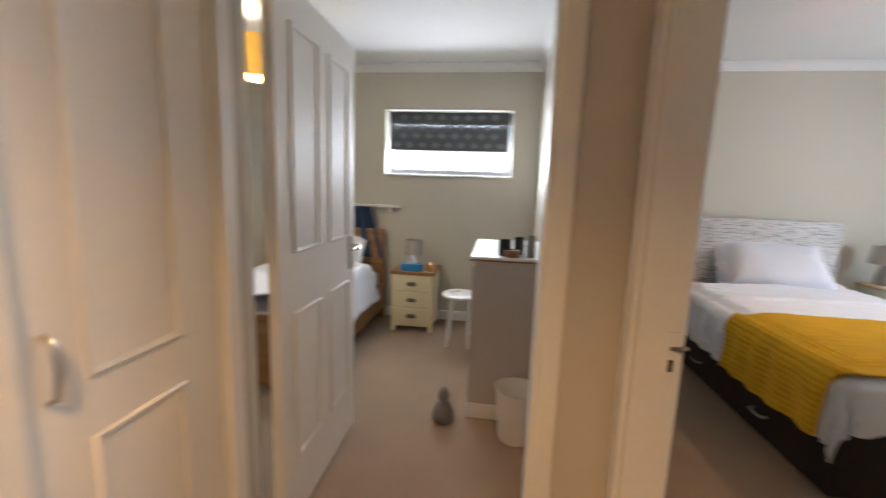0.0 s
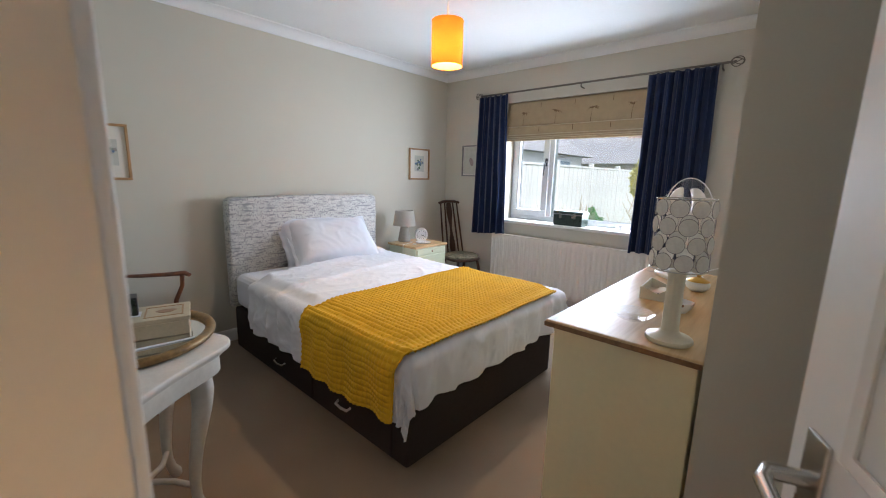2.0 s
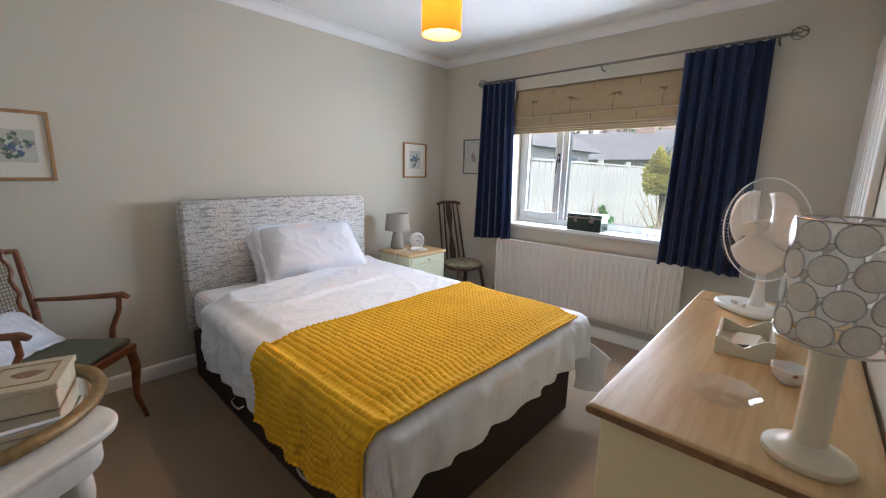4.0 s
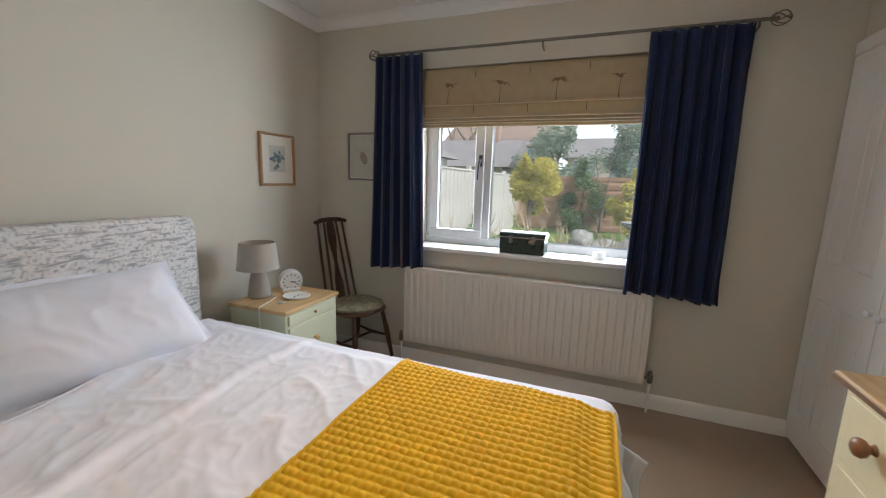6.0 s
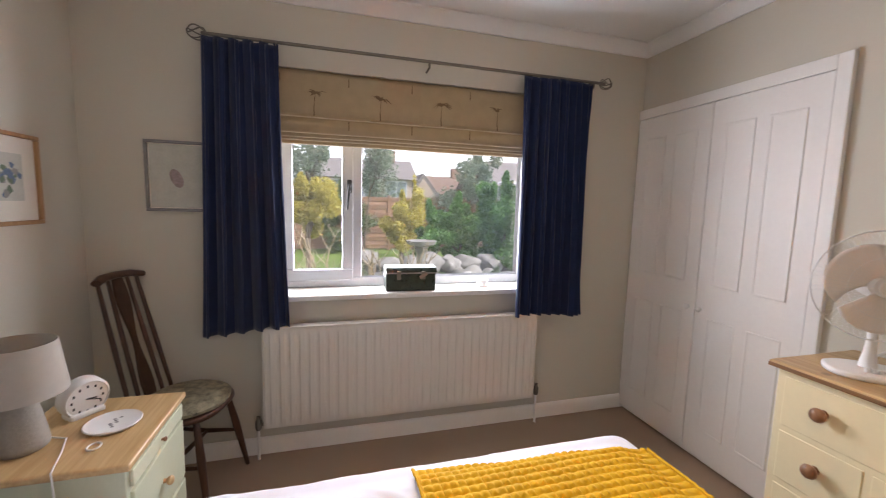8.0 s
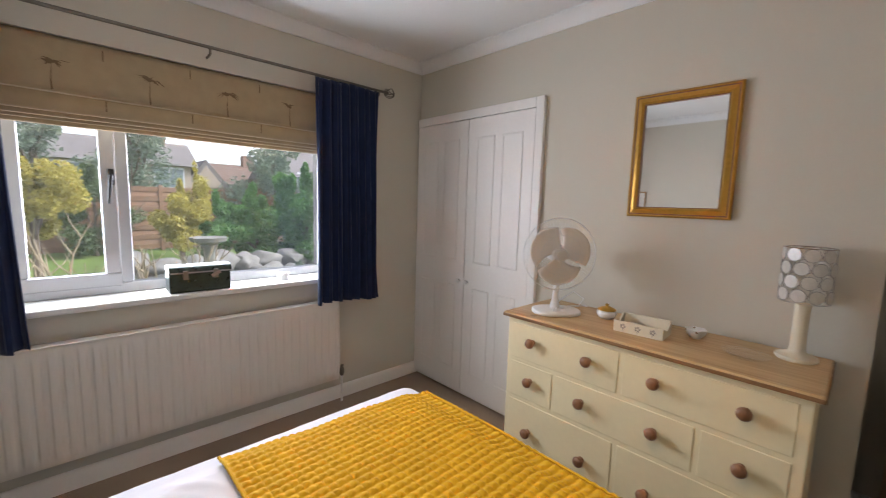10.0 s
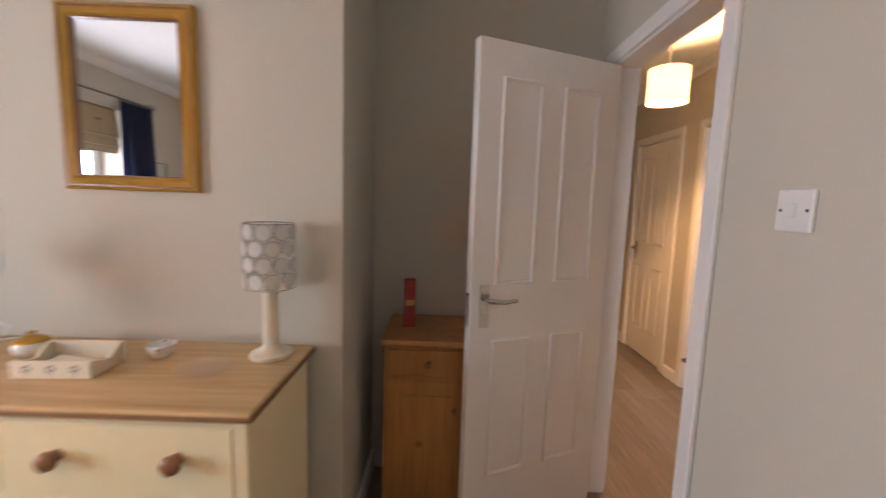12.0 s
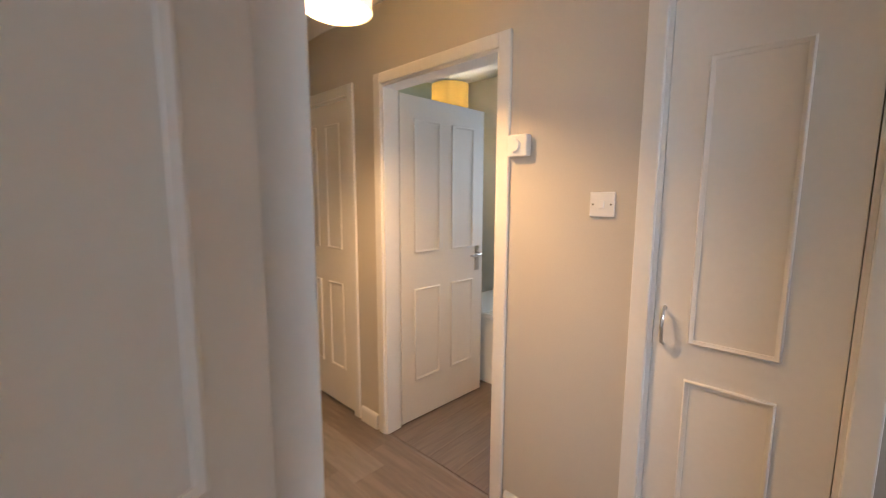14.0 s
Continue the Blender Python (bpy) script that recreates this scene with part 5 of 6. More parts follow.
for q in (0.3, 2.4, 4.5):
    part("shade_spoke", tube([(0, 0, 0.21), (0.02 * math.cos(q), 0.02 * math.sin(q), 0.235), (SR * math.cos(q), SR * math.sin(q), SZ0)], 0.0014, 5), STEEL, cl)
disc = mesh_of("shell_disc", lathe([(0.0, 0.0012), (DR * 0.93, 0.0010), (DR * 0.93, -0.0010), (0.0, -0.0012)], 22), SHELL)
ringm = mesh_of("shell_rim", tube([(DR * 0.95 * math.cos(q), DR * 0.95 * math.sin(q), 0) for q in [i * 6.2832 / 22 for i in range(23)]], 0.0011, 5), SILVERF)
for row in range(4):
    for k in range(9):
        a = (k + 0.5 * (row % 2)) * 6.2832 / 9
        m = Matrix.Translation((SR * math.cos(a), SR * math.sin(a), SZ0 + 0.0245 + row * 0.049)) @ Matrix.Rotation(a, 4, "Z") @ Matrix.Rotation(math.pi / 2, 4, "Y")
        d = new("shell_disc", disc)
        d.parent, d.matrix_basis = cl, m
        r = new("shell_rim", ringm)
        r.parent, r.matrix_basis = d, Matrix()

# ---- recess: pine cabinet ----
pcab = thing("pine_cabinet", pose(1.53, 0.612, 0), "honey pine pot cupboard with one drawer and a door", "cabinet")
PW, PZ = 0.372, 0.815
part("carcass", bx(0.01, 0.0, 0.06, PW, 0.36, PZ - 0.025, 0.003), PINEDARK, pcab)
part("top", bx(-0.002, -0.01, PZ - 0.025, PW + 0.014, 0.385, PZ, 0.007, 3), PINEDARK, pcab)
for x in (0.02, PW - 0.05):
    for y in (0.01, 0.31):
        part("foot", bx(x, y, 0.0, x + 0.04, y + 0.04, 0.06, 0.004), PINEDARK, pcab)
d1 = part("drawer", bx(0.03, 0.355, PZ - 0.155, PW - 0.02, 0.368, PZ - 0.045, 0.004), PINEDARK, pcab)
d2 = part("door", bx(0.03, 0.355, 0.09, PW - 0.02, 0.366, PZ - 0.18, 0.004), PINEDARK, pcab)
part("panel", bx(0.085, 0.366, 0.15, PW - 0.075, 0.371, PZ - 0.24, 0.004), PINEDARK, d2)
for x, y, z, owner in ((PW / 2, 0.368, PZ - 0.10, d1), (0.075, 0.366, PZ - 0.30, d2)):
    part("knob", lathe([(0.0, 0.028), (0.012, 0.024), (0.014, 0.016), (0.008, 0.008), (0.009, 0.0), (0.0, 0.0)], 14), KNOB, owner).matrix_basis = pose(x, y, z, -90)
rb = thing("red_carton", pose(1.815, 0.80, PZ, 0, 0, 12), "tall narrow red carton with a paler label", "box")
part("carton", bx(-0.025, -0.02, 0.0, 0.025, 0.02, 0.215, 0.002), pbr("red_card", (0.26, 0.022, 0.018), rough=0.5, var=0.15), rb)
part("label_patch", bx(-0.02, 0.0202, 0.10, 0.02, 0.0207, 0.125), pbr("ochre_print", (0.55, 0.36, 0.12), rough=0.5), rb)

# ---- console table in the west ----
WHITEWASH = pbr("whitewashed_paint", (0.62, 0.59, 0.54), rough=0.5, var=0.10, scale=12, bump=0.3, grain=60)
con = thing("console_table", pose(WX + 0.022, 2.79, 0), "whitewashed serpentine console table on cabriole legs", "table")


def serp(depth, half, n=40):
    out = []
    for i in range(n + 1):
        t = i / n * 2 - 1
        prof = 0.30 + 0.70 * smoothstep(1.0, 0.45, abs(t)) - 0.06 * math.cos(t * 9.4) * smoothstep(1, 0.6, abs(t))
        out.append((depth * prof * (1 - smoothstep(0.93, 1.0, abs(t)) * 0.25), half * t))
    return [(0, -half)] + out + [(0, half)]


part("tabletop", slab(serp(0.43, 0.45), 0.700, 0.722, 0.007), WHITEWASH, con)
part("apron", slab(serp(0.395, 0.42), 0.615, 0.688, 0.004), WHITEWASH, con)
part("edge_moulding", slab(serp(0.412, 0.435), 0.686, 0.7005, 0.005), WHITEWASH, con)
for x, y, ox, oy in ((0.32, -0.12, 1, -0.45), (0.30, 0.20, 1, 0.5), (0.045, -0.33, 0.25, -1), (0.045, 0.35, 0.25, 1)):
    L = math.hypot(ox, oy)
    ox, oy = ox / L, oy / L
    prof = [(-0.010, 0.66, 0.036), (0.016, 0.625, 0.041), (0.034, 0.58, 0.042), (0.040, 0.53, 0.039), (0.036, 0.47, 0.034), (0.024, 0.40, 0.029), (0.008, 0.32, 0.025), (-0.004, 0.24, 0.022), (-0.010, 0.16, 0.019), (-0.008, 0.10, 0.018), (0.004, 0.05, 0.019), (0.020, 0.018, 0.023), (0.024, 0.0, 0.020)]
    part("cabriole_leg", tube([(x + ox * o, y + oy * o, z) for o, z, r in prof], [r for o, z, r in prof], 14), WHITEWASH, con)
part("stretcher", tube([(0.05, -0.325, 0.14), (0.15, -0.14, 0.17), (0.18, 0.02, 0.16), (0.15, 0.17, 0.17), (0.05, 0.345, 0.14)], [0.011] * 5, 8), WHITEWASH, con)
part("stretcher", tube([(0.18, 0.02, 0.16), (0.26, -0.04, 0.15), (0.315, -0.115, 0.14)], [0.011, 0.011, 0.010], 8), WHITEWASH, con)
part("stretcher", tube([(0.18, 0.02, 0.16), (0.25, 0.09, 0.15), (0.295, 0.198, 0.14)], [0.011, 0.011, 0.010], 8), WHITEWASH, con)

ot = thing("oval_tray", pose(1.222, 2.795, 0.722, 0, 0, 62) @ Matrix.Diagonal((1.15, 1.2, 1, 1)), "oval gilt tray with a mirrored base and worn rim", "tray")
OLDGOLD = pbr("worn_gilt", (0.23, 0.14, 0.05), rough=0.45, metal=0.3, var=0.45, scale=26, bump=0.5)
part("base", slab([(0.212 * math.cos(q), 0.162 * math.sin(q)) for q in [i * 6.2832 / 48 for i in range(48)]], 0.0, 0.010), OLDGOLD, ot)
part("mirror_base", slab([(0.204 * math.cos(q), 0.154 * math.sin(q)) for q in [i * 6.2832 / 48 for i in range(48)]], 0.0105, 0.013), MIRROR, ot)
part("rim", tube([(0.214 * math.cos(q), 0.164 * math.sin(q), 0.018) for q in [i * 6.2832 / 60 for i in range(61)]], 0.015, 10), OLDGOLD, ot)
for sx in (-1, 1):
    part("scroll_handle", tube([(sx * 0.212, -0.04, 0.022), (sx * 0.236, -0.02, 0.034), (sx * 0.240, 0.0, 0.038), (sx * 0.236, 0.02, 0.034), (sx * 0.212, 0.04, 0.022)], 0.007, 8), OLDGOLD, ot)
KBOX = pbr("aged_cream_paper", (0.52, 0.45, 0.33), rough=0.6, var=0.15, scale=14)
bk = thing("keepsake_box", pose(1.232, 2.855, 0.736, 0, 0, -16) @ Matrix.Diagonal((1.1, 1.05, 1, 1)), "cream keepsake box with a framed panel on its lid", "box")
part("box_body", bx(-0.125, -0.085, 0.0, 0.125, 0.085, 0.055, 0.003), KBOX, bk)
part("lid", bx(-0.13, -0.09, 0.055, 0.13, 0.09, 0.072, 0.003), KBOX, bk)
for args in ((0.0, -0.06, 0.0722, 0.11, -0.055, 0.0735), (0.0, 0.055, 0.0722, 0.11, 0.06, 0.0735), (0.105, -0.055, 0.0722, 0.11, 0.055, 0.0735), (0.0, -0.055, 0.0722, 0.005, 0.055, 0.0735)):
    part("lid_inlay", bx(*args), OAKFRAME, bk)
part("lid_motif", slab([(0.06 + 0.028 * math.cos(q) * (1 + 0.2 * math.sin(3 * q)), 0.02 * math.sin(q)) for q in [i * 6.2832 / 14 for i in range(14)]], 0.0722, 0.0732), KNOB, bk)
part("lid_card", bx(-0.06, -0.03, 0.0722, -0.01, 0.025, 0.0737), SHEET, bk)
bc = thing("black_cube_clock", pose(1.183, 2.885, 0.8083, 0, 0, -12), "small black cube clock", "clock")
part("cube", bx(-0.036, -0.036, 0.0, 0.036, 0.036, 0.068, 0.004), BLACK, bc)
part("dial_face", bx(-0.030, -0.0372, 0.006, 0.030, -0.0362, 0.062), GREENTIN, bc)
solid("paper_strip", bx(-0.09, -0.008, 0, 0.09, 0.008, 0.003, 0.001), SHEET, "narrow white paper strip lying on the tray", "paper", m=pose(1.25, 2.685, 0.7355, 0, 0, -6))

# ---- armchair in the corner ----
arm = thing("cane_back_armchair", pose(1.36, 3.91, 0, 0, 0, 45), "mahogany elbow chair with a cane back", "armchair")
OLIVE = pbr("olive_seat_cloth", (0.09, 0.095, 0.065), rough=0.9, var=0.2, scale=20, bump=0.4, grain=300)
part("seat_frame", slab([(-0.24, -0.22), (0.24, -0.22), (0.21, 0.22), (-0.21, 0.22)], 0.385, 0.425, 0.006), REDWOOD, arm)
part("seat_pad", slab([(-0.225, -0.205), (0.225, -0.205), (0.20, 0.20), (-0.20, 0.20)], 0.425, 0.465, 0.018), OLIVE, arm, "olive cloth seat pad")
for sx in (-1, 1):
    part("front_leg", tube([(sx * 0.215, -0.20, 0.42), (sx * 0.225, -0.215, 0.30), (sx * 0.215, -0.205, 0.14), (sx * 0.232, -0.235, 0.0)], [0.022, 0.023, 0.015, 0.013], 10), REDWOOD, arm)
    part("back_leg", tube([(sx * 0.195, 0.20, 0.42), (sx * 0.20, 0.23, 0.22), (sx * 0.205, 0.29, 0.0)], [0.019, 0.018, 0.014], 10), REDWOOD, arm)
    part("back_post", tube([(sx * 0.195, 0.205, 0.40), (sx * 0.20, 0.225, 0.62), (sx * 0.215, 0.27, 0.83), (sx * 0.225, 0.295, 0.92)], [0.018, 0.016, 0.015, 0.012], 10), REDWOOD, arm)
    part("arm_rest", tube([(sx * 0.205, 0.235, 0.67), (sx * 0.245, 0.10, 0.665), (sx * 0.27, -0.06, 0.672), (sx * 0.27, -0.16, 0.682), (sx * 0.265, -0.19, 0.670)], [0.013, 0.016, 0.019, 0.021, 0.016], 10, None, 0.75), REDWOOD, arm)
    part("arm_post", tube([(sx * 0.235, -0.10, 0.41), (sx * 0.268, -0.09, 0.50), (sx * 0.262, -0.14, 0.60), (sx * 0.27, -0.14, 0.67)], [0.016, 0.014, 0.013, 0.014], 8), REDWOOD, arm)
crest = [(-0.235, 0.305, 0.915), (-0.16, 0.295, 0.925), (-0.09, 0.292, 0.955), (0, 0.29, 0.965), (0.09, 0.292, 0.955), (0.16, 0.295, 0.925), (0.235, 0.305, 0.915)]
part("crest_rail", tube(crest, [0.015, 0.019, 0.024, 0.026, 0.024, 0.019, 0.015], 10, None, 0.8), REDWOOD, arm)
part("back_cross_rail", tube([(-0.20, 0.218, 0.56), (0, 0.213, 0.555), (0.20, 0.218, 0.56)], 0.014, 8), REDWOOD, arm)
cane = bmesh.new()
for k in range(-8, 9):
    x = k * 0.017
    tube([(x, 0.222, 0.575), (x, 0.245, 0.72), (x, 0.283, 0.93)], 0.0022, 4, cane)
for k in range(20):
    z = 0.585 + k * 0.0178
    y = 0.222 + (z - 0.575) ** 1.25 * 0.20
    tube([(-0.14, y, z), (0.14, y, z)], 0.0022, 4, cane)
part("cane_panel", cane, pbr("aged_cane", (0.22, 0.15, 0.085), rough=0.6, var=0.25, scale=40), arm, "woven cane panel")
for sx in (-1, 1):
    wav = [(sx * (0.145 + 0.012 * math.sin(k * 1.9)), 0.222 + (k / 10 * 0.36) ** 1.25 * 0.20, 0.575 + k * 0.036) for k in range(11)]
    part("panel_edge", tube(wav, 0.010, 8), REDWOOD, arm)
solid("white_cushion", moved(pillow_bm(0.34, 0.30, 0.09, 3.0), pose(0, 0, 0, -52, 0, 0)), SHEET, "small white cushion lying in the armchair", "cushion", m=pose(1.31, 3.97, 0.468, 0, 0, 45))


# ---- second bedroom ----
OAK = wood("oak_top", (0.34, 0.18, 0.07), (0.20, 0.10, 0.035), axis=0, rough=0.4, rings=14)
n2 = thing("bedside_chest", pose(-0.43, 3.895, 0), "cream three-drawer bedside chest with an oak top", "bedside table")
part("carcass", bx(0.015, 0.02, 0.05, 0.395, 0.40, 0.535, 0.004), CREAM, n2)
part("oak_top", bx(0.0, 0.0, 0.535, 0.41, 0.42, 0.565, 0.006), OAK, n2, "oak top")
for x in (0.015, 0.355):
    part("foot", bx(x, 0.02, 0.0, x + 0.04, 0.06, 0.05, 0.003), CREAM, n2)
    part("foot", bx(x, 0.36, 0.0, x + 0.04, 0.40, 0.05, 0.003), CREAM, n2)
for k in range(3):
    za = 0.085 + k * 0.15
    d = part("drawer", bx(0.045, 0.008, za, 0.365, 0.021, za + 0.135, 0.004), CREAM, n2)
    part("cup_handle", bx(0.165, -0.012, za + 0.05, 0.245, 0.009, za + 0.085, 0.006), IRON, d, "dark cup handle")
l2 = thing("touch_lamp", pose(-0.26, 4.12, 0.565), "grey bedside lamp with a tapered shade", "lamp")
part("base", lathe([(0.0, 0.0), (0.05, 0.0), (0.05, 0.015), (0.015, 0.03), (0.012, 0.12), (0.0, 0.12)], 20), STEEL, l2)
part("shade", lathe([(0.085, 0.12), (0.07, 0.26), (0.068, 0.26), (0.083, 0.12), (0.085, 0.12)], 28), SHADEG, l2)
tb = thing("tissue_box", pose(-0.24, 3.975, 0.565, 0, 0, 5), "blue tissue box with a tissue pulled up", "tissue box")
part("carton", bx(-0.10, -0.05, 0.0, 0.10, 0.05, 0.06, 0.003), pbr("blue_card", (0.03, 0.22, 0.50), rough=0.5), tb)
part("tissue", sheet(lambda u, v: Vector(((u - 0.5) * 0.09 * (1 - 0.4 * v), 0.03 * (u - 0.5) + 0.02 * math.sin(u * 7 + v * 3) * v, 0.059 + v * 0.08)), 14, 10), SHEET, tb)
solid("orange_tub", lathe([(0.0, 0.0), (0.04, 0.0), (0.045, 0.01), (0.045, 0.06), (0.03, 0.072), (0.0, 0.074)], 24), pbr("peach_plastic", (0.62, 0.36, 0.16), rough=0.4), "round peach-coloured tub on the bedside chest", "tub", m=pose(-0.075, 4.02, 0.565))

b2 = thing("pine_bed", pose(-1.62, 2.75, 0), "pine single bed with white bedding", "bed")
part("side_board", bx(1.0, 0.0, 0.10, 1.035, 1.50, 0.36, 0.004), OAK, b2)
part("foot_board", bx(0.0, -0.035, 0.0, 1.035, 0.0, 0.48, 0.006), OAK, b2)
part("head_board", bx(0.0, 1.50, 0.0, 1.035, 1.54, 0.90, 0.006), OAK, b2)
part("mattress", bx(0.01, 0.005, 0.25, 0.995, 1.495, 0.48, 0.05, 4), SHEET, b2)
part("slat_base", bx(0.02, 0.01, 0.15, 0.99, 1.49, 0.245), OAK, b2)
dv2 = solid("white_duvet", sheet(lambda u, v: Vector((u * 1.08, v * 1.25, 0.10 * smoothstep(0, 0.12, u) * smoothstep(0, 0.12, 1 - u) + 0.02 + 0.03 * noise.noise(Vector((u * 5, v * 6, 2))) - 0.22 * smoothstep(0.91, 1.0, u))), 60, 60), SHEET,
            "puffy white duvet on the pine bed", "duvet", m=pose(-1.63, 2.76, 0.475))
thick(dv2, 0.01)
solid("bed_pillow", moved(pillow_bm(0.60, 0.40, 0.14, 9.0), pose(0, 0, 0, -35)), SHEET, "white pillow on the pine bed", "pillow", m=pose(-1.05, 4.03, 0.49))
shelf = thing("wall_shelf", pose(-1.25, NY, 1.115), "narrow white wall shelf over the bed head", "shelf")
part("board", bx(0.0, -0.09, 0.0, 0.80, -0.001, 0.022, 0.003), GLOSS, shelf)
for x in (0.1, 0.7):
    part("bracket", bx(x - 0.01, -0.07, -0.05, x + 0.01, -0.001, -0.001, 0.002), GLOSS, shelf)
gown = thing("blue_garment", pose(-0.78, NY - 0.03, 0.62), "dark blue garment hanging from the shelf", "garment")
thick(part("cloth", sheet(lambda u, v: Vector((-0.19 + u * (0.38 - 0.14 * v), -0.05 - 0.025 * math.sin(u * 14) - 0.02 * (1 - v), v * 0.50)), 30, 12), pbr("dark_blue_cloth", (0.02, 0.04, 0.09), rough=0.9, var=0.2), gown), 0.006)
rb2 = thing("patterned_blind", pose(-0.59, 4.44, 0), "dark grey blind with a woven diamond pattern, half down", "blind")
DGREY = pbr("charcoal_cloth", (0.075, 0.08, 0.085), rough=0.9, var=0.2, scale=20, trans=0.15)
DGREY2 = pbr("grey_motif", (0.15, 0.155, 0.16), rough=0.9, var=0.15, scale=20, trans=0.15)
part("cloth", bx(0.0, 0.0, 1.685, 1.165, 0.006, 2.045), DGREY, rb2)
for r_ in range(4):
    for k in range(9):
        cx, cz = 0.07 + k * 0.128 + 0.064 * (r_ % 2), 1.735 + r_ * 0.088
        if cx < 1.12:
            part("diamond", moved(slab([(cx - 0.045, cz), (cx, cz - 0.034), (cx + 0.045, cz), (cx, cz + 0.034)], 0, 0.001), Matrix(((1, 0, 0, 0), (0, 0, 1, -0.0015), (0, 1, 0, 0), (0, 0, 0, 1)))), DGREY2, rb2)
part("bottom_bar", bx(0.0, -0.004, 1.672, 1.165, 0.010, 1.685, 0.002), WHITEPL, rb2)

GREYP = pbr("mushroom_paint", (0.45, 0.41, 0.38), rough=0.5, var=0.03)
c2 = thing("dressing_chest", pose(0.385, 2.62, 0), "tall mushroom-grey chest with a white top", "chest of drawers")
part("carcass", bx(0.01, 0.0, 0.0, 0.472, 0.80, 0.925, 0.004), GREYP, c2)
part("white_top", bx(-0.012, -0.015, 0.925, 0.474, 0.815, 0.95, 0.004), WHITEPL, c2, "white top with a dark edge")
part("top_edge", bx(-0.014, -0.017, 0.926, 0.474, -0.0152, 0.936), KNOB, c2)
part("plinth", bx(0.002, -0.008, 0.0, 0.472, -0.001, 0.09, 0.002), GLOSS, c2)
for k in range(4):
    part("drawer", bx(0.002, 0.03, 0.11 + k * 0.2, 0.0105, 0.77, 0.29 + k * 0.2, 0.003), GREYP, c2)
for x, y, r, h, nm, mt in ((0.56, 2.70, 0.035, 0.09, "black_mug", BLACK), (0.64, 2.76, 0.03, 0.10, "dark_jar", BLACK), (0.70, 2.68, 0.025, 0.12, "grey_bottle", SILVERF), (0.60, 2.66, 0.045, 0.04, "brown_bowl", KNOB)):
    solid(nm, lathe([(0.0, 0.0), (r * 0.9, 0.0), (r, h * 0.1), (r, h * 0.9), (r * 0.92, h), (r * 0.85, h * 0.9), (0.0, h * 0.85)], 20), mt, "small %s on the dressing chest" % nm.replace("_", " "), nm.split("_")[1], m=pose(x, y, 0.95))
m2 = thing("dressing_mirror", pose(HE - 0.003, 2.70, 1.14, 0, 0, 90), "grey framed mirror on the wall over the dressing chest", "mirror")
part("glass", bx(0.03, 0.004, 0.03, 0.37, 0.012, 0.57), MIRROR, m2)
mitred(0.40, 0.60, [(0, 0.002), (0, 0.022), (0.018, 0.026), (0.034, 0.018), (0.034, 0.002)], SILVERF, m2, "frame_bar")
st = thing("white_stool", pose(0.235, 3.72, 0), "small white round stool", "stool")
part("seat", lathe([(0.0, 0.45), (0.14, 0.45), (0.155, 0.44), (0.155, 0.425), (0.14, 0.415), (0.0, 0.415)], 28), WHITEPL, st)
for k in range(4):
    a = k * 1.5708 + 0.78
    part("leg", tube([(0.10 * math.cos(a), 0.10 * math.sin(a), 0.42), (0.13 * math.cos(a), 0.13 * math.sin(a), 0.0)], [0.016, 0.012], 8), WHITEPL, st)
bn = thing("waste_bin", pose(0.66, 2.47, 0), "white plastic waste bin", "bin")
part("tub", lathe([(0.0, 0.0), (0.085, 0.0), (0.09, 0.01), (0.115, 0.28), (0.118, 0.285), (0.112, 0.285), (0.086, 0.012), (0.0, 0.010)], 32), WHITEPL, bn)
db = thing("door_stop_toy", pose(0.26, 2.56, 0), "small grey plush door stop sitting on the carpet", "door stop")
part("body", lathe([(0.0, 0.0), (0.05, 0.0), (0.065, 0.02), (0.062, 0.06), (0.04, 0.11), (0.022, 0.13), (0.0, 0.132)], 20), pbr("grey_plush", (0.16, 0.15, 0.15), rough=0.95, var=0.2, scale=60, bump=0.8, grain=250, sheen=0.4), db)
part("top", lathe([(0.0, 0.12), (0.026, 0.13), (0.034, 0.15), (0.026, 0.178), (0.012, 0.20), (0.0, 0.204)], 18), pbr("grey_plush_top", (0.20, 0.19, 0.19), rough=0.95, var=0.2, scale=60, bump=0.8, grain=250), db)

# ---- hall and bathroom ----
dp = thing("dark_framed_picture", pose(-0.4, -3.70, 1.15), "dark framed picture at the landing's end", "picture")
part("frame", bx(-0.75, 0.002, 0.0, 0.1, 0.025, 0.75, 0.006), BLACK, dp)
part("print", bx(-0.71, 0.026, 0.04, 0.06, 0.028, 0.71), pbr("dusky_print", (0.10, 0.09, 0.09), rough=0.5, var=0.5, scale=6), dp)
db2 = thing("dark_bookcase", pose(-1.30, -3.68, 0), "low dark wooden bookcase on the landing", "bookcase")
part("carcass", bx(0.0, 0.0, 0.0, 0.9, 0.26, 0.85, 0.005), DARKWOOD, db2)
part("top", bx(-0.015, 0.0, 0.85, 0.915, 0.275, 0.875, 0.005), DARKWOOD, db2)
bt = thing("bath_panel", pose(-1.84, -0.845, 0), "white bath along the bathroom wall", "bath")
part("side_panel", bx(0.02, 0.0, 0.0, 0.68, 1.58, 0.50, 0.006), WHITEPL, bt)
part("rim", bx(0.0, 0.0, 0.50, 0.70, 1.59, 0.545, 0.015, 3), WHITEPL, bt)

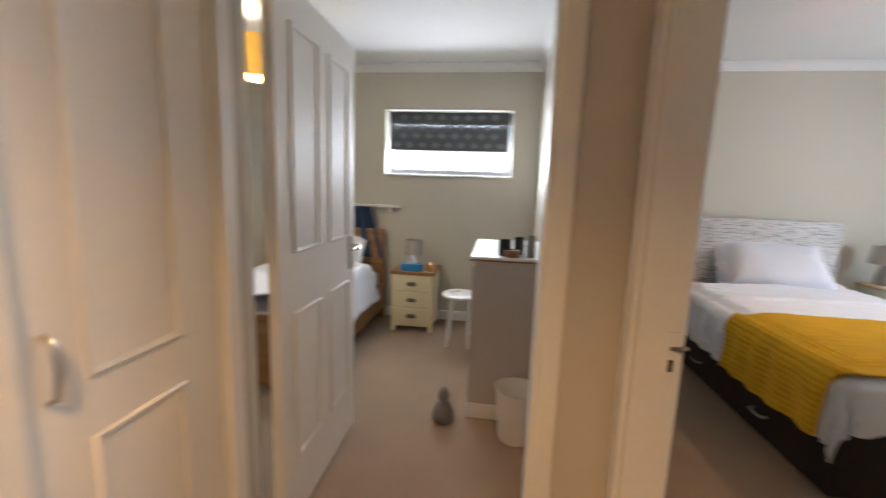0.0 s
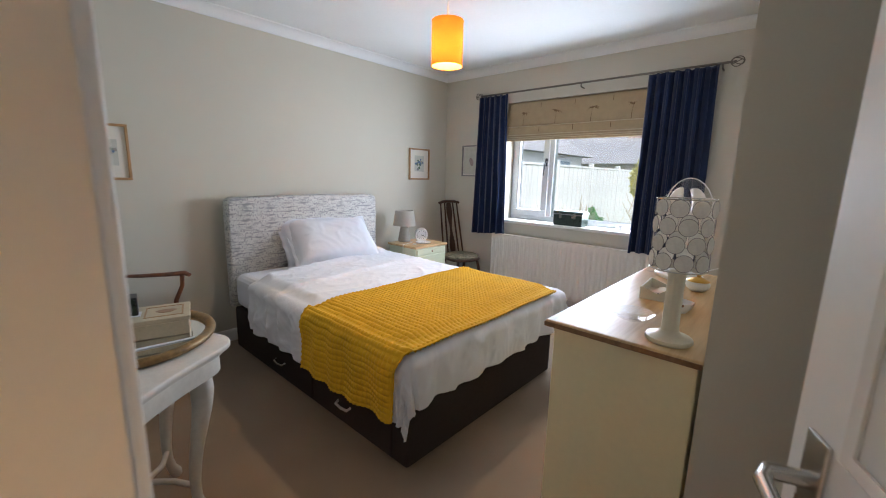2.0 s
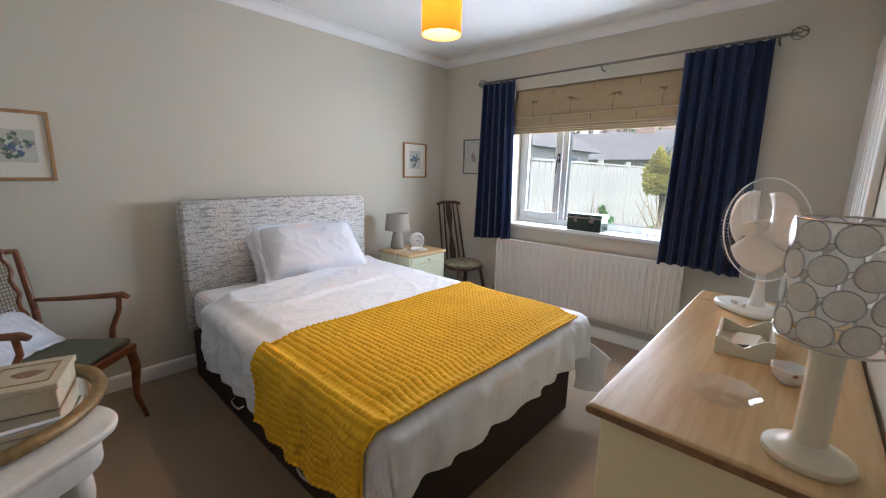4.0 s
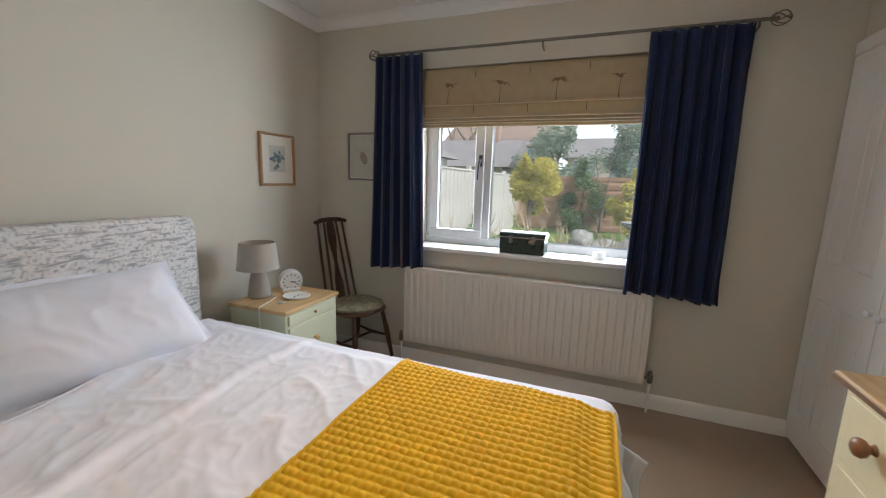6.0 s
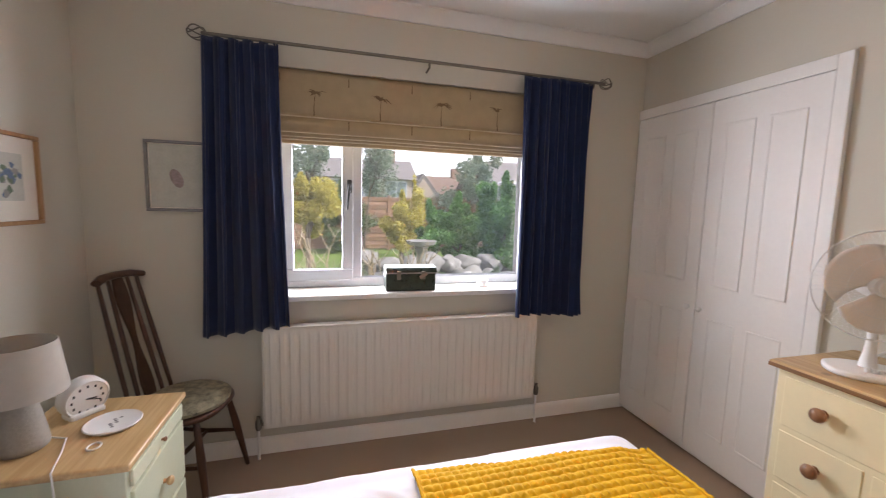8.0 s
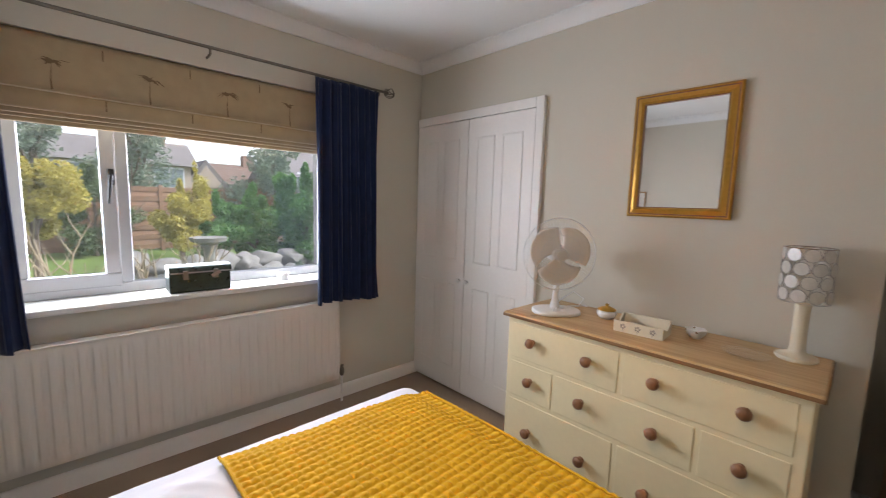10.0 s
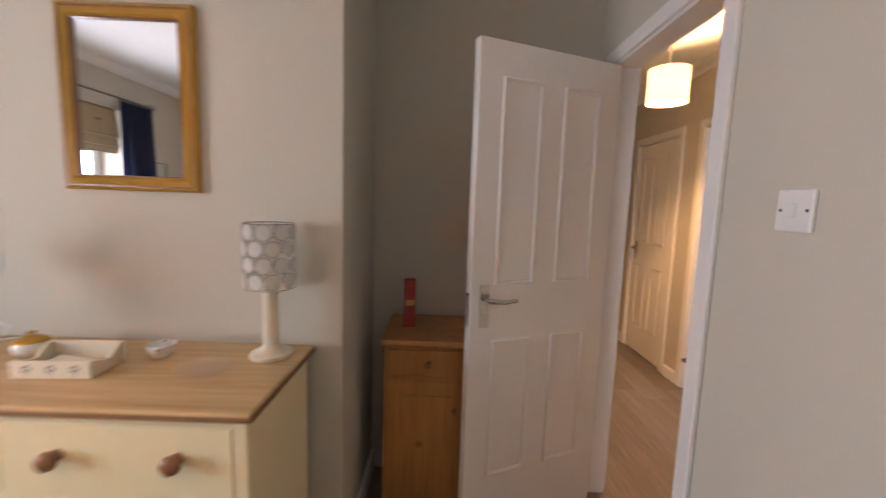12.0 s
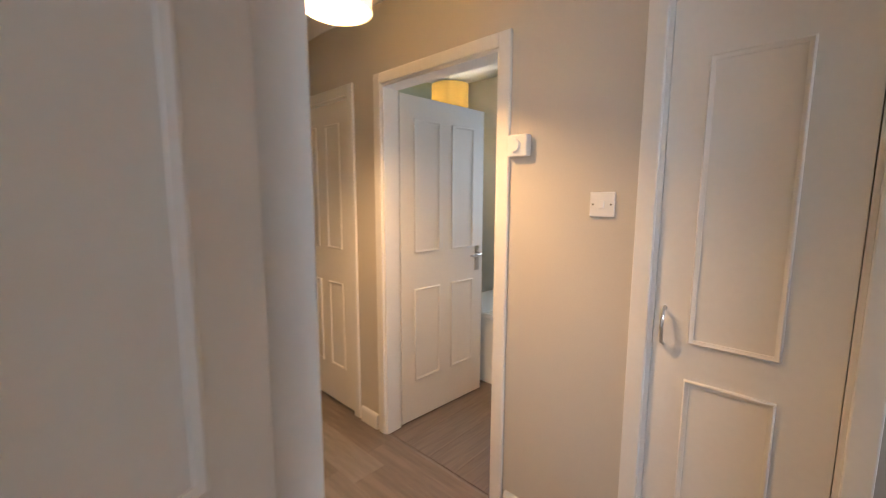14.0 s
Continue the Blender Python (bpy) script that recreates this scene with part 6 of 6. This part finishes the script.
# ---- floor boards of the hall, along its length ----
rnd = random.Random(4)
PLANKS = [wood("plank_%s" % nm, c, d, axis=1, rough=0.42, rings=15, knots=False) for nm, c, d in
          (("grey", (0.25, 0.205, 0.17), (0.15, 0.12, 0.10)), ("brown", (0.22, 0.175, 0.14), (0.13, 0.10, 0.08)), ("pale", (0.29, 0.245, 0.205), (0.18, 0.15, 0.125)))]
pw, pl_ = 0.185, 1.22
cut = {}


def plank_mesh(kind, length, along_y, mats):
    """One board; equal lengths of one finish share their mesh."""
    key = (kind, round(length, 2), along_y)
    if key not in cut:
        e = 0.0004
        bm = bx(e, e, -0.005, pw - e, length - e, 0.0, 0.0008, 1) if along_y else bx(e, e, -0.005, length - e, pw - e, 0.0, 0.0008, 1)
        cut[key] = mesh_of("plank", bm, mats[kind])
    return cut[key]


def lay(start, stop, first, last, along_y, mats):
    """Rows of boards side by side, trimmed at both ends of the room."""
    side = start
    while side + pw < stop:
        run = first - rnd.uniform(0.1, pl_ - 0.1)
        while run < last - 0.04:
            a, b = max(run, first), min(run + pl_, last)
            if b - a > 0.04:
                o = new("plank", plank_mesh(rnd.randrange(len(mats)), b - a, along_y, mats))
                o.parent, o.matrix_basis = hall_floor, pose(side, a, 0) if along_y else pose(a, side, 0)
            run += pl_
        side += pw


lay(HX + 0.001, HE + 0.06, -3.69, HN + 0.03, True, PLANKS)
BATHPLANKS = [wood("bath_plank_%s" % nm, c, d, axis=0, rough=0.42, rings=15, knots=False) for nm, c, d in
              (("brown", (0.19, 0.15, 0.125), (0.12, 0.095, 0.08)), ("grey", (0.21, 0.175, 0.15), (0.13, 0.105, 0.09)))]
lay(-0.84, 0.78, -1.84, HX - 0.02, False, BATHPLANKS)


# ---- outside ----
GZ = -0.22
LAWN = pbr("lawn", (0.13, 0.19, 0.05), rough=0.95, var=0.35, scale=0.9, bump=0.8, grain=30, spec=0.1)
solid("ground", bx(4.87, -400, -0.45, 700, 400, GZ), LAWN, "lawn and soil of the back garden", kind="structure")
solid("ground_north", bx(-60, 4.63, -0.45, 4.86, 400, GZ), LAWN, "garden to the side of the house", kind="structure")

GREYFENCE = wood("weathered_fence", (0.50, 0.48, 0.44), (0.34, 0.32, 0.29), axis=2, rough=0.85, rings=12)
REDFENCE = wood("stained_fence", (0.30, 0.18, 0.11), (0.20, 0.11, 0.065), axis=0, rough=0.85, rings=12)


def side_fence():
    fn = thing("side_fence", pose(5.2, 5.05, GZ), "weathered grey feather-edge garden fence", "fence")
    slat = mesh_of("slat", bx(0.0, 0.0, 0.15, 0.115, 0.014, 1.80, 0.002, 1), GREYFENCE)
    post = mesh_of("post", bx(-0.05, -0.03, 0.0, 0.05, 0.07, 1.92, 0.006, 1), GREYFENCE)
    cap = mesh_of("cap_rail", bx(0.0, -0.03, 1.80, 1.83, 0.05, 1.84, 0.004, 1), GREYFENCE)
    grav = mesh_of("gravel_board", bx(0.0, 0.0, 0.0, 1.83, 0.03, 0.15, 0.004, 1), GREYFENCE)
    for k in range(6):
        for mesh, x in ((post, 0), (cap, 0), (grav, 0)):
            o = new(mesh.name, mesh)
            o.parent, o.matrix_basis = fn, pose(k * 1.83, 0, 0)
        for j in range(16):
            o = new("slat", slat)
            o.parent, o.matrix_basis = fn, pose(k * 1.83 + j * 0.1135, -0.012 if j % 2 else -0.004, 0)


side_fence()
bf = thing("back_fence", pose(16.2, -8.0, GZ), "red-brown stained panel fence at the garden's end", "fence")
lap = mesh_of("lap_board", bx(-0.015, 0.02, 0.0, 0.015, 1.80, 0.135, 0.003, 1), REDFENCE)
postm = mesh_of("post", bx(-0.05, -0.05, 0.0, 0.05, 0.05, 1.90, 0.006, 1), REDFENCE)
for k in range(7):
    o = new("post", postm)
    o.parent, o.matrix_basis = bf, pose(0, k * 1.85, 0)
    for j in range(13):
        o = new("lap_board", lap)
        o.parent, o.matrix_basis = bf, pose(0.0, k * 1.85, 0.06 + j * 0.137, 0, 10 if j % 2 else -6, 0)

BRICK = pbr("house_brick", (0.26, 0.17, 0.125), rough=0.9, var=0.18, scale=1.5, bump=0.3, grain=12)
RENDERW = pbr("house_render", (0.36, 0.30, 0.24), rough=0.9, var=0.08, scale=1.5)
TILES = pbr("roof_tiles", (0.17, 0.155, 0.15), rough=0.85, var=0.25, scale=1.2, bump=0.5, grain=10)
TILESB = pbr("brown_roof_tiles", (0.16, 0.11, 0.085), rough=0.85, var=0.25, scale=1.2, bump=0.5, grain=10)
HGLASS = pbr("house_window_glass", (0.16, 0.20, 0.24), rough=0.1, var=0.1)


def house(m, w, d, eaves, ridge, walls, roof, label, rows=(1.0, 3.5), cols=3, gable=False):
    """Local x is the face looking at the garden, ridge along x (or along y for a gable end)."""
    ob = thing("house", m, label, "house")
    part("wall", bx(0, 0, 0, w, d, eaves), walls, ob)
    bm = bmesh.new()
    o = 0.35
    if gable:
        a = [bm.verts.new(p) for p in ((-o, -o, eaves), (w / 2, -o, ridge), (w + o, -o, eaves), (-o, d + o, eaves), (w / 2, d + o, ridge), (w + o, d + o, eaves))]
    else:
        a = [bm.verts.new(p) for p in ((-o, -o, eaves), (-o, d / 2, ridge), (-o, d + o, eaves), (w + o, -o, eaves), (w + o, d / 2, ridge), (w + o, d + o, eaves))]
    for f in ((0, 1, 2), (5, 4, 3), (0, 3, 4, 1), (1, 4, 5, 2), (2, 5, 3, 0)):
        bm.faces.new([a[i] for i in f])
    bmesh.ops.recalc_face_normals(bm, faces=bm.faces)
    rf = part("roof", bm, roof, ob)
    if not gable:
        part("chimney", bx(w * 0.75, d / 2 - 0.3, ridge - 0.6, w * 0.75 + 0.8, d / 2 + 0.3, ridge + 0.7, 0.03), BRICK, rf)
    else:
        g = bmesh.new()
        v = [g.verts.new(p) for p in ((0, -0.002, eaves - 0.05), (w, -0.002, eaves - 0.05), (w / 2, -0.002, ridge - 0.35), (0, 0.1, eaves - 0.05), (w, 0.1, eaves - 0.05), (w / 2, 0.1, ridge - 0.35))]
        for f in ((0, 1, 2), (5, 4, 3), (0, 3, 4, 1), (1, 4, 5, 2), (2, 5, 3, 0)):
            g.faces.new([v[i] for i in f])
        bmesh.ops.recalc_face_normals(g, faces=g.faces)
        part("gable_wall", moved(g, pose(0, -o - 0.02, 0)), walls, ob)
    for z in rows:
        for k in range(cols):
            cx = w * (k + 0.5) / cols
            wn_ = part("window", bx(cx - 0.75, -0.06, z, cx + 0.75, 0.02, z + 1.2, 0.02), UPVC, ob)
            for dx in (-0.68, 0.03):
                part("pane", bx(cx + dx, -0.075, z + 0.09, cx + dx + 0.65, -0.062, z + 1.1), HGLASS, wn_)
    return ob


# faces look back at the garden, toward -x
house(pose(30, 4.3, GZ, 0, 0, -90), 6.6, 5, 3.3, 4.8, RENDERW, TILES, "two-storey house with a slate roof beyond the garden", rows=(0.7, 2.0), cols=3)
house(pose(31, -2.3, GZ, 0, 0, -90), 1.95, 5, 2.2, 3.85, RENDERW, TILES, "small slate-roofed gabled house", rows=(0.8,), cols=1, gable=True)
house(pose(31.5, -4.4, GZ, 0, 0, -90), 2.6, 5, 2.35, 3.9, BRICK, TILESB, "low brick house with a brown tiled roof", rows=(0.9,), cols=1)
house(pose(26, -6.6, GZ, 0, 0, -90), 7.0, 6, 2.9, 4.75, BRICK, TILES, "two-storey red brick house with a slate roof", rows=(0.8, 2.0), cols=3)
house(pose(34, 14.5, GZ, 0, 0, -90), 8.0, 7, 4.4, 6.6, BRICK, TILESB, "red brick house with a tiled roof", cols=3)
house(pose(18.5, 12.6, GZ, 0, 0, -90), 6.5, 6, 2.2, 3.6, RENDERW, TILES, "white-walled bungalow beyond the side fence", rows=(0.8,), cols=2)
house(pose(8.0, 7.2, GZ), 7.0, 5, 2.3, 3.9, pbr("white_render", (0.55, 0.53, 0.50), rough=0.9, var=0.05), TILES, "white garage wall and dark roof of the neighbouring house", rows=(1.0,), cols=2)

LEAFS = {"green": ((0.09, 0.14, 0.055), (0.16, 0.22, 0.09)), "gold": ((0.44, 0.39, 0.07), (0.60, 0.53, 0.13)), "blue": ((0.13, 0.19, 0.13), (0.29, 0.35, 0.26)), "laurel": ((0.08, 0.21, 0.055), (0.20, 0.38, 0.11)),
         "straw": ((0.30, 0.24, 0.13), (0.38, 0.31, 0.19))}


def leaf_mat(name):
    m, n, l, b = nodes_of("leaves_" + name)
    g, r = n.new("ShaderNodeNewGeometry"), n.new("ShaderNodeValToRGB")
    r.color_ramp.elements[0].color, r.color_ramp.elements[1].color = (*LEAFS[name][0], 1), (*LEAFS[name][1], 1)
    l.new(g.outputs["Random Per Island"], r.inputs[0])
    l.new(r.outputs[0], b.inputs["Base Color"])
    b.inputs["Roughness"].default_value = 0.6
    t, mx = n.new("ShaderNodeBsdfTranslucent"), n.new("ShaderNodeMixShader")
    l.new(r.outputs[0], t.inputs[0])
    mx.inputs[0].default_value = 0.5
    l.new(b.outputs[0], mx.inputs[1])
    l.new(t.outputs[0], mx.inputs[2])
    l.new(mx.outputs[0], n["Material Output"].inputs[0])
    return m


LM = {k: leaf_mat(k) for k in LEAFS}
BARK = pbr("bark", (0.13, 0.10, 0.075), rough=0.95, var=0.3, scale=10, bump=0.8, grain=60)
TWIG = pbr("pale_twig", (0.34, 0.27, 0.18), rough=0.9, var=0.2)


def leaves(clumps, count, size, rng):
    """Many small folded leaves scattered over uneven clumps (centre, radii)."""
    vs, fs = [], []
    for _ in range(count):
        c, r = rng.choice(clumps)
        d = Vector((rng.gauss(0, 1), rng.gauss(0, 1), rng.gauss(0, 1))).normalized() * (rng.random() ** 0.35)
        p = Vector((c[0] + d.x * r[0], c[1] + d.y * r[1], c[2] + d.z * r[2]))
        a = Vector((rng.gauss(0, 1), rng.gauss(0, 1), rng.gauss(0, 0.7))).normalized()
        b = a.cross(Vector((rng.gauss(0, 1), rng.gauss(0, 1), rng.gauss(0, 1)))).normalized()
        s = size * rng.uniform(0.6, 1.3)
        i = len(vs)
        vs += [p - a * s, p + b * s * 0.45, p + a * s, p - b * s * 0.45]
        fs.append((i, i + 1, i + 2, i + 3))
    me = bpy.data.meshes.new("crown")
    me.from_pydata([tuple(v) for v in vs], [], fs)
    return me


def plant(name, x, y, height, spread, leaf, label, category, count, size, seed, trunk=0.06, base=0.3, limbs=7):
    rng = random.Random(seed)
    ob = thing(name, pose(x, y, GZ), label, category)
    top = height * 0.75
    part("trunk", tube([(0, 0, -0.05), (0.03 * height * 0.2, 0.02, height * base), (0.05, -0.04, top)], [trunk, trunk * 0.7, trunk * 0.25], 8), BARK, ob)
    clumps = []
    for k in range(limbs):
        a, z = k * 2.4 + rng.random(), height * (base + (0.95 - base) * (k + 0.5) / limbs)
        w = spread * math.sin(math.pi * min(0.92, 0.18 + 0.8 * (k + 0.5) / limbs)) * rng.uniform(0.55, 1.0)
        tip = (w * 0.6 * math.cos(a), w * 0.6 * math.sin(a), z)
        part("limb", tube([(0, 0, z * 0.65), (tip[0] * 0.5, tip[1] * 0.5, z * 0.86), tip], [trunk * 0.45, trunk * 0.3, trunk * 0.12], 6), BARK, ob)
        for _ in range(3):
            clumps.append(((tip[0] + rng.gauss(0, 0.22) * w, tip[1] + rng.gauss(0, 0.22) * w, z + rng.gauss(0, 0.06) * height), (w * 0.42, w * 0.42, height * 0.11)))
    me = leaves(clumps, count, size, rng)
    me.materials.append(LM[leaf])
    cr = new("crown", me)
    cr.parent = ob
    return ob


def bare(name, x, y, height, label, seed, mat=TWIG, r0=0.018, category="shrub", stems=7, spread=0.35):
    rng = random.Random(seed)
    ob = thing(name, pose(x, y, GZ), label, category)
    for k in range(stems):
        a = rng.uniform(0, 6.28)
        p = Vector((0.05 * math.cos(a), 0.05 * math.sin(a), -0.05))
        d = Vector((spread * math.cos(a), spread * math.sin(a), 1)).normalized()
        pts = [p]
        for j in range(5):
            d = (d + Vector((rng.gauss(0, 0.14), rng.gauss(0, 0.14), 0.05))).normalized()
            p = p + d * height / 5
            pts.append(p)
        st_ = part("stem", tube(pts, [r0 * (1 - 0.16 * j) for j in range(6)], 6), mat, ob)
        for j in (2, 3, 4):
            e = (d + Vector((rng.gauss(0, 0.8), rng.gauss(0, 0.8), 0.2))).normalized()
            part("twig", tube([pts[j], pts[j] + e * height * 0.16, pts[j] + e * height * 0.26 + Vector((0, 0, height * 0.07))], [r0 * 0.5, r0 * 0.35, r0 * 0.15], 5), mat, st_)
    return ob


plant("golden_shrub", 10.4, 3.62, 2.05, 0.78, "gold", "rounded golden-leaved shrub on thin stems", "shrub", 9000, 0.042, 1, base=0.60)
plant("golden_shrub", 11.6, 1.58, 1.75, 0.70, "gold", "rounded golden-leaved shrub by the back fence", "shrub", 8000, 0.042, 2, base=0.50)
plant("golden_shrub", 14.2, 0.75, 2.35, 0.60, "gold", "taller thin golden-green shrub by the back fence", "shrub", 2000, 0.05, 7, base=0.45)
plant("evergreen_tree", 18.5, 3.9, 4.4, 2.0, "blue", "dark bushy evergreen tree beyond the lawn", "tree", 8000, 0.075, 3, trunk=0.12, base=0.15, limbs=9)
plant("evergreen_tree", 19.5, 1.35, 5.0, 1.5, "blue", "tall ivy-clad tree behind the back fence", "tree", 6000, 0.075, 4, trunk=0.14, base=0.3, limbs=9)
plant("evergreen_tree", 22.0, -4.2, 4.5, 0.75, "blue", "narrow dark conifer behind the back fence", "tree", 4200, 0.085, 5, trunk=0.12, base=0.1, limbs=10)
plant("evergreen_tree", 24.0, 8.3, 5.6, 1.6, "green", "tall dark conifer among the houses", "tree", 4600, 0.10, 6, trunk=0.14, base=0.2, limbs=9)
plant("evergreen_tree", 15.4, -1.75, 3.6, 1.5, "blue", "broad grey-green evergreen above the laurels", "tree", 6500, 0.07, 9, trunk=0.1, base=0.15, limbs=9)
plant("evergreen_tree", 15.6, 2.75, 2.3, 1.0, "green", "dark rounded yew by the back fence", "tree", 5200, 0.06, 8, trunk=0.06, base=0.05)
for i, (x_, y_, h_, w_) in enumerate(((12.9, 0.55, 1.75, 0.85), (12.5, -0.15, 1.95, 0.95), (11.4, 0.20, 1.50, 0.85), (11.8, -0.80, 2.25, 1.05), (10.7, -0.65, 2.35, 0.95), (10.2, -1.25, 2.95, 1.1), (11.4, -1.8, 2.8, 1.2))):
    plant("laurel_bush", x_, y_, h_, w_, "laurel", "dense bright green laurel bush", "bush", 7500, 0.062, 20 + i, base=0.04)
plant("low_bush", 9.8, 4.55, 0.85, 0.7, "laurel", "low green bush by the side fence", "bush", 1400, 0.05, 31, base=0.1)
plant("low_bush", 7.4, 1.3, 0.40, 0.5, "straw", "low straw-coloured clump in the border", "bush", 1400, 0.04, 32, trunk=0.02, base=0.05)
plant("low_bush", 8.5, 2.75, 0.65, 0.40, "blue", "low grey-blue lavender clump in the border", "bush", 1600, 0.035, 33, trunk=0.02, base=0.05)
plant("low_bush", 8.3, 0.60, 0.60, 0.38, "blue", "low grey-blue lavender clump in the border", "bush", 1600, 0.035, 34, trunk=0.02, base=0.05)
bare("bare_shrub", 7.2, 2.55, 1.15, "bare pale twiggy shrub under the window", 41)
bare("bare_shrub", 7.6, 4.1, 1.25, "bare pale twiggy shrub by the side fence", 42, r0=0.022)
bare("bare_shrub", 6.9, 3.5, 1.1, "bare pale twiggy shrub by the side fence", 43, r0=0.016)
bare("bare_shrub", 8.4, 2.05, 1.05, "bare pale twiggy shrub in the border", 44)
bare("bare_shrub", 9.9, 3.3, 1.35, "bare forked pale stems beside the golden shrub", 47, r0=0.025, stems=4)
bare("bare_tree", 26.0, 11.5, 7.0, "bare leafless tree among the houses", 45, mat=BARK, r0=0.16, category="tree", stems=6, spread=0.3)
bare("bare_tree", 15.2, 2.2, 2.6, "thin leaning bare tree before the back fence", 46, mat=BARK, r0=0.05, category="tree", stems=2, spread=0.2)

STONE = pbr("grey_stone", (0.22, 0.215, 0.20), rough=0.9, var=0.2, scale=5, bump=0.6, grain=40)
bbm = thing("bird_bath", pose(9.2, 1.66, GZ), "weathered stone bird bath", "bird bath")
part("pedestal", lathe([(0.0, 0.0), (0.17, 0.0), (0.16, 0.06), (0.09, 0.12), (0.08, 0.75), (0.13, 0.86), (0.0, 0.87)], 20), STONE, bbm)
part("basin", lathe([(0.0, 0.87), (0.12, 0.87), (0.25, 0.92), (0.27, 0.98), (0.23, 0.98), (0.13, 0.93), (0.0, 0.92)], 24), STONE, bbm)
rng = random.Random(8)
for k in range(16):
    bm = bmesh.new()
    bmesh.ops.create_icosphere(bm, subdivisions=3, radius=1)
    sx, sy, sz = rng.uniform(0.26, 0.36), rng.uniform(0.16, 0.34), rng.uniform(0.16, 0.28)
    for v in bm.verts:
        f = 1 + 0.45 * noise.noise(v.co * 1.5 + Vector((k * 3, 0, 0))) + 0.18 * abs(noise.noise(v.co * 4 + Vector((k * 5, 1, 0))))
        v.co = Vector((v.co.x * sx * f, v.co.y * sy * f, v.co.z * sz * f))
    solid("rockery_stone", bm, STONE, "rounded grey rockery boulder", "stone", "rockery", m=pose(9.55 + 0.55 * (k % 2), 2.75 - k * 0.21, GZ + 0.14 + 0.26 * (k % 2), 0, 0, rng.uniform(0, 180)))
